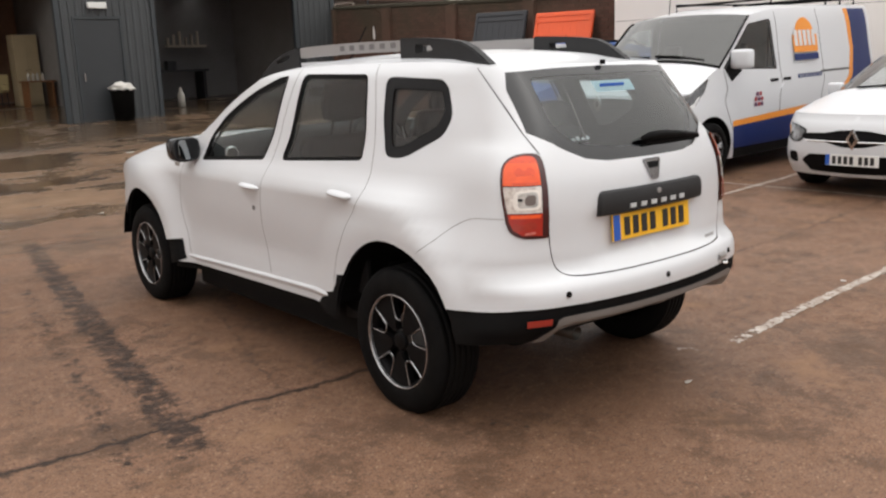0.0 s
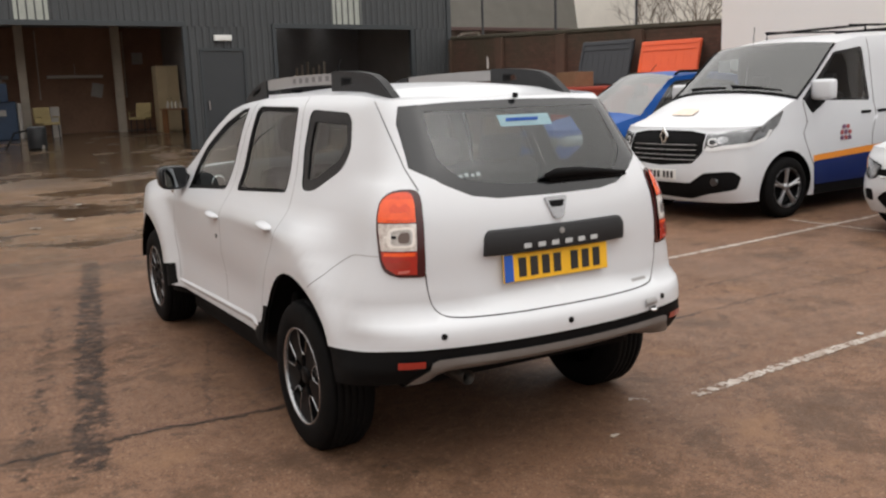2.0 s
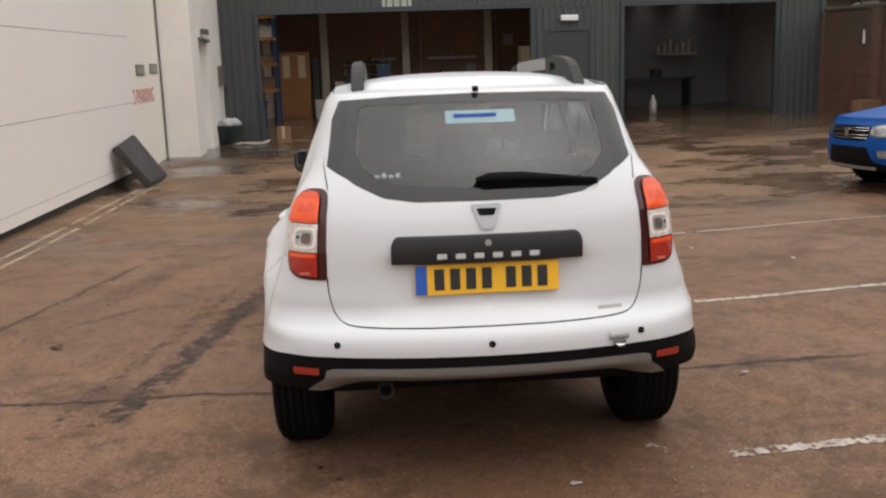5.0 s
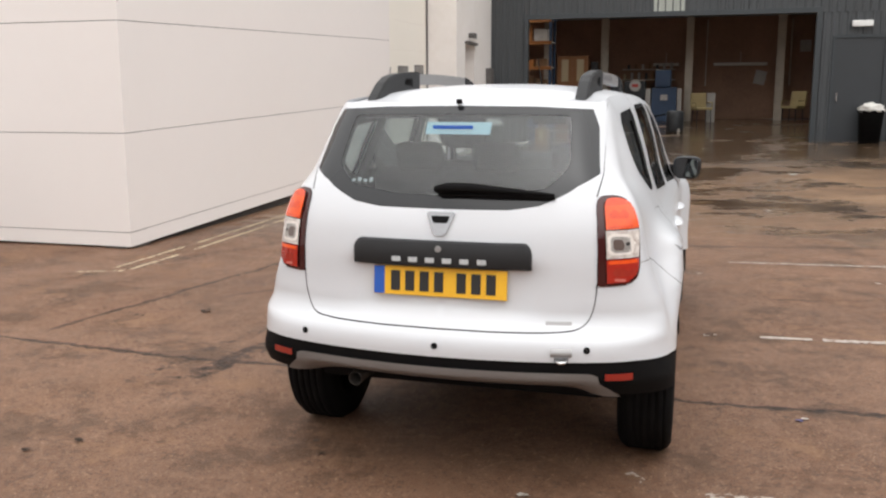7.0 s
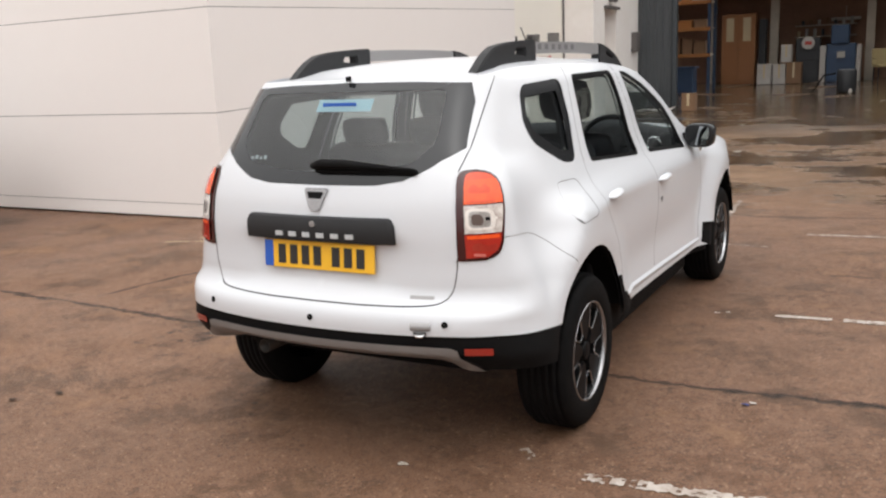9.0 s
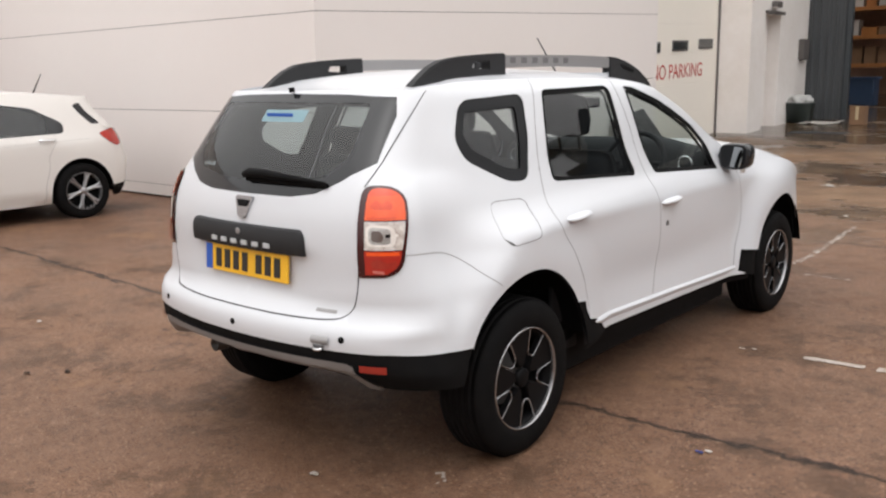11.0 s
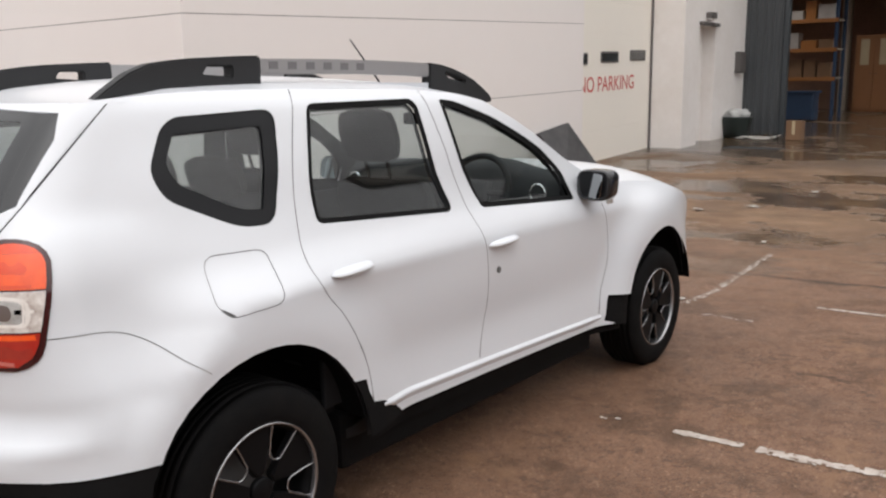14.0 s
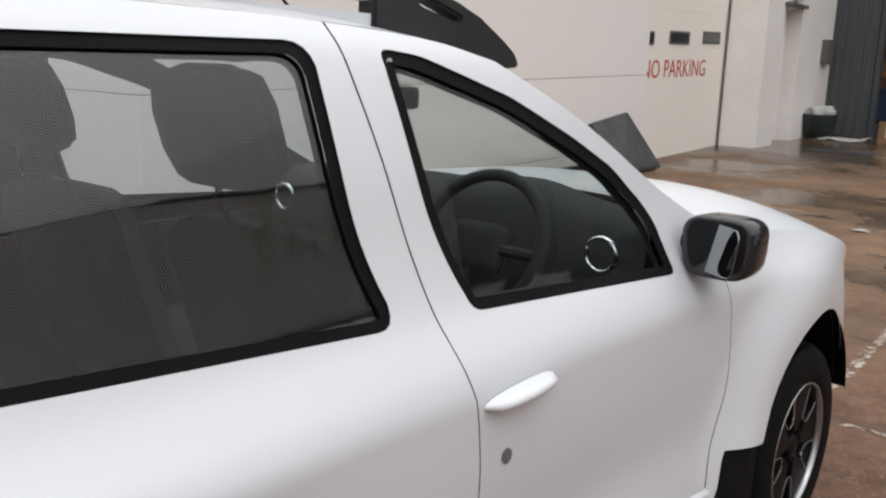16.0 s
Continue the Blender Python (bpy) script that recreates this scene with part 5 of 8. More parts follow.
ROOF_EDGE = [(0.46, 1.492), (0.62, 1.508), (0.85, 1.522), (1.2, 1.528), (1.75, 1.524), (2.1, 1.505), (2.29, 1.470)]
PILLAR = [(2.29, 1.470), (2.55, 1.352), (2.81, 1.205), (3.02, 1.105), (3.16, 1.05)]
BONNET_EDGE = [(3.16, 1.05), (3.46, 1.03), (3.785, 0.99), (4.085, 0.91), (4.265, 0.83), (4.335, 0.76)]
TOP_LINE = spline(ROOF_EDGE, 4) + spline(PILLAR, 4)[1:] + spline(BONNET_EDGE, 4)[1:]

SIDE_GLASS = {
    "front": rounded([(1.980, 1.484), (2.08, 1.474), (2.313, 1.404), (2.50, 1.322), (2.634, 1.254), (2.745, 1.168), (2.795, 1.112), (2.818, 1.002), (2.090, 1.043)], 0.03),
    "rear": rounded([(1.268, 1.479), (1.832, 1.488), (1.904, 1.049), (1.178, 1.090)], 0.04),
    "quarter": rounded([(0.705, 1.420), (0.755, 1.450), (1.132, 1.467), (1.085, 1.281), (1.016, 1.112), (0.880, 1.116), (0.655, 1.220), (0.628, 1.300)], 0.055),
}
SEAM_REAR = spline([(1.245, 1.54), (1.20, 1.44), (1.14, 1.276), (1.10, 1.10), (1.078, 0.967), (1.112, 0.885), (1.185, 0.801), (1.259, 0.674), (1.296, 0.57), (1.306, 0.452)])
SEAM_MID = spline([(1.892, 1.53), (1.908, 1.43), (1.934, 1.315), (1.964, 1.18), (1.998, 1.045), (2.022, 0.95), (2.038, 0.87), (2.05, 0.75), (2.044, 0.62), (1.985, 0.433)])
SEAM_FENDER = spline([(2.97, 1.13), (3.04, 0.955), (3.082, 0.78), (3.07, 0.66), (3.007, 0.517), (2.985, 0.407)])
SEAM_BUMPER = spline([(0.20, 0.915), (0.33, 0.912), (0.43, 0.899), (0.506, 0.86), (0.57, 0.80), (0.632, 0.752)])
FUEL_FLAP = rounded([(0.692, 0.922), (0.714, 1.056), (0.950, 1.048), (0.926, 0.896), (0.722, 0.887)], 0.045)


GATE_EDGE = [on_rear(x, z) for x, z in spline([(0.20, 0.665), (0.36, 0.667), (0.46, 0.671), (0.520, 0.681), (0.554, 0.712), (0.572, 0.774), (0.578, 0.845)], 4)]
LAMP_SIDE = [(1.159, 0.255), (1.154, 0.274), (1.143, 0.289), (1.127, 0.298), (1.105, 0.300), (1.06, 0.290), (1.01, 0.278), (0.955, 0.264), (0.90, 0.250), (0.876, 0.240), (0.860, 0.230), (0.846, 0.214), (0.837, 0.196)]
LAMP = [on_rear(0.562, 1.130), on_rear(0.565, 1.146), on_rear(0.574, 1.156), on_rear(0.588, 1.159)] + [SUV.wrap(y, z) for z, y in LAMP_SIDE] + [on_rear(0.600, 0.834), on_rear(0.585, 0.835), on_rear(0.578, 0.841), on_rear(0.578, 0.88), on_rear(0.576, 0.95), on_rear(0.571, 1.03), on_rear(0.564, 1.10)]


def between(poly, lo, hi):
    """The part of an outline between two heights."""
    for z, up in ((lo, 1), (hi, -1)):
        out = []
        for a, b in zip(poly, poly[1:] + poly[:1]):
            ka, kb = (a[1] - z) * up >= 0, (b[1] - z) * up >= 0
            if ka:
                out.append(a)
            if ka != kb:
                t = (z - a[1]) / (b[1] - a[1])
                out.append((a[0] + (b[0] - a[0]) * t, z))
        poly = out
    return poly


def oval(s, z, a, b, n=20):
    return [(s + a * math.cos(2 * math.pi * k / n), z + b * math.sin(2 * math.pi * k / n)) for k in range(n)]


def car_regions(right):
    """Panels in painting order: name, outline in (s, z), how far they sink, material."""
    reg = []

    def add(name, poly, sink, material, open_hole=False):
        reg.append((name, densify(poly, 0.03), sink, material, open_hole))

    top = [on_side(*p) for p in TOP_LINE]
    # white lower bumper from the tailgate seam down to the black edge
    add("bumper", [(-0.02, 0.56), on_rear(0, 0.665)] + GATE_EDGE + [on_side(0.10, 0.90)] + side_poly(SEAM_BUMPER) + [on_side(0.62, 0.5), on_side(0.0, 0.5)], 0, WHITE_PAINT)
    add("tailgate", [(-0.02, 0.665)] + GATE_EDGE + [on_rear(0.578, 1.0), on_rear(0.578, 1.235), on_rear(0.548, 1.496), (-0.02, 1.496)], 0, WHITE_PAINT)
    add("fender", [on_side(2.90, 1.2)] + side_poly(SEAM_FENDER) + [on_side(2.88, 0.1), on_side(4.7, 0.1), on_side(4.7, 1.2)], 0, WHITE_PAINT)
    add("front_door", side_poly(SEAM_MID) + side_poly(SEAM_FENDER)[::-1] + [on_side(2.80, 1.235), on_side(2.31, 1.46), on_side(2.1, 1.497)], 0, WHITE_PAINT)
    add("rear_door", side_poly(SEAM_REAR) + side_poly(SEAM_MID)[::-1], 0, WHITE_PAINT)
    # black lower cladding
    add("lower_bumper", [(-0.02, 0.564), on_rear(0.3, 0.565), on_rear(0.5, 0.566), (S1 + 0.1, 0.568), on_side(0.28, 0.560), on_side(0.46, 0.545), on_side(0.5, 0.1), (-0.02, 0.1)], 0.004, BLACK_PLASTIC)
    add("skid_plate", [(-0.02, 0.525), on_rear(0.48, 0.526), on_rear(0.57, 0.524), on_rear(0.594, 0.514), on_rear(0.602, 0.485), on_rear(0.64, 0.455), on_rear(0.67, 0.425), on_rear(0.67, 0.40), (-0.02, 0.40)], -0.006, SKID)
    add("sill_cladding", [on_side(1.15, 0.386), on_side(3.2, 0.350), on_side(3.2, 0.1), on_side(1.15, 0.1)], 0.05, BLACK_PLASTIC)
    add("mud_guard", [on_side(1.14, 0.57), on_side(1.276, 0.555), on_side(1.306, 0.468), on_side(1.36, 0.456), on_side(1.40, 0.44), on_side(1.47, 0.385), on_side(1.47, 0.372), on_side(1.30, 0.35), on_side(1.10, 0.35)], -0.002, BLACK_PLASTIC)
    add("splash_guard", [on_side(3.06, 0.500), on_side(3.24, 0.478), on_side(3.27, 0.31), on_side(3.13, 0.34), on_side(3.02, 0.378)], 0.014, BLACK_PLASTIC)
    add("front_lower", [on_side(3.985, 0.56), on_side(4.7, 0.56), on_side(4.7, 0.1), on_side(3.935, 0.1)], 0, BLACK_PLASTIC)
    # panel gaps
    w = 0.0030
    for seam in (SEAM_REAR, SEAM_MID, SEAM_FENDER, SEAM_BUMPER):
        reg.append(("panel_gap", ribbon(side_poly(seam), w), 0.010 if seam is not SEAM_BUMPER else 0.004, SEAM if seam is not SEAM_BUMPER else SOFT_SEAM, False))
    reg.append(("panel_gap", ribbon([(0.0, 0.665)] + GATE_EDGE, 0.0045), 0.008, SEAM, False))
    reg.append(("panel_gap", ribbon([on_rear(0.562, 1.155), on_rear(0.577, 1.235), on_rear(0.556, 1.492)], 0.0045), 0.008, SEAM, False))
    if right:
        reg.append(("panel_gap", FUEL_GAP, 0.008, SEAM, False))
        reg.append(("fuel_flap", inset(side_poly(FUEL_FLAP), 0.0022), 0.001, WHITE_PAINT, False))
        reg.append(("panel_gap", [on_side(0.702, 0.918), on_side(0.708, 0.904), on_side(0.724, 0.890), on_side(0.740, 0.889), on_side(0.728, 0.901)], 0.006, SEAM, False))
    # lamps
    add("lamp_frame", LAMP, -0.004, LAMP_RIM)
    # glass
    for name, poly in SIDE_GLASS.items():
        p = side_poly(poly)
        reg.append((name + "_window_frame", densify(p, 0.03), 0.004, FRIT_SIDE if name == "quarter" else BLACK_PLASTIC, False))
        reg.append((name + "_window", densify(inset(p, {"front": 0.021, "rear": 0.018, "quarter": 0.050}[name]), 0.03), 0.010, GLASS_REAR if name != "front" else GLASS_FRONT, False))
    outer = [(-0.02, 1.484), on_rear(0.30, 1.480), on_rear(0.515, 1.470), on_rear(0.545, 1.40), on_rear(0.566, 1.236), on_rear(0.47, 1.175), on_rear(0.36, 1.122), on_rear(0.25, 1.106), (-0.02, 1.104)]
    inner = rounded([(-0.02, 1.450), on_rear(0.44, 1.448), on_rear(0.458, 1.26), on_rear(0.385, 1.185), on_rear(0.2, 1.158), (-0.02, 1.152)], 0.035)
    add("rear_window_frame", outer, 0.001, BLACK_GLOSS)
    add("rear_window", inner, 0.002, GLASS_TAIL)
    return reg


FUEL_GAP = side_poly(FUEL_FLAP)
SKID = mat("dull_silver_skid", (0.215, 0.205, 0.20), 0.45, metal=0.2, vary=0.4, scale=6, second=(0.15, 0.14, 0.13))
LENS_RED = mat("red_lens", (0.42, 0.026, 0.014), 0.12, coat=0.3, vary=0.5, scale=30, second=(0.26, 0.012, 0.009))
LENS_PALE = mat("pale_lens", (0.80, 0.76, 0.72), 0.10, coat=0.5, vary=0.4, scale=40, second=(0.55, 0.46, 0.40))
LENS_ORANGE = mat("orange_red_lens", (0.88, 0.105, 0.016), 0.12, coat=0.3, vary=0.7, scale=28, second=(0.66, 0.065, 0.012))
LENS_PALE_RED = mat("pale_red_lens", (0.55, 0.16, 0.13), 0.12, coat=0.3)
LENS_SMOKE = mat("smoky_lens", (0.12, 0.09, 0.08), 0.12, coat=0.4)
LENS_DEEP = mat("deep_red_lens", (0.30, 0.022, 0.014), 0.12, coat=0.3, vary=0.5, scale=40, second=(0.42, 0.05, 0.025))
LENS_AMBER = mat("deep_orange_lens", (0.66, 0.055, 0.012), 0.12, coat=0.3, vary=0.5, scale=50, second=(0.80, 0.10, 0.02))
LENS_WHITE = mat("white_lens", (0.74, 0.70, 0.66), 0.12, coat=0.4, vary=0.9, scale=45, second=(0.34, 0.26, 0.22))
LAMP_RIM = mat("dark_red_lens", (0.045, 0.006, 0.006), 0.12, coat=0.3)
LENS_CLEAR = mat("clear_lens", (0.62, 0.60, 0.57), 0.08, metal=0.3, coat=1.0, vary=0.7, scale=28, second=(0.2, 0.18, 0.17))


def build_half(car, right):
    """One half of the SUV's skin with its lamps, windows, panel gaps and cladding."""
    top = side_poly(TOP_LINE)
    bottom = [on_side(4.335, 0.44), on_side(4.055, 0.44), on_side(3.995, 0.28), on_side(2.95, 0.30), on_side(1.4, 0.30), on_side(0.5, 0.40), (S2, 0.41), on_rear(0.62, 0.425), on_rear(0.5, 0.425), (0.0, 0.425)]
    outline = [(0.0, 1.496), (0.3, 1.496), on_rear(0.55, 1.496), (S1 + 0.12, 1.494)] + top + bottom
    regions = car_regions(right)
    mid = (min(p[0] for p in LAMP) + max(p[0] for p in LAMP)) / 2
    glow = [(p[0] + (0.012 if p[0] < mid else 0.0), p[1]) for p in inset(LAMP, 0.0125)]
    s_in, s_out = on_rear(0.598, 0.985)[0], SUV.wrap(0.246, 0.985)[0]
    d = s_out - s_in
    u = lambda k: s_in + k * d
    lens = [("lens", between(glow, 1.040, 1.3), -0.012, LENS_ORANGE, False),
            ("lens", between(glow, 0.936, 1.036), -0.010, LENS_WHITE, False),
            ("lens", between(glow, 0.7, 0.933), -0.011, LENS_RED, False),
            # upper chamber: deeper crown, two bulbs behind the lens
            ("lamp_glow", between(glow, 1.122, 1.3), -0.0125, LENS_AMBER, False),
            ("lamp_glow", ribbon([(u(0.12), 1.047), (u(0.92), 1.047)], 0.007), -0.0125, LENS_AMBER, False),
            ("lamp_bowl", rounded([(u(0.20), 1.078), (u(0.80), 1.074), (u(0.86), 1.090), (u(0.70), 1.108), (u(0.54), 1.092), (u(0.38), 1.108), (u(0.22), 1.096)], 0.009), -0.0128, LENS_AMBER, False),
            # middle chamber: bright rim round a smoky reflector, its glint painted as a pale cross
            ("lamp_bowl", rounded([(u(0.06), 0.948), (u(0.80), 0.948), (u(0.90), 0.972), (u(0.86), 1.020), (u(0.08), 1.027)], 0.022), -0.0105, LENS_PALE, False),
            ("lamp_bowl", rounded([(u(0.15), 0.957), (u(0.70), 0.957), (u(0.79), 0.978), (u(0.74), 1.011), (u(0.16), 1.017)], 0.018), -0.0110, LENS_CLEAR, False),
            ("lamp_bowl", rounded([(u(0.22), 0.966), (u(0.50), 0.964), (u(0.56), 0.985), (u(0.48), 1.004), (u(0.22), 1.006)], 0.012), -0.0115, LENS_SMOKE, False),
            ("lamp_bowl", rounded([(u(0.60), 0.981), (u(0.96), 0.984), (u(0.96), 0.992), (u(0.60), 0.993)], 0.003), -0.0118, LENS_PALE, False),
            ("lamp_bowl", rounded([(u(0.73), 0.958), (u(0.77), 0.958), (u(0.80), 1.012), (u(0.75), 1.012)], 0.003), -0.0118, LENS_PALE, False),
            # lower chamber
            ("lamp_glow", ribbon([(u(0.06), 0.923), (u(0.92), 0.923)], 0.013), -0.0115, LENS_ORANGE, False),
            ("lamp_bowl", rounded([(u(0.14), 0.872), (u(0.78), 0.868), (u(0.82), 0.900), (u(0.56), 0.890), (u(0.34), 0.904), (u(0.14), 0.896)], 0.010), -0.0115, LENS_DEEP, False),
            ("lamp_bowl", ribbon([(u(0.14), 0.860), (u(0.42), 0.856)], 0.010), -0.0118, LENS_PALE_RED, False)]
    at = next(i for i, r in enumerate(regions) if r[0] == "lamp_frame") + 1
    regions[at:at] = [(n, densify(p, 0.03), k, m_, o) for n, p, k, m_, o in lens]
    return skin(car, SUV, right, outline, regions, WHITE_PAINT, 0.04, True)


SHEETS = {}


def components(ts):
    """Triangles grouped into connected pieces, largest first."""
    root = {}

    def find(i):
        while root.setdefault(i, i) != i:
            root[i] = root[root[i]]
            i = root[i]
        return i

    for t in ts:
        for i in t[1:]:
            root[find(i)] = find(t[0])
    out = {}
    for t in ts:
        out.setdefault(find(t[0]), []).append(t)
    return sorted(out.values(), key=len, reverse=True)


def weld(twin, co, no, faces):
    """Join the second half of a panel to the first along the middle of the car."""
    ob, co0, no0, faces0 = twin
    at = {round(c[2], 5): i for i, c in enumerate(co0) if abs(c[0]) < 1e-4}
    co1, no1, idx = list(co0), [tuple(Vector((0 if abs(c[0]) < 1e-4 else q[0], q[1], q[2])).normalized()) for c, q in zip(co0, no0)], []
    for c, q in zip(co, no):
        k = at.get(round(c[2], 5)) if abs(c[0]) < 1e-4 else None
        if k is None:
            k = len(co1)
            co1.append(c); no1.append(q)
        idx.append(k)
    me = bpy.data.meshes.new(ob.name)
    me.from_pydata(co1, [], [f for f in faces0 + [tuple(idx[i] for i in f) for f in faces] if len(set(f)) == 3])
    me.update()
    me.materials.append(ob.data.materials[0])
    me.shade_smooth()
    me.normals_split_custom_set_from_vertices(no1)
    ob.data = me
    return ob


def skin(car, shell, right, outline, regions, paint, step=0.05, lined=True):
    """Triangulate half a body shell, cut along its panel outlines, into one part a panel."""
    from mathutils.geometry import delaunay_2d_cdt
    sgn = 1 if right else -1
    outline = densify(outline, 0.03)
    holes = [shell.arch(yc) for yc in shell.wheels]
    verts, edges = [], []

    def loop(poly, closed=True):
        base = len(verts)
        verts.extend(Vector(p) for p in poly)
        k = len(poly)
        edges.extend((base + i, base + (i + 1) % k) for i in range(k if closed else k - 1))

    loop(outline)
    for h in holes:
        loop(h)
    for _, poly, *_ in regions:
        loop([(max(p[0], 0.0), p[1]) for p in poly])
    s, s_end, z_end = step / 2, max(p[0] for p in outline), max(p[1] for p in outline)
    while s < s_end:
        z = 0.30
        while z < z_end:
            if inside((s, z), outline):
                verts.append(Vector((s, z)))
            z += step
        s += step
    vs, _, tris, *_ = delaunay_2d_cdt(verts, edges, [], 0, 1e-5)
    boxes = [(min(p[0] for p in r[1]), max(p[0] for p in r[1]), min(p[1] for p in r[1]), max(p[1] for p in r[1])) for r in regions]
    by = {}
    for t in tris:
        c = (sum(vs[i].x for i in t) / 3, sum(vs[i].y for i in t) / 3)
        if not inside(c, outline) or any(inside(c, h) for h in holes):
            continue
        key = (-1, "side_panel", 0.0, paint)
        for k, (r, b) in enumerate(zip(regions, boxes)):
            if b[0] <= c[0] <= b[1] and b[2] <= c[1] <= b[3] and inside(c, r[1]):
                key = (k, r[0], r[2], r[3])
        by.setdefault(key, []).append(t)
    cache = {}

    def place(i):
        if i not in cache:
            cache[i] = (shell.point(vs[i].x, vs[i].y), shell.normal(vs[i].x, vs[i].y))
        return cache[i]

    made = {}
    inner = bmesh.new()
    pieces = []
    for key, ts in by.items():
        groups = components(ts)
        big = [g for g in groups if sum(abs((vs[t[1]] - vs[t[0]]).cross(vs[t[2]] - vs[t[0]])) for t in g) > 4e-4 or g is groups[0]]
        pieces += [(key, g) for g in big]
    for (order, name, sink, material), ts in pieces:
        ids = sorted({i for t in ts for i in t})
        idx = {i: k for k, i in enumerate(ids)}
        co, no = [], []
        for i in ids:
            p, n = place(i)
            p = p - n * sink
            co.append((p.x * sgn, p.y, p.z)); no.append((n.x * sgn, n.y, n.z))
        faces = []
        for t in ts:
            a, b, c = (Vector(co[idx[i]]) for i in t)
            f = tuple(idx[i] for i in t)
            nn = (b - a).cross(c - a)
            if nn.dot(Vector(no[f[0]])) < 0:
                f = f[::-1]
            faces.append(f)
        me = bpy.data.meshes.new(name)
        me.from_pydata(co, [], faces)
        me.update()
        me.materials.append(material)
        me.shade_smooth()
        me.normals_split_custom_set_from_vertices(no)
        centre = any(abs(c[0]) < 1e-4 for c in co)
        spot = (car.name, name, min((round(c[2], 3) for c in co if abs(c[0]) < 1e-4), default=0))
        twin = SHEETS.pop(spot, None) if centre and not right else None
        if twin:
            ob = weld(twin, co, no, faces)
        else:
            ob = new(name, me)
            ob.parent = car
            if centre and right and spot not in SHEETS:
                SHEETS[spot] = (ob, co, no, faces)
        made.setdefault(name, []).append(ob)
        if "window" in name and "frame" not in name:
            ob.visible_shadow = False
        elif lined:
            # dark trim behind the sheet metal, seen through the glass
            iv = [inner.verts.new(Vector(c) - Vector(n) * (0.022 + sink)) for c, n in zip(co, no)]
            for f in faces:
                inner.faces.new([iv[k] for k in f[::-1]])
    if lined:
        part("inner_trim", inner, TRIM, car, "dark inner trim")
    else:
        inner.free()
    return made


def patch(rows, name, material, car, label="", thick=0.0):
    """A smooth sheet through rows of points."""
    bm = bmesh.new()
    vv = [[bm.verts.new(p) for p in r] for r in rows]
    for a, b in zip(vv, vv[1:]):
        for i in range(len(a) - 1):
            bm.faces.new((a[i], a[i + 1], b[i + 1], b[i]))
    bmesh.ops.recalc_face_normals(bm, faces=bm.faces)
    return part(name, bm, material, car, label, True)


def roof_z(x, y):
    a = SUV.half(y, min(1.53, curve(y, ROOF_EDGE)))
    crown = 0.048 * curve(y, [(0.36, 0.0), (0.6, 0.45), (1.1, 1.0), (1.8, 1.0), (2.3, 0.85)])
    return curve(y, ROOF_EDGE) + crown * (1 - min(1.0, abs(x) / a) ** 2.6)


def build_upper(car):
    rows = []
    n = 24
    for j in range(31):
        f = j / 30
        row = []
        for i in range(-n, n + 1):
            u = i / n
            # rear edge follows the tailgate top, front edge the windscreen header
            s = abs(u) * (S2 + 0.02)
            pr = SUV.point(s, 1.494)
            yf = 2.29 - 0.0 * u + 0.10 * (u * u - 1) * -1
            y = pr.y + (yf - pr.y) * f
            a = SUV.half(max(0.46, y), curve(y, ROOF_EDGE))
            x = (pr.x * (1 - min(1, f * 6)) + a * abs(u) * min(1, f * 6)) * (1 if u >= 0 else -1)
            z = 1.494 * (1 - min(1, f * 6)) + roof_z(x, y) * min(1, f * 6)
            row.append((x, y, z))
        rows.append(row)
    patch(rows, "roof", WHITE_PAINT, car)
    # spoiler lip over the rear glass
    # windscreen
    rows = []
    pil = spline(PILLAR, 5)
    for y, z in pil:
        a = SUV.half(y, z)
        row = []
        for i in range(-12, 13):
            u = i / 12
            f = (1.470 - z) / 0.42
            row.append((a * u, y + (0.10 + 0.14 * f) * (1 - u * u), z + (0.041 * (1 - f)) * (1 - abs(u) ** 2.6)))
        rows.append(row)
    ws = patch(rows, "windscreen", GLASS_FRONT, car)
    ws.visible_shadow = False
    rows = []
    bon = spline(BONNET_EDGE, 5)
    for y, z in bon:
        a = SUV.half(y, z)
        f = (y - 3.16) / 1.175
        rows.append([(a * u, y + 0.24 * (1 - 0.6 * f) * (1 - u * u), z + (0.03 + 0.05 * math.sin(math.pi * min(1, f * 1.0))) * (1 - abs(u) ** 3)) for u in (i / 12 for i in range(-12, 13))])
    patch(rows, "bonnet", WHITE_PAINT, car)
    # nose: bumper face with grille and headlamps
    rows = []
    for z in (0.42, 0.46, 0.52, 0.58, 0.66, 0.74):
        a = SUV.half(4.335, z)
        rows.append([(a * u, 4.335 + 0.12 * (1 - abs(u) ** 2.5) * (0.7 + 0.3 * math.sin((z - 0.28) / 0.46 * math.pi)), z) for u in (i / 12 for i in range(-12, 13))])
    patch(rows, "front_bumper", WHITE_PAINT, car)
    part("grille", box(-0.42, 4.405, 0.55, 0.42, 4.47, 0.70, 0.02), BLACK_PLASTIC, car, "black front grille")
    for sx in (-1, 1):
        part("headlamp", box(sx * 0.44, 4.255, 0.58, sx * 0.68, 4.415, 0.72, 0.03), LENS_CLEAR, car, "clear headlamp")
    # underbody made wide and low to deepen the shade beneath the car
    part("underbody", box(-0.73, 1.27, 0.19, 0.73, 3.10, 0.40, 0.02), BLACK_PLASTIC, car, "dark underbody")
    part("engine_tray", box(-0.56, 3.05, 0.22, 0.56, 4.23, 0.40, 0.02), BLACK_PLASTIC, car, "dark engine tray")
    part("boot_floor", box(-0.60, 0.34, 0.34, 0.60, 1.16, 0.46, 0.03), BLACK_PLASTIC, car, "dark boot floor")


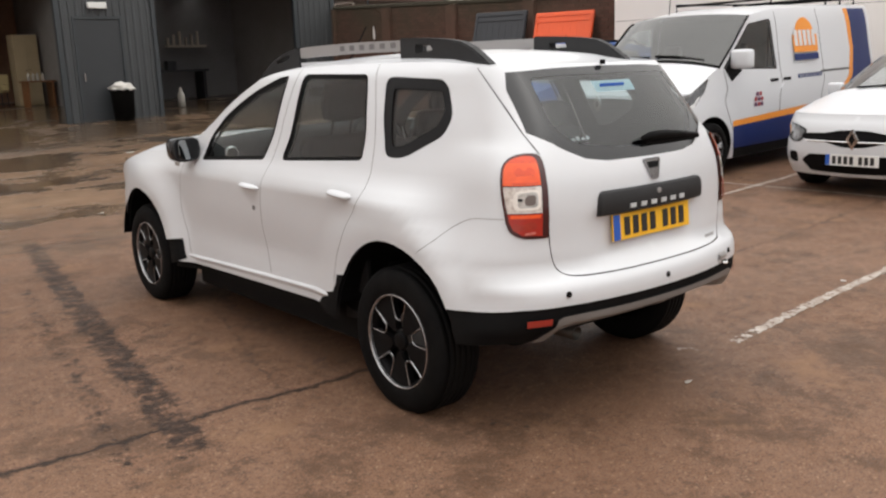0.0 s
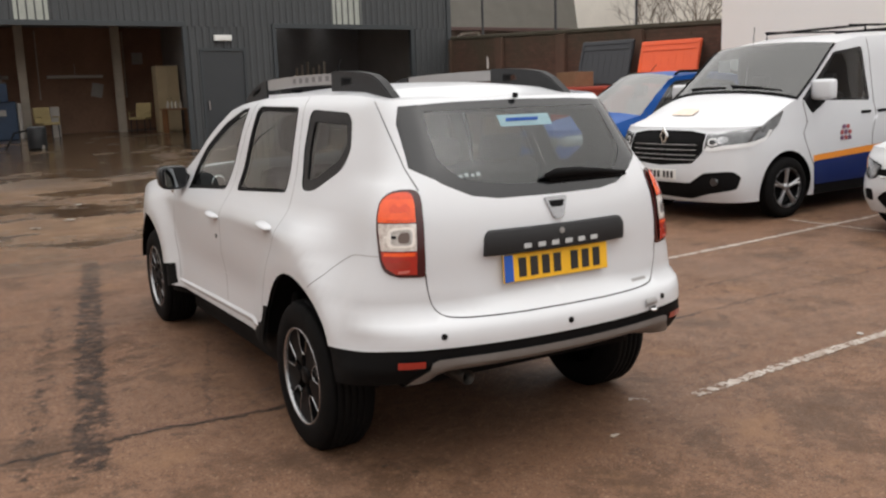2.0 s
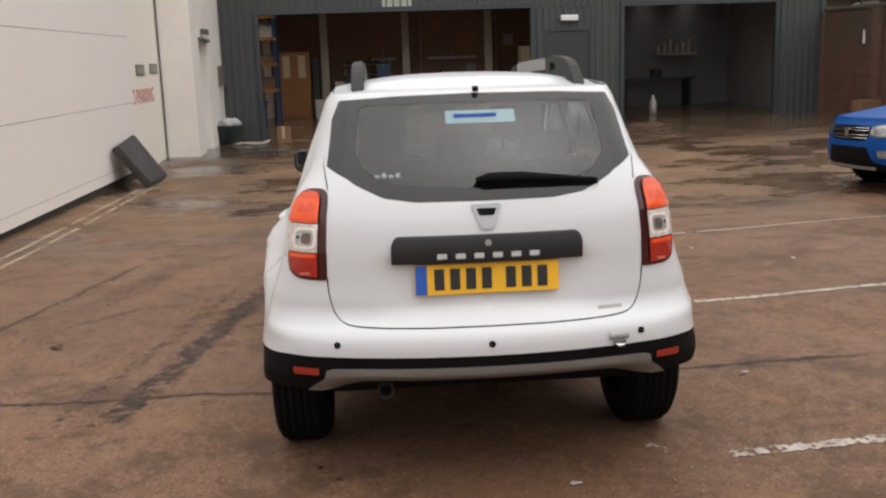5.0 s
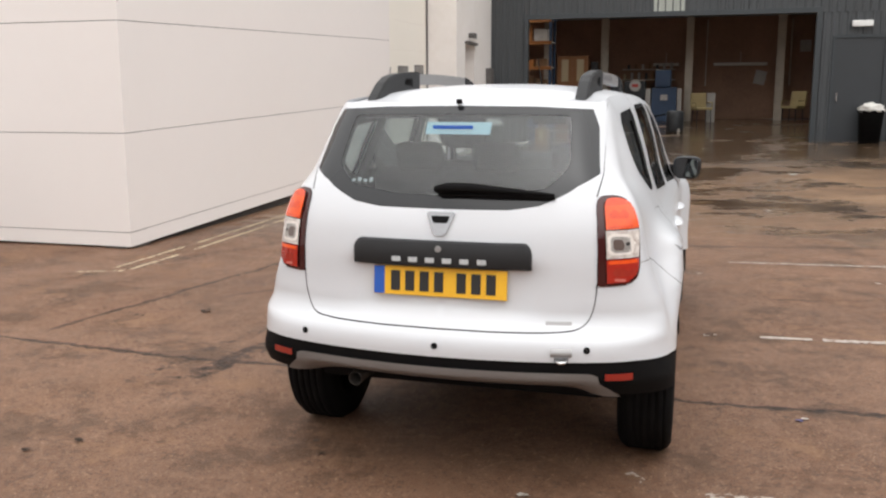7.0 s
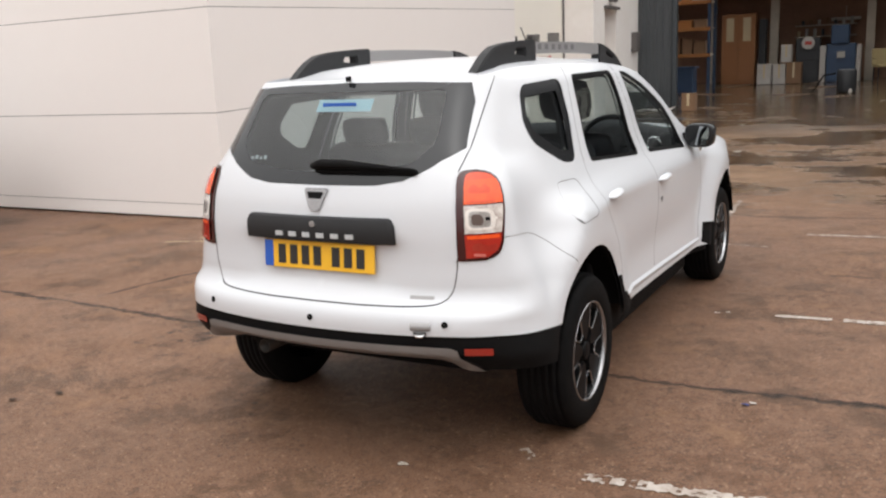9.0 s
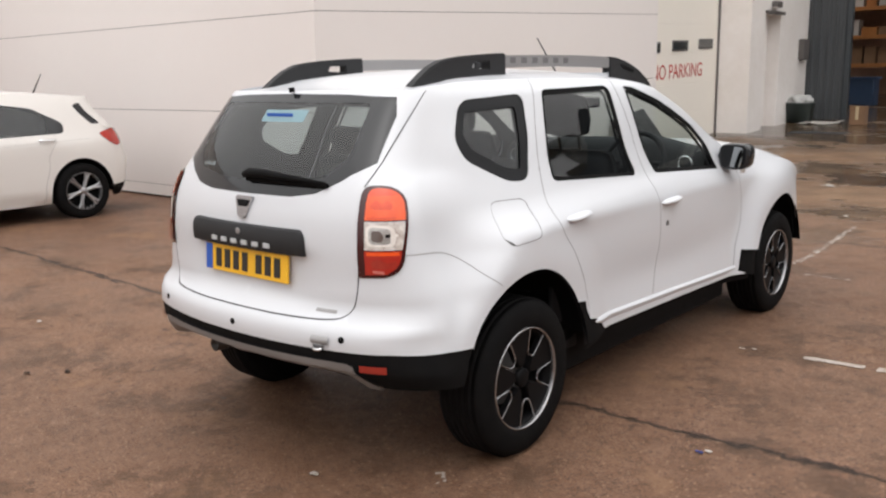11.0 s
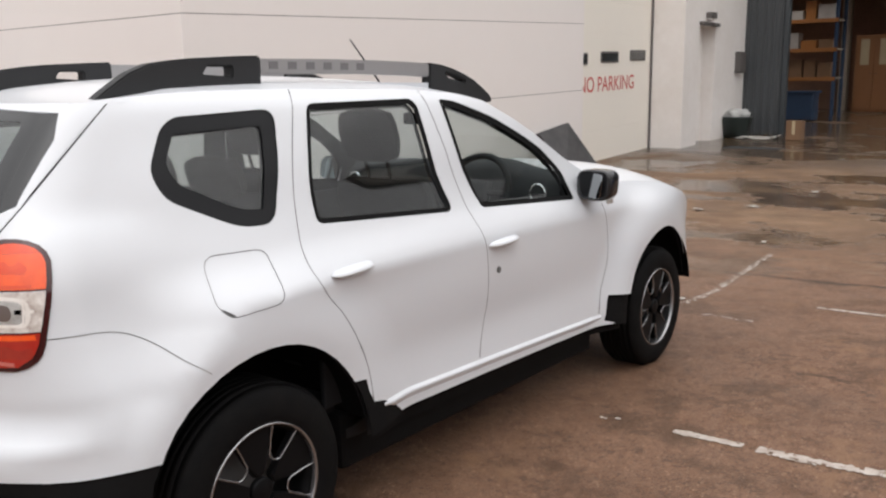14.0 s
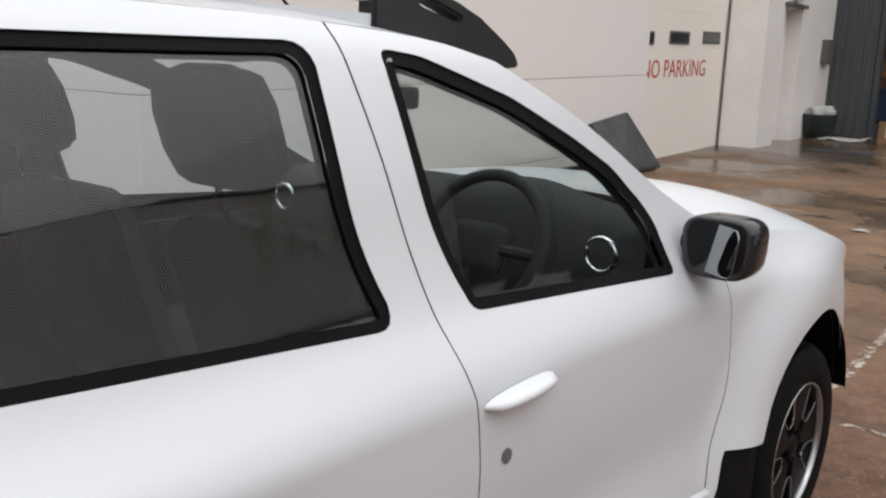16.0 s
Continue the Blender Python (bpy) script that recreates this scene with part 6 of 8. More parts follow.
def build_wells(car):
    for yc in SUV.wheels:
        for sx in (-1, 1):
            bm = bmesh.new()
            prof = [(0.437, 0.85), (0.452, 0.84), (0.452, 0.50), (0.05, 0.50)]
            rings = []
            for r, x in prof:
                rings.append([bm.verts.new((sx * (x + (0.0 if x > 0.6 else 0)), yc + r * math.cos(a), 0.335 + r * math.sin(a))) for a in (0.16 + (math.pi - 0.32) * i / 30 for i in range(31))])
            for a, b in zip(rings, rings[1:]):
                for j in range(30):
                    bm.faces.new((a[j], a[j + 1], b[j + 1], b[j]))
            part("wheel_well", bm, BLACK_PLASTIC, car, "black plastic wheel arch liner", True)


def wheel_mesh(car, x, y, spin, R=0.333, rr=0.213, w=0.105):
    """Tyre, dark five-spoke alloy with machined window edges."""
    sx = 1 if x > 0 else -1
    hub = new("wheel")
    hub.parent = car
    hub.location = (x, y, WHEEL_Z)
    hub.rotation_euler = (spin, 0, 0 if sx > 0 else math.pi)
    tyre = [(rr - 0.005, -w), (rr + 0.01, -w - 0.004), (0.29, -w - 0.006), (R - 0.016, -w + 0.008), (R - 0.004, -w + 0.03)]
    for k in range(5):
        c = -w + 0.045 + k * (2 * w - 0.09) / 4
        tyre += [(R, c - 0.014), (R, c + 0.014), (R - 0.008, c + 0.016), (R - 0.008, c + 0.020)]
    tyre += [(R - 0.004, w - 0.03), (R - 0.016, w - 0.008), (0.295, w + 0.006), (rr + 0.025, w + 0.008), (rr + 0.004, w + 0.003), (rr - 0.005, w - 0.005)]
    part("tyre", lathe(tyre, sides=64), RUBBER, hub, "worn black rubber tyre", True)
    part("rim", lathe([(rr, -w), (rr, w - 0.012), (rr - 0.017, w - 0.02), (rr - 0.025, w - 0.06), (rr - 0.03, -0.03), (0.05, -0.035), (0.02, -0.035)], sides=48), RIM_DARK, hub, "", True)
    part("rim_edge", lathe([(rr - 0.008, w - 0.014), (rr - 0.007, w - 0.002), (rr - 0.004, w + 0.004), (rr + 0.001, w + 0.004), (rr + 0.003, w - 0.014)], sides=64), RIM_CUT, hub, "bright machined rim edge", True)
    face = w - 0.014
    for k in range(5):
        a = 2 * math.pi * k / 5
        # broad dark spoke between two windows
        pts = [(0.05, -0.30), (0.10, -0.36), (rr - 0.008, -0.37), (rr - 0.006, -0.2), (rr - 0.005, 0.0), (rr - 0.006, 0.2), (rr - 0.008, 0.37), (0.10, 0.36), (0.05, 0.30)]
        ol = [(r * math.cos(t), r * math.sin(t)) for r, t in pts]
        m = Matrix.Rotation(a, 4, "X") @ Matrix(((0, 0, 1, face - 0.03), (1, 0, 0, 0), (0, 1, 0, 0), (0, 0, 0, 1)))
        part("spoke", prism(ol, 0.030, m=m, bevel=0.006), RIM_DARK, hub)
        # bright line round the window that follows this spoke
        c = a + math.pi / 5
        rim = [(rr - 0.004, -0.26), (0.16, -0.255), (0.112, -0.22), (0.100, -0.12), (0.098, 0.0), (0.100, 0.12), (0.112, 0.22), (0.16, 0.255), (rr - 0.004, 0.26)]
        path = [(face + 0.001, r * math.cos(c + t), r * math.sin(c + t)) for r, t in rim]
        part("window_edge", tube(path, 0.0032, sides=6), RIM_CUT, hub, "bright machined edge")
    part("hub_cap", lathe([(0.040, face - 0.02), (0.040, face - 0.002), (0.034, face + 0.002), (0.001, face + 0.003)], sides=24), RIM_DARK, hub, "", True)
    part("brake_disc", lathe([(0.13, -0.02), (0.13, 0.0), (0.001, 0.0)], sides=32), SEAM, hub)
    return hub

BAR_DARK = mat("dark_lettering", (0.02, 0.02, 0.02), 0.5)
PLATE_YELLOW = mat("yellow_plate", (0.86, 0.48, 0.03), 0.35, vary=0.15, scale=20, second=(0.7, 0.34, 0.015))
PLATE_WHITE = mat("white_plate", (0.75, 0.75, 0.73), 0.35)
PLATE_BLUE = mat("blue_band", (0.02, 0.10, 0.45), 0.4)
STICKER = mat("pale_blue_sticker", (0.45, 0.66, 0.75), 0.5)
STICKER_WHITE = mat("white_sticker", (0.5, 0.52, 0.53), 0.4)
EXHAUST = mat("sooty_steel", (0.06, 0.055, 0.05), 0.45, metal=0.8, vary=0.5, scale=20)
LETTER_GREY = mat("grey_lettering", (0.16, 0.155, 0.16), 0.5)
MIRROR = mat("mirror_glass", (0.30, 0.32, 0.33), 0.02, metal=1.0)
REFLECTOR = mat("red_reflector", (0.28, 0.02, 0.012), 0.15, coat=1.0)


def plate(parent, m, ground, band=True, label="number plate with unreadable dark bars", ink=None):
    """Number plate; its characters are plain bars."""
    p = part("number_plate", box(-0.26, -0.006, -0.0555, 0.26, 0.004, 0.0555, 0.003, m=m), ground, parent, label)
    if band:
        part("blue_band", box(-0.258, -0.008, -0.053, -0.216, -0.004, 0.053, m=m), PLATE_BLUE, p)
    x = -0.19
    for k in range(7):
        if k == 4:
            x += 0.03
        part("bar", box(x, -0.0085, -0.038, x + 0.036, -0.0045, 0.038, m=m), ink or BAR_DARK, p)
        x += 0.057
    return p


def on_skin(x, z, out=0.0):
    """A place on the SUV's tail, raised by out."""
    s, _ = SUV.end(abs(x), z)
    p, n = SUV.point(s, z), SUV.normal(s, z)
    p = p + n * out
    return Vector((p.x if x >= 0 else -p.x, p.y, p.z))


def rear_details(car):
    # handle strip across the tailgate, with plain bars for its lettering
    rows = []
    for z, o in ((0.889, -0.02), (0.891, 0.016), (0.898, 0.022), (0.94, 0.024), (0.982, 0.022), (0.989, 0.016), (0.991, -0.02)):
        across = [-1, -0.994, -0.98, -0.955, -0.92] + [i / 16 for i in range(-14, 15)] + [0.92, 0.955, 0.98, 0.994, 1]
        rows.append([Vector((u * 0.345, SUV.rear(u * 0.345, 0.99) - o - (0 if abs(u) < 0.999 else -0.02), z - max(0.0, z - 0.93) * curve(abs(u), [(0.92, 0.0), (0.955, 0.10), (0.98, 0.30), (0.994, 0.52), (1.0, 0.72)]))) for u in across])
    strip = patch(rows, "handle_strip", GREY_PLASTIC, car, "black tailgate handle strip")
    for k in range(6):
        x = -0.165 + 0.066 * k
        y = SUV.rear(x, 0.99) - 0.0245
        part("bar", box(x - 0.017, y - 0.003, 0.909, x + 0.017, y + 0.003, 0.927), STICKER_WHITE, strip, "silver bar of the model lettering")
    part("lock_button", lathe([(0.012, 0.0), (0.012, 0.004), (0.001, 0.005)], axis="z", sides=16, m=Matrix.Translation((0, SUV.rear(0, 0.99) - 0.0235, 0.962)) @ Matrix.Rotation(math.pi / 2, 4, "X")), SILVER, strip)
    m = Matrix.Translation((-0.004, SUV.rear(0, 0.83) - 0.012, 0.830)) @ Matrix.Rotation(radians(-4), 4, "X")
    plate(car, m, PLATE_YELLOW)
    # shield badge
    y = SUV.rear(0, 1.05)
    badge = prism(rounded([(-0.056, 0.045), (0.056, 0.045), (0.022, -0.045), (-0.022, -0.045)], 0.012), 0.012, m=Matrix.Translation((0, y + 0.004, 1.05)) @ Matrix.Rotation(radians(90), 4, "X") @ Matrix.Rotation(radians(-14), 4, "X"), bevel=0.003)
    b = part("badge", badge, BADGE_METAL, car, "plain chrome shield badge")
    part("badge_field", prism(rounded([(-0.036, 0.030), (0.036, 0.030), (0.026, 0.004), (-0.026, 0.004)], 0.006), 0.003, m=Matrix.Translation((0, y - 0.009, 1.052)) @ Matrix.Rotation(radians(90), 4, "X") @ Matrix.Rotation(radians(-14), 4, "X")), RIM_DARK, b)
    # wiper
    w = part("wiper", tube([on_skin(-0.03, 1.166, 0.020), on_skin(0.02, 1.170, 0.036), on_skin(0.12, 1.170, 0.036), on_skin(0.24, 1.164, 0.030), on_skin(0.41, 1.155, 0.018)], [0.012, 0.019, 0.018, 0.013, 0.006], sides=8), BLACK_PLASTIC, car, "black rear wiper", True)
    part("wiper_blade", tube([on_skin(-0.01, 1.154, 0.012), on_skin(0.2, 1.154, 0.014), on_skin(0.415, 1.150, 0.010)], 0.010, sides=6), RUBBER, w)
    part("washer_nozzle", tube([(0, 0.375, 1.49), (0, 0.372, 1.508)], 0.012, sides=10), BLACK_PLASTIC, car)
    for x, z in ((-0.55, 0.612), (0.0, 0.606), (0.555, 0.612)):
        n = SUV.normal(*SUV.end(abs(x), z))
        n = Vector((n.x if x >= 0 else -n.x, n.y, n.z))
        m = Matrix.Translation(on_skin(x, z, 0.0)) @ n.to_track_quat("Z", "Y").to_matrix().to_4x4()
        part("parking_sensor", lathe([(0.0125, -0.003), (0.0125, 0.002), (0.009, 0.003), (0.001, 0.003)], axis="z", sides=16, m=m), BLACK_PLASTIC, car)
    for sx in (-1, 1):
        rows = [[on_skin(sx * x, z, 0.006) for x in (0.620, 0.645, 0.670, 0.695, 0.715)] for z in (0.498, 0.511, 0.524)]
        patch(rows, "reflector", REFLECTOR, car, "red rear reflector")
    rows = [[on_skin(x, z, o) for x in (0.428, 0.45, 0.48, 0.502)] for z, o in ((0.588, 0.004), (0.596, 0.010), (0.606, 0.010), (0.618, 0.001))]
    patch(rows, "towing_eye_cover", SILVER, car, "open towing eye cover")
    rows = [[on_skin(x, z, 0.012) for x in (0.440, 0.455, 0.475, 0.490)] for z in (0.574, 0.580, 0.588)]
    patch(rows, "towing_recess", SEAM, car, "dark towing eye recess")
    part("towing_eye", tube([on_skin(0.447, 0.578, 0.012), on_skin(0.456, 0.574, 0.026), on_skin(0.474, 0.574, 0.026), on_skin(0.484, 0.578, 0.012)], 0.006, sides=8), CHROME, car, "bright towing eye", True)
    rows = [[on_skin(x, z, 0.003) for x in (0.40, 0.43, 0.46, 0.493)] for z in (0.690, 0.703)]
    patch(rows, "trim_mark", SILVER, car, "small silver trim mark as a bar")
    part("exhaust_pipe", lathe([(0.020, 0.30), (0.030, 0.30), (0.030, 0.0), (0.026, 0.0), (0.024, 0.25)], sides=20, axis="z", m=Matrix.Translation((-0.385, 0.185, 0.392)) @ Matrix.Rotation(radians(-90), 4, "X")), EXHAUST, car, "dull steel exhaust pipe", True)
    # added under the cabin; its black also stands in for shade below the sill
    part("floor_pan", box(-0.70, 1.30, 0.215, 0.70, 3.02, 0.30, 0.02), BLACK_PLASTIC, car, "dark floor pan")
    part("silencer", box(-0.40, 0.42, 0.335, 0.30, 0.64, 0.44, 0.05), BLACK_PLASTIC, car, "sooty exhaust silencer", True)
    part("rear_axle", tube([(-0.7, 0.82, 0.33), (0.7, 0.82, 0.33)], 0.05, sides=10), BLACK_PLASTIC, car)
    # stickers inside the glass
    rows = [[on_skin(x, z, -0.006) for x in (-0.12, -0.05, 0.05, 0.14)] for z in (1.378, 1.424)]
    st = patch(rows, "window_sticker", STICKER, car, "pale blue sticker inside the rear window")
    part("bar", box(-0.09, on_skin(0, 1.40, -0.0).y - 0.001, 1.395, 0.07, on_skin(0, 1.40, -0.0).y + 0.001, 1.408), PLATE_BLUE, st)
    for k, x in enumerate((-0.39, -0.365, -0.34, -0.315)):
        rows = [[on_skin(x + d, z, -0.004) for d in (0.0, 0.016)] for z in (1.195, 1.205 + 0.006 * (k % 2))]
        patch(rows, "small_sticker", STICKER_WHITE, car)


def side_details(car, sx):
    r = lambda y, z, o=0.0: Vector((sx * (SUV.half(y, z) + o), y, z))
    for y0, y1, z in ((1.148, 1.352, 0.941), (2.050, 2.256, 0.904)):
        n = 10
        rows = []
        for k in range(7):
            a = math.pi * k / 6
            row = []
            for i in range(n + 1):
                t = i / n
                bow = math.sin(math.pi * t) ** 0.3
                zz = z + 0.002 + 0.0145 * math.cos(a) * (0.30 + 0.70 * bow) - 0.010 * (1 - t)
                row.append(r(y0 + (y1 - y0) * t, zz, 0.001 + 0.036 * math.sin(a) ** 0.7 * bow))
            rows.append(row)
        patch(rows, "door_handle", WHITE_PAINT, car)
    m = Matrix.Translation(r(2.122, 0.787, 0.0)) @ Matrix.Rotation(sx * math.pi / 2, 4, "Y")
    part("door_lock", lathe([(0.014, -0.004), (0.014, 0.003), (0.001, 0.004)], axis="z", sides=16, m=m), SEAM, car, "dark door lock")
    # sill that stands out under the doors, with a rounded ledge
    rows = []
    for i in range(37):
        y = 1.36 + 1.64 * i / 36
        top, low = 0.4515 - 0.026 * (y - 1.29), 0.378 - 0.0206 * (y - 1.15) + 0.45 * max(0.0, 1.46 - y)
        ledge = 0.013 * max(0.0, min(1.0, (3.02 - y) / 0.10, 0.2 + (y - 1.36) / 0.06))
        rows.append([r(y, top + 0.008, -0.004), r(y, top + 0.001, 0.0015), r(y, top, 0.002), r(y, top - 0.003, ledge - 0.003), r(y, top - 0.006, ledge), r(y, top - 0.011, ledge + 0.001), r(y, top - 0.013, ledge + 0.0005),
                     r(y, low + 0.006, ledge - 0.034), r(y, low + 0.004, ledge - 0.036), r(y, low, ledge - 0.041), r(y, low - 0.004, -0.05)])
    patch(rows, "sill", WHITE_PAINT, car, "white sill under the doors")
    # indicator on the wing
    part("side_indicator", box(-0.004, 3.09, 0.95, 0.004, 3.155, 0.975, 0.003, m=Matrix.Translation((sx * SUV.half(3.12, 0.96), 0, 0))), LENS_CLEAR, car)
    # mirror
    c = Vector((sx * 0.855, 2.90, 1.068))
    bm = bmesh.new()
    bmesh.ops.create_uvsphere(bm, u_segments=20, v_segments=12, radius=1.0)
    for v in bm.verts:
        q = [math.copysign(abs(a) ** 0.55, a) for a in v.co]
        v.co = Vector((q[0] * 0.088 * (1 + 0.06 * q[2]), max(q[1], -0.55) * 0.085, q[2] * 0.074)) + c
    mir = part("mirror_housing", bm, BLACK_GLOSS, car, "black door mirror", True)
    g = prism(rounded([(-0.074, -0.055), (0.070, -0.060), (0.074, 0.056), (-0.066, 0.060)], 0.03), 0.004, m=Matrix.Translation((c.x, c.y - 0.0475, c.z)) @ Matrix.Rotation(radians(90), 4, "X") @ Matrix.Rotation(radians(-sx * 28), 4, "Y") @ Matrix.Rotation(radians(-6), 4, "X"))
    part("mirror_glass", g, MIRROR, mir, "mirror glass")
    part("mirror_arm", tube([(sx * 0.73, 2.93, 1.04), (sx * 0.80, 2.92, 1.045)], [0.045, 0.035], sides=12), BLACK_PLASTIC, mir, "", True)
    # roof rail: rear foot with a slot, silver bar with plain lettering bars, front foot with a slot
    x0 = sx * 0.447
    mm = Matrix(((0, 0, sx * 1.0, x0 - sx * 0.025), (1, 0, 0, 0), (0, 1, 0, 0), (0, 0, 0, 1)))
    zr = lambda y: roof_z(0.445, y) - 0.014
    rail = new("roof_rail"); rail.parent = car
    tagged(rail, "black and silver roof rail")

    def slotted(name, outline, hole):
        """A rail foot: a prism with an opening through it."""
        from mathutils.geometry import delaunay_2d_cdt
        rim, gap = densify(outline, 0.03), densify(rounded(hole, 0.008, 3), 0.012)
        pts = [Vector(p) for p in rim + gap]
        es = [(i, (i + 1) % len(rim)) for i in range(len(rim))] + [(len(rim) + i, len(rim) + (i + 1) % len(gap)) for i in range(len(gap))]
        vs, _, tris, *_ = delaunay_2d_cdt(pts, es, [], 0, 1e-6)
        bm = bmesh.new()
        vv = [bm.verts.new((p.x, p.y, 0)) for p in vs]
        for t in tris:
            c = (sum(vs[i].x for i in t) / 3, sum(vs[i].y for i in t) / 3)
            if inside(c, rim) and not inside(c, gap):
                bm.faces.new([vv[i] for i in t])
        out = bmesh.ops.extrude_face_region(bm, geom=list(bm.faces))
        top = [v for v in out["geom"] if isinstance(v, bmesh.types.BMVert)]
        bmesh.ops.translate(bm, verts=top, vec=(0, 0, 0.05))
        bmesh.ops.dissolve_limit(bm, angle_limit=0.02, verts=bm.verts, edges=bm.edges)
        bmesh.ops.recalc_face_normals(bm, faces=bm.faces)
        sharp = [e for e in bm.edges if e.calc_face_angle(0) > 1.0]
        bmesh.ops.bevel(bm, geom=sharp, offset=0.006, segments=2, affect="EDGES")
        bmesh.ops.transform(bm, matrix=mm, verts=bm.verts)
        bmesh.ops.recalc_face_normals(bm, faces=bm.faces)
        part(name, bm, GREY_PLASTIC, rail, "black plastic rail foot")

    slotted("rear_foot", [(0.585, zr(0.60)), (0.625, 1.530), (0.665, 1.556), (0.705, 1.580), (0.775, 1.607), (0.86, 1.619), (0.946, 1.627), (1.10, 1.636), (1.205, 1.640), (1.207, zr(1.2)), (0.9, zr(0.9))], [(0.968, 1.576), (0.985, 1.601), (1.082, 1.601), (1.082, 1.570)])
    part("rail_bar", prism([(1.203, 1.577), (1.203, 1.630), (1.5, 1.634), (1.8, 1.634), (2.0, 1.631), (2.15, 1.626), (2.15, 1.570), (2.0, 1.576), (1.7, 1.581), (1.5, 1.581)], 0.034, m=Matrix.Translation((sx * 0.008, 0, 0)) @ mm, bevel=0.006), SILVER, rail, "silver rail bar")
    part("rail_foot_strip", prism([(1.203, zr(1.2)), (1.203, 1.552), (2.14, 1.548), (2.14, zr(2.14)), (1.7, zr(1.7))], 0.030, m=Matrix.Translation((sx * 0.010, 0, 0)) @ mm), WHITE_PAINT, rail, "white roof rib under the bar")
    for k in range(6):
        y = 1.247 + 0.0872 * k
        part("bar", prism([(y, 1.596), (y, 1.622), (y + 0.040, 1.622), (y + 0.040, 1.596)], 0.002, m=Matrix.Translation((sx * 0.0415, 0, 0)) @ mm), LETTER_GREY, rail, "dark bar of the rail lettering")
    slotted("front_foot", [(2.12, zr(2.12)), (2.122, 1.630), (2.20, 1.624), (2.296, 1.606), (2.37, 1.585), (2.44, 1.561), (2.51, 1.525), (2.565, 1.492), (2.585, 1.462), (2.47, 1.45), (2.34, zr(2.28) - 0.02)], [(2.225, 1.592), (2.29, 1.580), (2.372, 1.556), (2.36, 1.548), (2.255, 1.570)])


def interior(car):
    part("cabin_floor", box(-0.68, 0.35, 0.40, 0.68, 3.1, 0.46), TRIM, car)
    for sx in (-1, 1):
        part("door_card", box(sx * 0.715 - 0.012, 1.2, 0.44, sx * 0.715 + 0.012, 2.9, 0.97, 0.008), TRIM, car, "dark inner door lining")
    part("bulkhead", box(-0.74, 3.02, 0.42, 0.74, 3.10, 0.98), TRIM, car)
    for x in (-0.37, 0.37):
        seat = new("front_seat"); seat.parent = car
        part("cushion", box(x - 0.25, 2.02, 0.50, x + 0.25, 2.50, 0.74, 0.06), SEAT, seat, "", True)
        m = Matrix.Translation((x, 2.07, 0.655)) @ Matrix.Rotation(radians(17), 4, "X")
        part("backrest", box(-0.24, -0.08, 0, 0.24, 0.06, 0.53, 0.075, m=m), SEAT, seat, "", True)
        part("headrest", box(-0.14, -0.075, 0.61, 0.14, 0.045, 0.83, 0.075, m=m), SEAT, seat, "", True)
        for d in (-0.06, 0.06):
            part("headrest_post", tube([m @ Vector((d, -0.01, 0.49)), m @ Vector((d, -0.01, 0.66))], 0.008, sides=6), TRIM, seat)
    bench = new("rear_bench"); bench.parent = car
    part("cushion", box(-0.62, 1.22, 0.55, 0.62, 1.66, 0.76, 0.05), SEAT, bench, "", True)
    m = Matrix.Translation((0, 1.25, 0.70)) @ Matrix.Rotation(radians(18), 4, "X")
    part("backrest", box(-0.62, -0.08, 0, 0.62, 0.06, 0.50, 0.05, m=m), SEAT, bench, "", True)
    for x in (-0.38, 0.0, 0.38):
        part("headrest", box(x - 0.12, -0.06, 0.50, x + 0.12, 0.03, 0.64, 0.045, m=m), SEAT, bench, "", True)
    part("parcel_shelf", box(-0.60, 0.42, 1.00, 0.60, 0.92, 1.02), TRIM, car)
    bm = bmesh.new()
    rows = []
    for y, z in ((2.80, 0.62), (2.76, 0.90), (2.79, 1.06), (2.87, 1.112), (3.0, 1.085), (3.06, 0.98)):
        rows.append([(u * 0.70, y + 0.03 * u * u, z + (0.045 * (1 - u * u) if y > 2.78 and z > 1.0 else 0) + (0.03 * math.exp(-((u - 0.5) / 0.22) ** 2) if y < 2.9 and z > 1.0 else 0)) for u in (i / 14 for i in range(-14, 15))])
    patch(rows, "dashboard", TRIM, car, "dark dashboard")
    c = Vector((0.37, 2.58, 1.035))
    m = Matrix.Translation(c) @ Matrix.Rotation(radians(64), 4, "X")
    ring = [m @ Vector((0.185 * math.cos(a), 0.185 * math.sin(a), 0)) for a in (2 * math.pi * k / 32 for k in range(32))]
    sw = part("steering_wheel", tube(ring, 0.016, sides=10, closed=True), TRIM, car, "dark steering wheel", True)
    part("wheel_boss", box(-0.085, -0.065, -0.03, 0.085, 0.065, 0.02, 0.03, m=m), TRIM, sw, "", True)
    for a in (0.0, math.pi, -math.pi / 2):
        part("wheel_spoke", tube([m @ Vector((0.05 * math.cos(a), 0.05 * math.sin(a), 0)), m @ Vector((0.18 * math.cos(a), 0.18 * math.sin(a), 0))], 0.015, sides=8), TRIM, sw)
    for x in (0.60, -0.60):
        ring = [(x + 0.042 * math.cos(a), 2.776, 1.022 + 0.042 * math.sin(a)) for a in (2 * math.pi * k / 24 for k in range(24))]
        part("air_vent", tube(ring, 0.007, sides=8, closed=True), CHROME, car, "round vent with chrome ring", True)
    part("rear_view_mirror", box(-0.11, 2.62, 1.345, 0.11, 2.65, 1.405, 0.015), BLACK_PLASTIC, car)


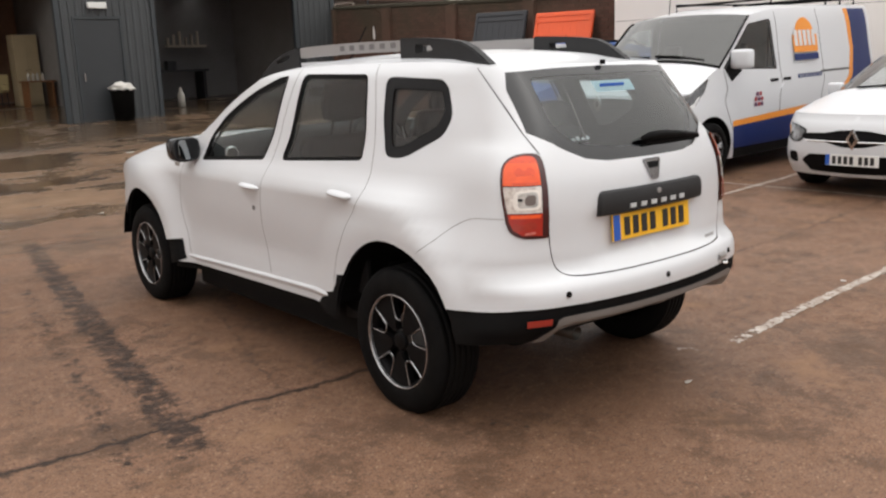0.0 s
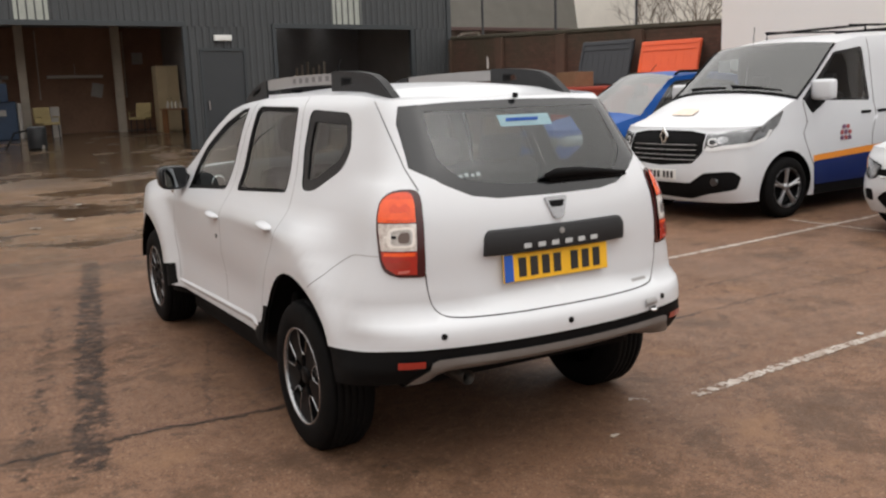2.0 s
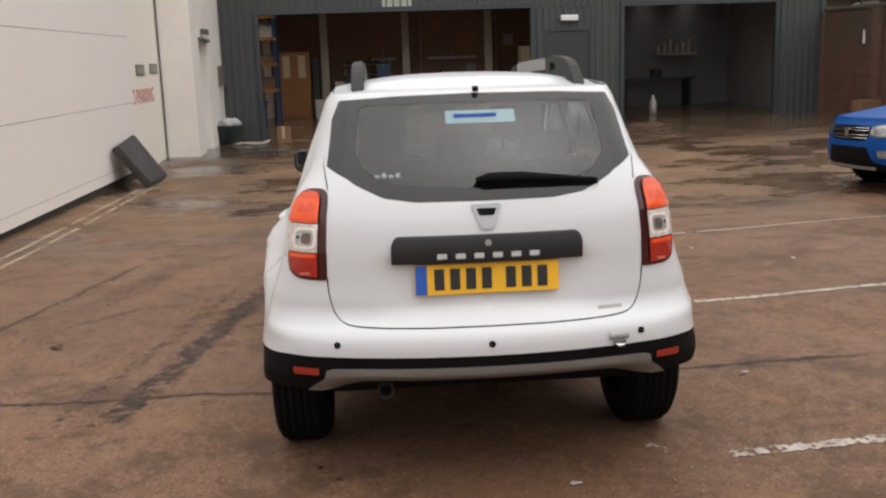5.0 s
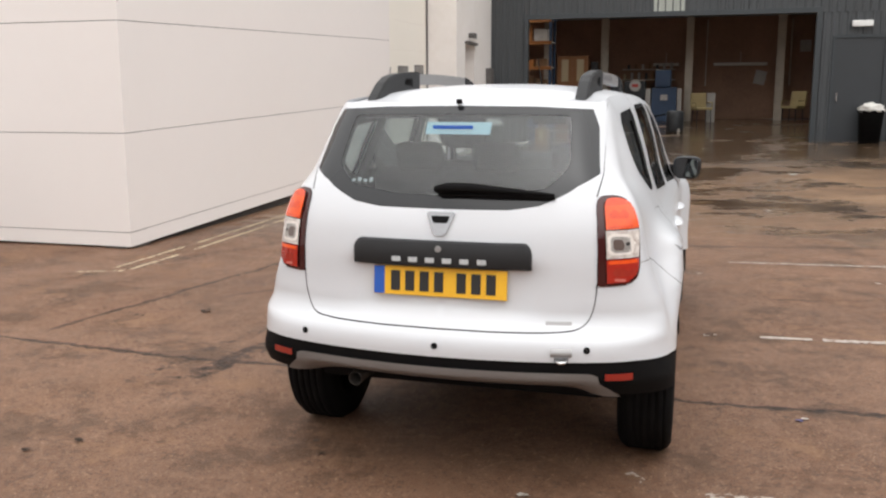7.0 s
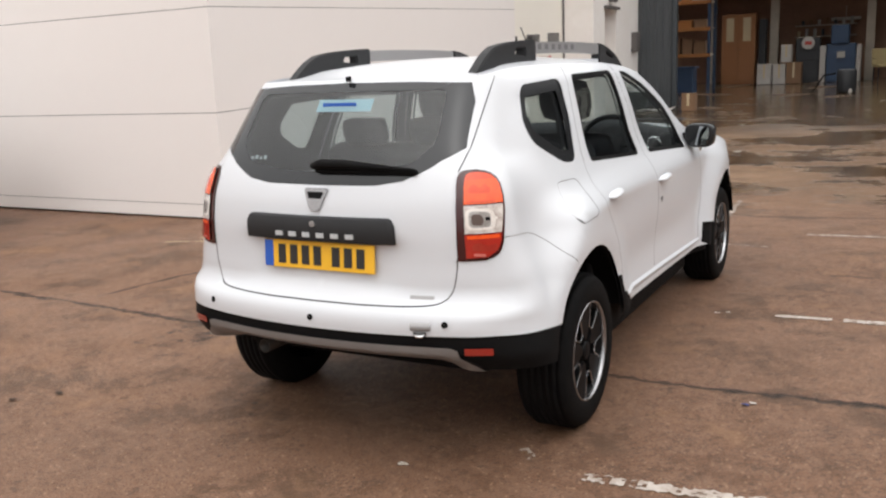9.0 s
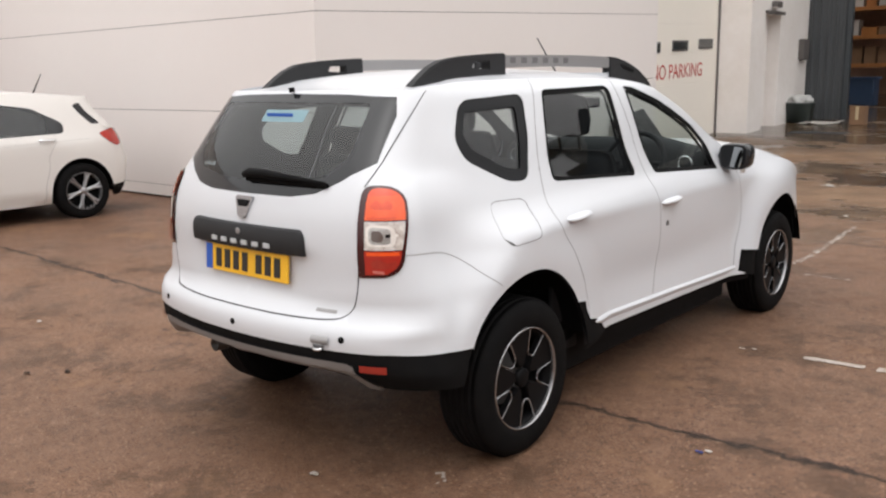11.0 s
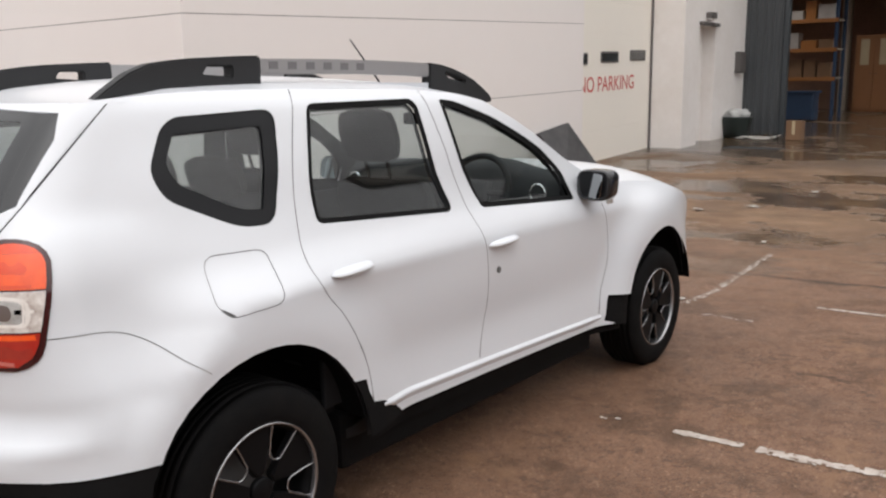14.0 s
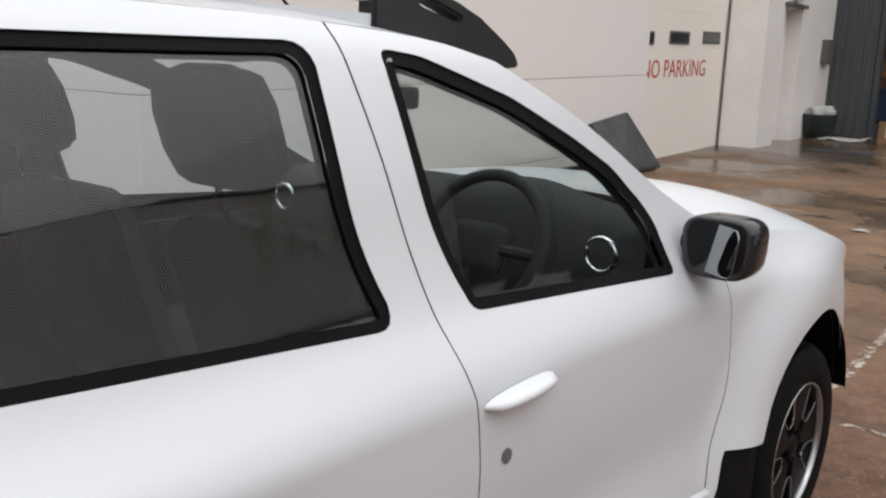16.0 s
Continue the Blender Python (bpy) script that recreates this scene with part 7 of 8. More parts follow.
def build_car():
    suv = thing("suv_car", "white five-door compact SUV with black plastic cladding, parked on wet tarmac", "car", pose(0.007, 0, 0, 0, 0, -0.3))
    for right in (True, False):
        build_half(suv, right)
        side_details(suv, 1 if right else -1)
    build_upper(suv)
    build_wells(suv)
    rear_details(suv)
    interior(suv)
    for yc, spins in zip((0.822, 3.64), ((0.45, 0.9), (0.2, 0.7))):
        for sx, sp in zip((1, -1), spins):
            wheel_mesh(suv, sx * 0.745, yc, sp)
    part("aerial", tube([(0, 2.335, 1.53), (0, 2.325, 1.56), (0, 2.14, 1.742)], [0.013, 0.0045, 0.0028], sides=8), BLACK_PLASTIC, suv, "short black roof aerial")
    return suv


build_car()

# ---- other parked vehicles, built on the same kind of wrapped shell ----
BLUE_PAINT = mat("bright_blue_paint", (0.001, 0.064, 0.28), 0.42, coat=0.03, vary=0.2, scale=2, second=(0.002, 0.054, 0.23), spec=0.15)
SCREEN = glass_mat("windscreen_glass", (0.34, 0.39, 0.40), 1.0, 0.095)
LOW_SCREEN = glass_mat("raked_windscreen_glass", (0.34, 0.38, 0.385), 1.0, 0.18)
PALE_ORANGE = mat("pale_orange_mark", (0.74, 0.54, 0.40), 0.4, vary=0.8, scale=14, second=(0.70, 0.66, 0.62))
VAN_BLUE = mat("navy_stripe", (0.004, 0.020, 0.115), 0.45, coat=0.05, vary=0.3, scale=3, second=(0.003, 0.015, 0.085), spec=0.3)
VAN_ORANGE = mat("orange_stripe", (0.80, 0.28, 0.03), 0.4)
LAMP_GLASS = mat("headlamp_glass", (0.16, 0.165, 0.17), 0.06, metal=0.5, coat=1.0, vary=0.8, scale=9, second=(0.04, 0.04, 0.045))
LAMP_MIXED = mat("faceted_headlamp", (0.62, 0.63, 0.65), 0.10, metal=0.6, coat=1.0, vary=1.0, scale=13, second=(0.05, 0.052, 0.058))
LAMP_DARK = mat("dark_headlamp_bowl", (0.02, 0.021, 0.023), 0.12, coat=0.8)
LAMP_BRIGHT = mat("headlamp_reflector", (0.78, 0.79, 0.80), 0.15, coat=1.0)
CAB_DARK = mat("dark_cab", (0.03, 0.032, 0.035), 0.8)
RIM_SILVER = mat("silver_alloy", (0.36, 0.36, 0.37), 0.3, metal=0.8)


def spoked_wheel(car, x, y, spin, R, rr, n, w=0.10, material=None):
    """Tyre with a silver many-spoked alloy."""
    material = material or RIM_SILVER
    sx = 1 if x > 0 else -1
    hub = new("wheel")
    hub.parent = car
    hub.location = (x, y, R)
    hub.rotation_euler = (spin, 0, 0 if sx > 0 else math.pi)
    part("tyre", lathe([(rr - 0.005, -w), (R - 0.03, -w - 0.004), (R - 0.005, -w + 0.02), (R, -w + 0.04), (R, w - 0.04), (R - 0.005, w - 0.02), (R - 0.03, w + 0.004), (rr + 0.01, w + 0.004), (rr - 0.005, w - 0.01)], sides=40), RUBBER, hub, "worn black rubber tyre", True)
    part("rim", lathe([(rr, w - 0.004), (rr - 0.012, w - 0.01), (rr - 0.02, w - 0.05), (rr - 0.03, -0.02), (0.03, -0.03)], sides=32), RIM_DARK, hub, "", True)
    part("rim_edge", lathe([(rr - 0.016, w - 0.018), (rr, w - 0.002), (rr + 0.003, w - 0.01)], sides=40), material, hub, "", True)
    for k in range(n):
        a = 2 * math.pi * k / n
        for d in (-0.10, 0.10):
            p = [(w - 0.03, 0.035 * math.cos(a), 0.035 * math.sin(a)), (w - 0.02, 0.6 * rr * math.cos(a + d * 0.6), 0.6 * rr * math.sin(a + d * 0.6)), (w - 0.014, (rr - 0.008) * math.cos(a + d), (rr - 0.008) * math.sin(a + d))]
            part("spoke", tube(p, [0.022, 0.014, 0.013], sides=6), material, hub)
    part("hub_cap", lathe([(0.05, w - 0.03), (0.045, w - 0.012), (0.001, w - 0.01)], sides=20), material, hub, "", True)


def cap_patch(car, shell, edge, name, material, dy, dz, first_z=None):
    """Sheet over the car between its two side edges; dy, dz: bulge at the middle for start and end."""
    rows = []
    n = 10
    L = len(edge) - 1
    if first_z is not None:
        rows.append([Vector((p.x * (1 if i >= 0 else -1), p.y, p.z)) for i, p in ((i, shell.point(abs(i) / n * S2, first_z)) for i in range(-n, n + 1))])
    for k, (y, z) in enumerate(edge):
        if first_z is not None and k == 0:
            continue
        f = k / L
        a = shell.half(y, z)
        rows.append([(a * u, y + (dy[0] + (dy[1] - dy[0]) * f) * (1 - u * u), z + (dz[0] + (dz[1] - dz[0]) * f) * (1 - abs(u) ** 2.6)) for u in (i / n for i in range(-n, n + 1))])
    return patch(rows, name, material, car)


def vehicle(name, label, category, m, shell, chain, z0, floor_z0, regions, paint, wheel, tail, lined=True, group=""):
    """chain: (name, edge points, material, dy, dz) from the modelled end to the other; tail: y of the far end."""
    v = thing(name, label, category, None, group)
    top = []
    for _, edge, *_ in chain:
        top += (edge if not top else edge[1:])
    s_top = shell.sides(top)
    outline = [(0.0, z0), (S1, z0), (S1 + 0.12, z0)] + s_top + [shell.side(tail, shell_z) for shell_z in (floor_z0 + 0.6, floor_z0)] + [shell.side(1.5, floor_z0), (S2, floor_z0 + 0.02), (0.0, floor_z0 + 0.02)]
    for right in (True, False):
        skin(v, shell, right, outline, [(n, densify(p, 0.05), k, mt, False) for n, p, k, mt in regions], paint, 0.09, lined)
    for i, (nm, edge, material, dy, dz) in enumerate(chain):
        ob = cap_patch(v, shell, edge, nm, material, dy, dz, z0 if i == 0 else None)
        if "screen" in nm:
            ob.visible_shadow = False
    y, z = top[-1]
    a = shell.half(y, z)
    rows = [[(shell.half(tail, zz) * u, tail + 0.06 * (1 - u * u), zz) for u in (i / 8 for i in range(-8, 9))] for zz in (z, z * 0.75 + floor_z0 * 0.25, (z + floor_z0) / 2, floor_z0)]
    patch(rows, "tail_panel", paint, v)
    part("underbody", box(-0.62, 0.5, floor_z0 - 0.02, 0.62, tail - 0.2, floor_z0 + 0.14), BLACK_PLASTIC, v)
    part("cabin_floor", box(-0.66, 1.0, floor_z0 + 0.16, 0.66, tail - 0.3, floor_z0 + 0.2), CAB_DARK, v)
    for yc in shell.wheels:
        for sx in (-1, 1):
            rings = [[(sx * x, yc + r * math.cos(a), shell.wheel_z + r * math.sin(a)) for a in (0.1 + (math.pi - 0.2) * i / 16 for i in range(17))] for r, x in ((shell.arch_r, shell.half(yc, 0.8) - 0.01), (shell.arch_r + 0.01, 0.45), (0.05, 0.45))]
            patch(rings, "wheel_well", BLACK_PLASTIC, v)
            wheel(v, sx * (shell.half(2.2, 0.6) - 0.10), yc)
    v.matrix_world = m
    return v


def front_seats(v, y, z, w=0.36):
    for x in (-w, w):
        mm = Matrix.Translation((x, y, z)) @ Matrix.Rotation(radians(-14), 4, "X")
        st = new("front_seat"); st.parent = v
        part("backrest", box(-0.23, -0.06, 0, 0.23, 0.06, 0.58, 0.05, m=mm), SEAT, st, "", True)
        part("headrest", box(-0.12, -0.05, 0.62, 0.12, 0.04, 0.80, 0.04, m=mm), SEAT, st, "", True)


def door_mirror(v, x, y, z, size, material):
    mr = part("door_mirror", box(x - size * 0.5, y - size * 0.25, z - size * 0.42, x + size * 0.5, y + size * 0.25, z + size * 0.42, size * 0.16), material, v, "", True)
    part("mirror_glass", box(x - size * 0.38, y + size * 0.251, z - size * 0.32, x + size * 0.38, y + size * 0.262, z + size * 0.32), MIRROR, mr)
    part("mirror_foot", box(x - (size if x > 0 else -size * 0.4), y - 0.03, z - size * 0.5, x - (size * 0.4 if x > 0 else -size), y + 0.05, z - size * 0.15, 0.01), BLACK_PLASTIC, mr)


def diamond(v, y, z, s, out):
    """Plain rhombus emblem."""
    b = part("emblem", prism([(0, s), (0.62 * s, 0), (0, -s), (-0.62 * s, 0)], 0.02, m=Matrix.Translation((0, y - out, z)) @ Matrix.Rotation(radians(90), 4, "X"), bevel=0.006), CHROME, v, "plain chrome rhombus emblem")
    part("emblem_hollow", prism([(0, s * 0.5), (0.28 * s, 0), (0, -s * 0.5), (-0.28 * s, 0)], 0.004, m=Matrix.Translation((0, y - out - 0.0205, z)) @ Matrix.Rotation(radians(90), 4, "X")), BLACK_PLASTIC, b)


def bars_across(v, shell, x1, zs, material, thick=0.012, out=0.012, name="grille_bar"):
    for z in zs:
        pts = [Vector((u * x1, shell.rear(abs(u) * x1, z) - out, z)) for u in (i / 8 for i in range(-8, 9))]
        part(name, tube(pts, thick, sides=6), material, v)


def nose_plate(v, shell, z):
    plate(v, Matrix.Translation((0, shell.rear(0.2, z) - 0.012, z)), PLATE_WHITE, False, "white number plate with unreadable dark bars")


# panel van
VAN = Shell(
    section=[(0.2, 0.92), (0.4, 0.955), (0.7, 0.965), (1.0, 0.955), (1.2, 0.93), (1.5, 0.89), (1.8, 0.85), (1.92, 0.815), (2.0, 0.78)],
    plan=[(0, -0.06), (0.5, -0.02), (1.0, 0), (4.6, 0), (5, -0.03)],
    back=[(0.2, 0.10), (0.32, 0.03), (0.5, 0), (0.7, 0.02), (0.9, 0.07), (1.02, 0.16)], crown=0.22,
    corner=[(0.2, 0.30), (1.05, 0.32)], wheels=(0.93, 4.03), wheel_z=0.33, arch_r=0.40, flare=0.02, length=5.0)
van_y1 = VAN.corner_ends(1.02)[1]
van_chain = [
    ("bonnet", [(van_y1, 1.02), (0.78, 1.13), (0.98, 1.22), (1.12, 1.27)], WHITE_PAINT, (0, -0.16), (0.02, 0.09)),
    ("windscreen", [(1.12, 1.27), (1.45, 1.53), (1.74, 1.785), (1.86, 1.86)], SCREEN, (-0.16, -0.20), (0.09, 0.045)),
    ("roof", [(1.86, 1.86), (2.3, 1.925), (3.4, 1.955), (4.95, 1.95)], WHITE_PAINT, (-0.20, 0.0), (0.045, 0.065)),
]
vs, ve = VAN.side, VAN.end
van_regions = [
    ("door_seam", ribbon([vs(1.22, 1.24), vs(1.20, 0.9), vs(1.38, 0.5), vs(1.40, 0.3)], 0.012), 0.006, SEAM),
    ("door_seam", ribbon([vs(2.42, 1.90), vs(2.44, 1.2), vs(2.44, 0.35)], 0.012), 0.006, SEAM),
    ("door_seam", ribbon([vs(3.45, 1.92), vs(3.45, 0.35)], 0.012), 0.006, SEAM),
    ("slide_rail", ribbon([vs(3.45, 1.12), vs(4.85, 1.12)], 0.03), 0.004, SEAM),
    ("navy_panel", [vs(1.36, 0.58), vs(4.95, 0.70), vs(4.95, 0.32), vs(1.40, 0.32)], -0.001, VAN_BLUE),
    ("orange_band", [vs(1.35, 0.645), vs(4.95, 0.80), vs(4.95, 0.70), vs(1.35, 0.58)], -0.001, VAN_ORANGE),
    ("orange_band", [vs(4.22, 1.92), vs(4.34, 1.92), vs(4.42, 1.4), vs(4.32, 1.0), vs(4.0, 0.78), vs(3.88, 0.78), vs(4.24, 1.05), vs(4.32, 1.4)], -0.001, VAN_ORANGE),
    ("navy_panel", [vs(4.34, 1.92), vs(4.86, 1.92), vs(4.88, 0.70), vs(4.0, 0.78), vs(4.32, 1.0), vs(4.42, 1.4)], -0.001, VAN_BLUE),
    ("sill_cladding", [vs(1.40, 0.32), vs(3.60, 0.32), vs(3.60, 0.15), vs(1.40, 0.15)], 0.0, BLACK_PLASTIC),
    ("door_window_frame", rounded([vs(1.20, 1.255), vs(1.50, 1.50), vs(1.80, 1.76), vs(2.30, 1.815), vs(2.37, 1.20)], 0.04), 0.002, BLACK_GLOSS),
    ("mirror_base", rounded([vs(1.24, 1.25), vs(1.50, 1.36), vs(1.60, 1.22), vs(1.36, 1.10)], 0.03), 0.001, BLACK_PLASTIC),
    ("door_window", rounded([vs(1.54, 1.27), vs(1.58, 1.48), vs(1.83, 1.73), vs(2.26, 1.785), vs(2.33, 1.23)], 0.04), 0.006, GLASS_REAR),
    ("headlamp", rounded([ve(0.555, 0.955), ve(0.57, 0.79), ve(0.64, 0.765), ve(0.76, 0.795), (S2 - 0.03, 0.82), vs(0.62, 0.87), vs(0.76, 0.99), vs(0.90, 1.165), vs(0.70, 1.085), (S2 + 0.0, 1.012), (S1 + 0.08, 0.975), ve(0.63, 0.95)], 0.03), -0.004, LAMP_GLASS),
    ("lamp_strip", ribbon([ve(0.585, 0.805), ve(0.65, 0.785), ve(0.76, 0.81), (S2 - 0.04, 0.83), vs(0.60, 0.88), vs(0.69, 0.97)], 0.045), -0.006, LAMP_BRIGHT),
    ("lamp_bowl", oval(ve(0.645, 0.868)[0], 0.868, 0.036, 0.040), -0.0065, LAMP_BRIGHT),
    ("lamp_bowl", oval(ve(0.645, 0.868)[0], 0.868, 0.023, 0.026), -0.0070, LAMP_DARK),
    ("lamp_bowl", oval(ve(0.735, 0.885)[0], 0.885, 0.036, 0.038), -0.0065, LAMP_MIXED),
    ("lamp_strip", ribbon([ve(0.60, 0.935), ve(0.70, 0.955), (S2 - 0.02, 0.985), vs(0.68, 1.06)], 0.012), -0.0062, LAMP_MIXED),
    ("grille", rounded([(-0.02, 0.992), ve(0.34, 0.985), ve(0.545, 0.955), ve(0.555, 0.76), ve(0.44, 0.64), (-0.02, 0.61)], 0.02), 0.015, BLACK_PLASTIC),
    ("lower_grille", rounded([(-0.02, 0.43), ve(0.42, 0.43), ve(0.58, 0.54), (S1 + 0.14, 0.565), (S1 + 0.20, 0.50), (S1 + 0.17, 0.37), ve(0.4, 0.25), (-0.02, 0.27)], 0.03), 0.012, BLACK_PLASTIC),
]
van = vehicle("panel_van", "white panel van with orange and navy stripes, parked in a bay", "van", pose(4.95, 4.6, ground_z(4.95, 4.6) - 0.005, 1.1, 0, -90), VAN, van_chain, 1.02, 0.20, van_regions, WHITE_PAINT, lambda v, x, y: spoked_wheel(v, x, y, 0.3, 0.33, 0.215, 5), 4.95)
bars_across(van, VAN, 0.47, (0.68, 0.73, 0.785, 0.84), SILVER, 0.0045, 0.002)
diamond(van, VAN.rear(0, 0.925), 0.925, 0.105, 0.0)
nose_plate(van, VAN, 0.515)
for sx in (-1, 1):
    door_mirror(van, sx * 1.04, 1.42, 1.36, 0.26, WHITE_PAINT)
    part("door_handle", box(sx * 0.955 - 0.02, 2.20, 1.055, sx * 0.955 + 0.02, 2.37, 1.09, 0.01), BLACK_PLASTIC, van)
    part("door_handle", box(sx * 0.955 - 0.02, 2.50, 1.055, sx * 0.955 + 0.02, 2.67, 1.09, 0.01), BLACK_PLASTIC, van)
    part("fog_lamp", lathe([(0.001, 0), (0.045, 0), (0.05, 0.02)], axis="z", sides=16, m=Matrix.Translation((sx * 0.70, VAN.rear(0.7, 0.45) - 0.01, 0.45)) @ Matrix.Rotation(radians(-90), 4, "X")), LAMP_DARK, van)
# livery: plain sun shape and bars on the near side
m = Matrix.Translation((0.906, 3.08, 1.58)) @ Matrix.Rotation(radians(90), 4, "Z") @ Matrix.Rotation(radians(80), 4, "X")
lg = part("livery_sun", prism([(0.24 * math.cos(a), 0.24 * math.sin(a)) for a in (math.pi * k / 16 for k in range(17))], 0.004, m=m), VAN_ORANGE, van, "plain orange half sun of the livery")
part("livery_block", prism([(-0.30, -0.20), (0.30, -0.20), (0.30, 0.02), (-0.30, 0.02)], 0.006, m=m), VAN_ORANGE, lg)
part("livery_bar", prism([(-0.30, -0.30), (0.30, -0.30), (0.30, -0.22), (-0.30, -0.22)], 0.005, m=m), VAN_BLUE, lg)
for k in range(5):
    part("bar", prism([(-0.27 + 0.11 * k, -0.12), (-0.20 + 0.11 * k, -0.12), (-0.20 + 0.11 * k, 0.08), (-0.27 + 0.11 * k, 0.08)], 0.009, m=m), WHITE_PAINT, lg)
m2 = Matrix.Translation((0.962, 3.16, 1.06)) @ Matrix.Rotation(radians(90), 4, "Z") @ Matrix.Rotation(radians(86), 4, "X")
for k in range(9):
    part("bar", prism([(-0.30 + 0.07 * k, 0.0), (-0.25 + 0.07 * k, 0.0), (-0.25 + 0.07 * k, 0.055), (-0.30 + 0.07 * k, 0.055)], 0.003, m=m2), VAN_BLUE, van)
m3 = Matrix.Translation((0.986, 1.90, 0.785)) @ Matrix.Rotation(radians(90), 4, "Z") @ Matrix.Rotation(radians(89), 4, "X")
CREST_RED = mat("faded_crest_red", (0.36, 0.06, 0.07), 0.5)
CREST_PURPLE = mat("faded_crest_purple", (0.16, 0.07, 0.14), 0.5)
for row in range(3):
    for k in range(3 if row != 2 else 2):
        cx, cz = -0.07 + 0.07 * k + (0.035 if row == 2 else 0.0), 0.02 + 0.062 * row
        part("livery_crest", prism([(cx + 0.030 * math.cos(a), cz + 0.027 * math.sin(a)) for a in (math.pi / 4 * i for i in range(8))], 0.004, m=m3), CREST_RED if (row + k) % 2 else CREST_PURPLE, van)
part("bonnet_mark", prism(rounded([(-0.17, -0.08), (0.19, -0.10), (0.14, 0.09), (-0.12, 0.10)], 0.04), 0.006, m=Matrix.Translation((-0.20, 0.62, 1.160)) @ Matrix.Rotation(radians(20), 4, "X")), PALE_ORANGE, van)
for y in (2.6, 4.0, 4.4, 4.8):
    part("roof_bar", tube([(-0.70, y, 1.98), (-0.70, y, 2.06), (0.70, y, 2.06), (0.70, y, 1.98)], 0.016, sides=6), BLACK_PLASTIC, van)
for x in (-0.6, 0.6):
    part("rack_rail", tube([(x, 2.45, 2.07), (x, 4.85, 2.07)], 0.014, sides=6), BLACK_PLASTIC, van)
part("aerial", tube([(-0.3, 1.87, 1.90), (-0.3, 1.89, 2.12)], 0.005, sides=6), BLACK_PLASTIC, van)
base = [Vector((0.92 * u, 1.12 - 0.16 * (1 - u * u) + 0.01, 1.27 + 0.09 * (1 - abs(u) ** 2.6) + 0.008)) for u in (i / 10 for i in range(-10, 11))]
part("scuttle", tube(base, 0.022, sides=6), BLACK_PLASTIC, van, "black plastic scuttle below the windscreen")
for u0, u1 in ((-0.62, 0.02), (0.12, 0.80)):
    pts = [Vector((0.90 * u, 1.19 - 0.16 * (1 - u * u), 1.345 + 0.09 * (1 - abs(u) ** 2.6) - 0.03 * (u - u0))) for u in (u0, (u0 + u1) / 2, u1)]
    part("wiper", tube(pts, 0.014, sides=6), BLACK_PLASTIC, van, "black windscreen wiper")
for sx in (-1, 1):
    part("pillar_trim", tube([(sx * (VAN.half(y, z) + 0.002), y, z) for y, z in ((1.12, 1.27), (1.45, 1.53), (1.74, 1.785), (1.84, 1.85))], 0.014, sides=6), BLACK_PLASTIC, van)
part("screen_sticker", box(-0.62, 1.62, 1.60, -0.44, 1.625, 1.74), STICKER_WHITE, van)
front_seats(van, 2.05, 0.75, 0.48)
part("dashboard", box(-0.85, 1.05, 0.85, 0.85, 1.45, 1.14, 0.06), CAB_DARK, van)
part("bulkhead", box(-0.80, 2.35, 0.4, 0.80, 2.40, 1.85), CAB_DARK, van)

# small white hatchback and blue crossover, nose to the yard
HATCH_KW = dict(
    section=[(0.2, 0.80), (0.35, 0.845), (0.6, 0.855), (0.82, 0.85), (0.92, 0.81), (1.08, 0.735), (1.28, 0.66), (1.42, 0.57)],
    plan=[(0, -0.07), (0.5, -0.015), (1, 0), (3.5, 0), (4.05, -0.06)],
    crown=0.28, corner=[(0.2, 0.30), (0.95, 0.32)], flare=0.03, length=4.05)


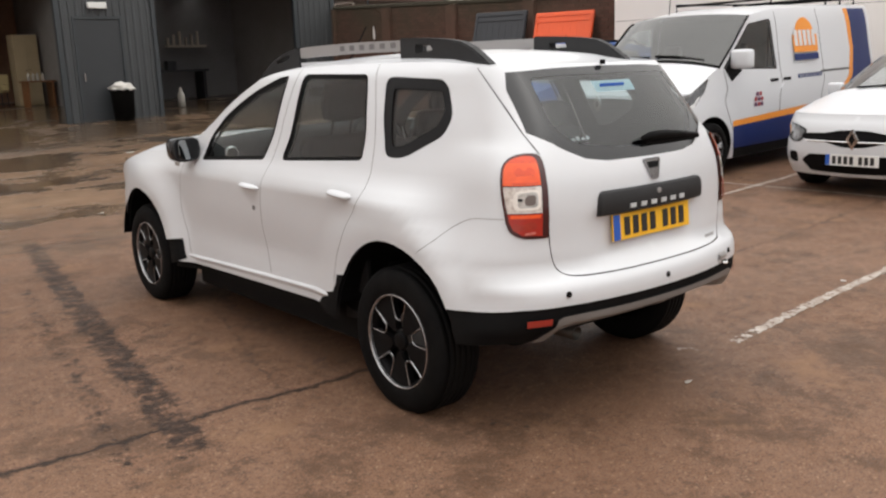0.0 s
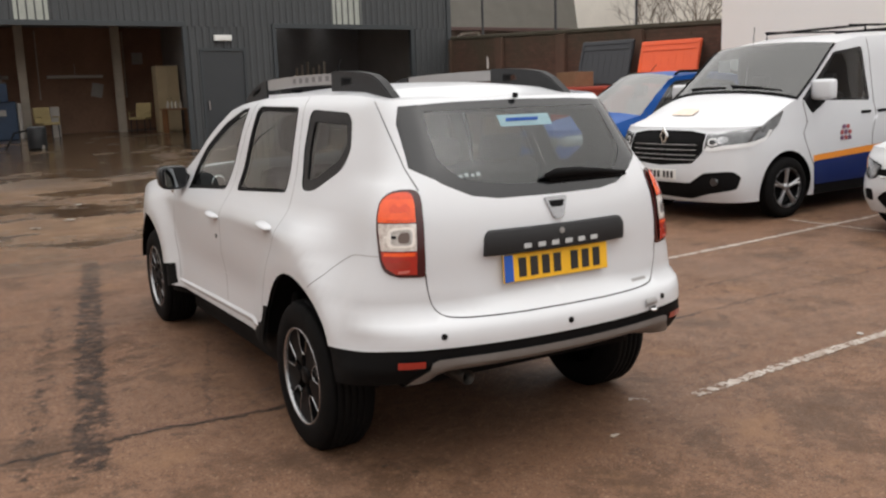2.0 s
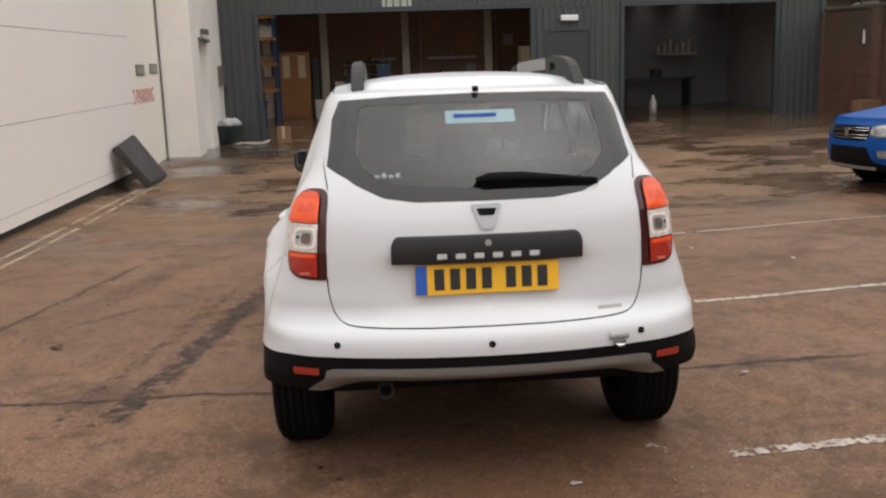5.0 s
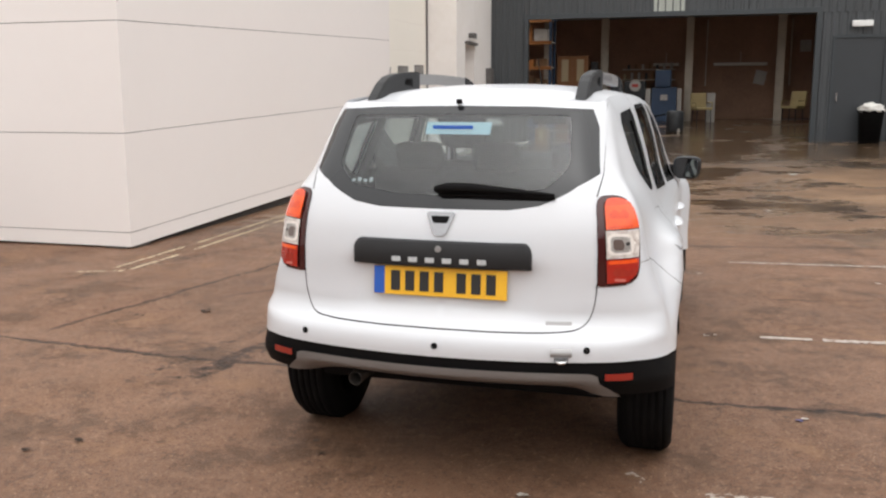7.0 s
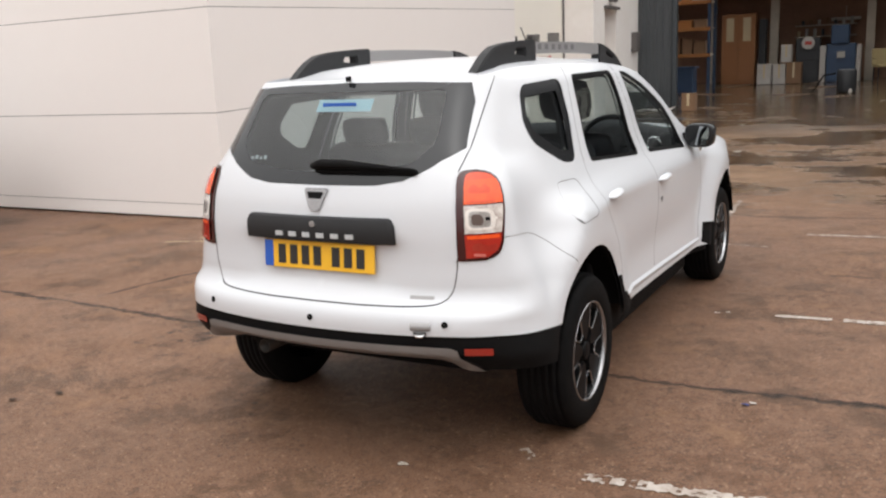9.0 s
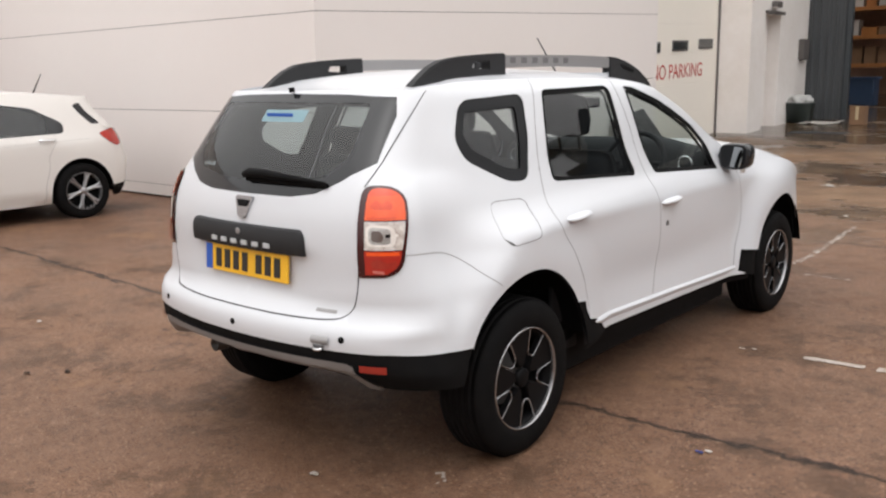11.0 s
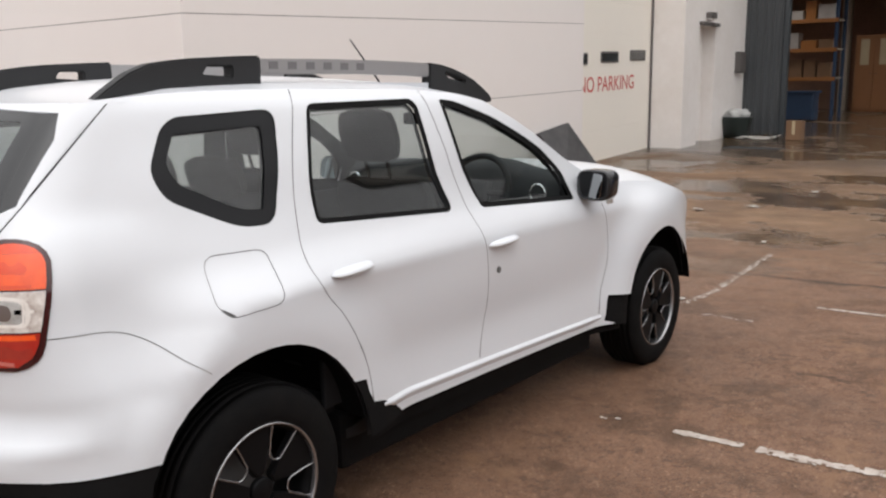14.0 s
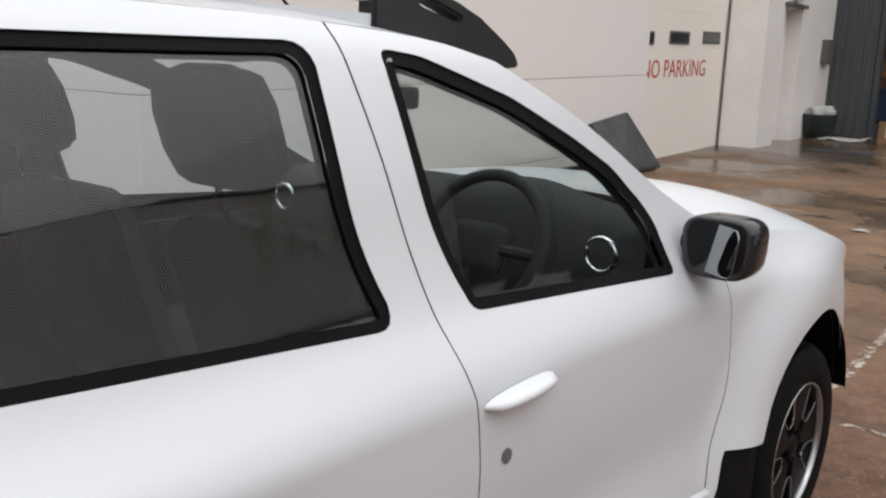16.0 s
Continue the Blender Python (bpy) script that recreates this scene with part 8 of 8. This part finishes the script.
def hatch(name, label, m, shell, up, paint, lamp, extra, wheel, z0, hi=0.0, bowl=(LAMP_MIXED, 0.016)):
    y1 = shell.corner_ends(z0)[1]
    chain = [
        ("bonnet", [(y1, z0), (0.86, 0.90 + up), (1.16, 0.955 + up), (1.26, 0.97 + up)], paint, (0, -0.20), (0.01, 0.06)),
        ("windscreen", [(1.26, 0.97 + up), (1.62, 1.15 + up + hi * 0.5), (1.98, 1.31 + up + hi), (2.10, 1.345 + up + hi)], LOW_SCREEN, (-0.20, -0.16), (0.06, 0.07)),
        ("roof", [(2.10, 1.345 + up + hi), (2.5, 1.37 + up + hi), (3.2, 1.35 + up + hi), (3.9, 1.26 + up + hi)], paint, (-0.16, 0.1), (0.07, 0.05)),
    ]
    q = shell.side
    reg = [
        ("door_seam", ribbon([q(1.38, 1.0 + up), q(1.30, 0.8), q(1.36, 0.45), q(1.38, 0.3)], 0.010), 0.005, SEAM),
        ("door_seam", ribbon([q(2.42, 1.34 + up), q(2.46, 0.9), q(2.44, 0.3)], 0.010), 0.005, SEAM),
        ("side_window_frame", rounded([q(1.45, 0.955 + up), q(1.75, 1.13 + up + hi * 0.5), q(2.10, 1.285 + up + hi), q(2.6, 1.305 + up + hi), q(3.35, 1.24 + up + hi), q(3.5, 1.05 + up), q(3.2, 0.96 + up)], 0.05), 0.002, BLACK_GLOSS),
        ("side_window", rounded([q(1.58, 0.975 + up), q(1.82, 1.12 + up + hi * 0.5), q(2.12, 1.255 + up + hi), q(2.42, 1.27 + up + hi), q(2.44, 0.965 + up)], 0.04), 0.005, GLASS_REAR),
        ("side_window", rounded([q(2.52, 0.965 + up), q(2.52, 1.27 + up + hi), q(3.05, 1.235 + up + hi), q(3.25, 1.0 + up)], 0.04), 0.005, GLASS_REAR),
        ("headlamp", rounded(lamp, 0.03), -0.004, LAMP_GLASS),
        ("lamp_bowl", rounded(inset(lamp, bowl[1]), 0.02), -0.006, bowl[0]),
    ] + extra
    return vehicle(name, label, "car", m, shell, chain, z0, 0.19 + up, reg, paint, wheel, 3.95)


WHITE_HATCH = Shell(back=[(0.2, 0.10), (0.32, 0.03), (0.45, 0), (0.6, 0.012), (0.72, 0.05), (0.82, 0.12)], wheels=(0.84, 3.42), wheel_z=0.31, arch_r=0.365, **HATCH_KW)
h = WHITE_HATCH.end
car1 = hatch("hatchback_car", "small white hatchback with a dark grille band, parked in a bay", pose(5.45, 1.80, ground_z(5.45, 1.8) - 0.005, 1.05, 0, -90), WHITE_HATCH, 0.0, WHITE_PAINT,
    [h(0.50, 0.66), h(0.56, 0.545), (S1 + 0.05, 0.53), (S2 - 0.02, 0.62), (S2 + 0.10, 0.74), (S1 + 0.08, 0.72)],
    [("grille_band", rounded([(-0.02, 0.675), h(0.14, 0.67), h(0.30, 0.64), h(0.55, 0.63), h(0.55, 0.575), h(0.30, 0.555), h(0.12, 0.51), (-0.02, 0.505)], 0.015), 0.010, BLACK_PLASTIC),
     ("lower_grille", rounded([(-0.02, 0.43), h(0.45, 0.43), h(0.56, 0.36), h(0.46, 0.25), (-0.02, 0.24)], 0.03), 0.014, BLACK_PLASTIC),
     ("fog_surround", rounded([h(0.60, 0.44), (S1 + 0.10, 0.44), (S1 + 0.10, 0.34), h(0.60, 0.32)], 0.03), 0.010, BLACK_PLASTIC)],
    lambda v, x, y: spoked_wheel(v, x, y, 0.2, 0.31, 0.205, 5), 0.82, 0.0, (LAMP_MIXED, 0.018))
diamond(car1, WHITE_HATCH.rear(0, 0.59), 0.59, 0.105, 0.004)
bars_across(car1, WHITE_HATCH, 0.50, (0.562,), CHROME, 0.008, 0.004)
plate(car1, Matrix.Translation((0, WHITE_HATCH.rear(0.2, 0.385) - 0.012, 0.385)), PLATE_WHITE, True, "white number plate with unreadable dark bars")
for sx in (-1, 1):
    door_mirror(car1, sx * 0.93, 1.52, 0.98, 0.17, WHITE_PAINT)
front_seats(car1, 2.15, 0.62)
part("dashboard", box(-0.72, 1.15, 0.70, 0.72, 1.55, 0.93, 0.05), CAB_DARK, car1)
part("wiper", tube([(-0.5, 1.12, 1.02), (0.1, 1.02, 1.06)], 0.012, sides=6), BLACK_PLASTIC, car1)

BLUE_CROSS = Shell(back=[(0.2, 0.10), (0.36, 0.03), (0.5, 0), (0.66, 0.012), (0.8, 0.05), (0.90, 0.12)], wheels=(0.84, 3.42), wheel_z=0.32, arch_r=0.375, **HATCH_KW)
h = BLUE_CROSS.end
car2 = hatch("crossover_car", "bright blue small crossover with black bumper, parked in a bay", pose(5.35, 7.43, ground_z(5.35, 7.4) - 0.005, 1.05, 0, -90), BLUE_CROSS, 0.07, BLUE_PAINT,
    [h(0.42, 0.80), h(0.42, 0.70), h(0.58, 0.675), (S1 + 0.14, 0.70), (S2 + 0.05, 0.82), (S1 + 0.10, 0.845)],
    [("grille", rounded([(-0.02, 0.815), h(0.40, 0.805), h(0.42, 0.70), h(0.36, 0.635), (-0.02, 0.63)], 0.02), 0.012, BLACK_PLASTIC),
     ("lower_bumper", [(-0.02, 0.565), h(0.40, 0.56), h(0.48, 0.40), (S1 + 0.12, 0.34), (S2 + 0.15, 0.33), (S2 + 0.15, 0.15), (-0.02, 0.15)], 0.004, BLACK_PLASTIC),
     ("fog_surround", rounded([h(0.55, 0.53), (S1 + 0.08, 0.53), (S1 + 0.10, 0.45), h(0.57, 0.44)], 0.02), -0.004, LAMP_MIXED),
     ("skid_plate", [(-0.02, 0.335), h(0.52, 0.335), h(0.50, 0.30), (-0.02, 0.30)], -0.012, SILVER),
     ("wheel_trim", [BLUE_CROSS.side(0.38, 0.33), BLUE_CROSS.side(0.42, 0.56), BLUE_CROSS.side(0.64, 0.745), BLUE_CROSS.side(1.04, 0.745), BLUE_CROSS.side(1.26, 0.56), BLUE_CROSS.side(1.30, 0.33)], -0.006, BLACK_PLASTIC),
     ("sill_cladding", [BLUE_CROSS.side(1.3, 0.38), BLUE_CROSS.side(3.0, 0.38), BLUE_CROSS.side(3.0, 0.15), BLUE_CROSS.side(1.3, 0.15)], -0.006, BLACK_PLASTIC)],
    lambda v, x, y: spoked_wheel(v, x, y, 0.5, 0.32, 0.205, 5), 0.90, 0.14)
bars_across(car2, BLUE_CROSS, 0.39, (0.665, 0.70, 0.755, 0.785), CHROME, 0.005, -0.004)
part("badge", prism(rounded([(-0.06, 0.045), (0.06, 0.045), (0.024, -0.05), (-0.024, -0.05)], 0.012), 0.014, m=Matrix.Translation((0, BLUE_CROSS.rear(0, 0.73) - 0.002, 0.73)) @ Matrix.Rotation(radians(90), 4, "X"), bevel=0.003), CHROME, car2, "plain chrome shield badge")
for sx in (-1, 1):
    door_mirror(car2, sx * 0.93, 1.52, 1.05, 0.17, BLACK_PLASTIC)
    part("roof_bar", tube([(sx * 0.52, 2.15, 1.57), (sx * 0.52, 2.25, 1.63), (sx * 0.52, 3.3, 1.62), (sx * 0.52, 3.6, 1.52)], 0.02, sides=8), BLACK_PLASTIC, car2)
front_seats(car2, 2.15, 0.68)
part("dashboard", box(-0.72, 1.15, 0.76, 0.72, 1.55, 0.99, 0.05), CAB_DARK, car2)
part("roof_aerial", tube([(0, 2.15, 1.62), (0, 2.3, 1.75)], 0.005, sides=6), BLACK_PLASTIC, car2)

# white family hatchbacks beside the warehouse, seen from the side
WARM_WHITE = mat("warm_white_paint", (0.70, 0.675, 0.645), 0.4, coat=0.3, vary=0.06, scale=1.5, second=(0.62, 0.59, 0.56))
TAIL_HATCH = Shell(
    section=[(0.2, 0.80), (0.3, 0.865), (0.5, 0.885), (0.75, 0.89), (0.88, 0.88), (0.95, 0.845), (1.1, 0.775), (1.28, 0.69), (1.42, 0.60)],
    plan=[(0.0, -0.05), (0.5, -0.015), (1.0, 0), (3.4, 0), (4.0, -0.04), (4.37, -0.16)],
    back=[(0.2, 0.12), (0.35, 0.05), (0.5, 0.02), (0.62, 0.0), (0.75, 0.04), (0.88, 0.08), (0.98, 0.13), (1.08, 0.22), (1.22, 0.36), (1.36, 0.42)], crown=0.30,
    corner=[(0.2, 0.30), (0.8, 0.30), (1.1, 0.24), (1.4, 0.20)], wheels=(0.82, 3.44), wheel_z=0.32, arch_r=0.375, flare=0.02, length=4.3)
t0 = TAIL_HATCH.corner_ends(1.36)[1]
q = TAIL_HATCH.side
tail_reg = [
    ("door_seam", ribbon([q(1.10, 1.00), q(1.08, 0.9), q(1.20, 0.72), q(1.26, 0.4), q(1.27, 0.22)], 0.004), 0.003, SOFT_SEAM),
    ("door_seam", ribbon([q(1.93, 1.40), q(1.95, 0.9), q(1.93, 0.25)], 0.005), 0.003, SOFT_SEAM),
    ("body_crease", ribbon([q(0.7, 0.90), q(1.5, 0.875), q(3.2, 0.82)], 0.008), 0.003, WARM_WHITE),
    ("side_window_frame", rounded([q(0.97, 0.975), q(0.95, 1.09), q(1.25, 1.25), q(1.75, 1.325), q(2.3, 1.335), q(2.65, 1.22), q(3.05, 1.0), q(2.9, 0.935)], 0.05), 0.002, BLACK_GLOSS),
    ("side_window", rounded([q(1.16, 0.985), q(1.14, 1.17), q(1.45, 1.265), q(1.86, 1.295), q(1.88, 0.965)], 0.04), 0.005, GLASS_REAR),
    ("side_window", rounded([q(1.98, 0.962), q(1.98, 1.295), q(2.30, 1.29), q(2.62, 1.19), q(2.90, 0.99)], 0.04), 0.005, GLASS_REAR),
    ("tail_lamp", rounded([(S1 + 0.08, 1.00), (S1 + 0.16, 1.005), (S2 + 0.06, 0.955), (S2 + 0.05, 0.925), (S1 + 0.19, 0.80), (S1 + 0.12, 0.83), (S1 + 0.08, 0.90)], 0.025), -0.006, LENS_RED),
    ("spoiler_side", rounded([(S2 - 0.02, 1.30), q(0.77, 1.27), q(0.61, 1.06), (S2 - 0.03, 1.06)], 0.02), 0.002, BLACK_GLOSS),
    ("rear_screen_frame", [(-0.02, 1.33), (S1, 1.33), (S1 + 0.08, 1.10), (-0.02, 1.06)], 0.002, BLACK_GLOSS),
    ("lower_bumper", [(-0.02, 0.40), (S1, 0.40), (S2 + 0.1, 0.34), (S2 + 0.1, 0.15), (-0.02, 0.15)], 0.004, BLACK_PLASTIC),
]
tail_chain = [
    ("roof", [(t0, 1.36), (1.10, 1.395), (1.7, 1.42), (2.25, 1.41), (2.40, 1.385)], WARM_WHITE, (0, 0.12), (0.02, 0.07)),
    ("windscreen", [(2.40, 1.385), (2.75, 1.22), (3.08, 1.04), (3.22, 0.98)], GLASS_FRONT, (0.12, 0.22), (0.07, 0.06)),
    ("bonnet", [(3.22, 0.98), (3.6, 0.92), (4.0, 0.82), (4.28, 0.68)], WARM_WHITE, (0.22, 0.10), (0.06, 0.03)),
]


def family_car(label, m, tall):
    """A family hatchback; tall stretches it above the waist."""
    v = vehicle("family_car", label, "car", m, TAIL_HATCH, tail_chain, 1.36, 0.20, tail_reg, WARM_WHITE, lambda c, x, y: spoked_wheel(c, x, y, 0.25, 0.32, 0.215, 6), 4.28)
    for sx in (-1, 1):
        for y in (1.10, 1.97):
            part("door_handle", tube([(sx * 0.885, y, 0.905), (sx * 0.915, y + 0.03, 0.91), (sx * 0.915, y + 0.15, 0.912), (sx * 0.885, y + 0.18, 0.912)], 0.013, sides=8), CHROME, v, "chrome door handle")
        door_mirror(v, sx * 0.97, 2.95, 1.03, 0.18, WARM_WHITE)
    part("aerial", tube([(0, 0.88, 1.40), (0, 0.76, 1.62)], [0.01, 0.004], sides=6), BLACK_PLASTIC, v, "short black roof aerial")
    front_seats(v, 2.0, 0.65)
    for ob in list(v.children) + [k for c in v.children for k in c.children]:
        if ob.type == "MESH" and ob.name.split(".")[0] not in ("tyre", "rim", "rim_edge", "spoke", "hub_cap"):
            for p in ob.data.vertices:
                if p.co.z > 0.6:
                    p.co.z = 0.6 + (p.co.z - 0.6) * tall
    return v


family_car("cream-white family hatchback parked with its tail to the warehouse", pose(-7.72, 3.84, 0.0, 0, 0, 180), 1.03)
family_car("white taller car parked beyond the cream-white hatchback", pose(-10.4, 4.06, 0.0, 0, 0, 180), 1.13)
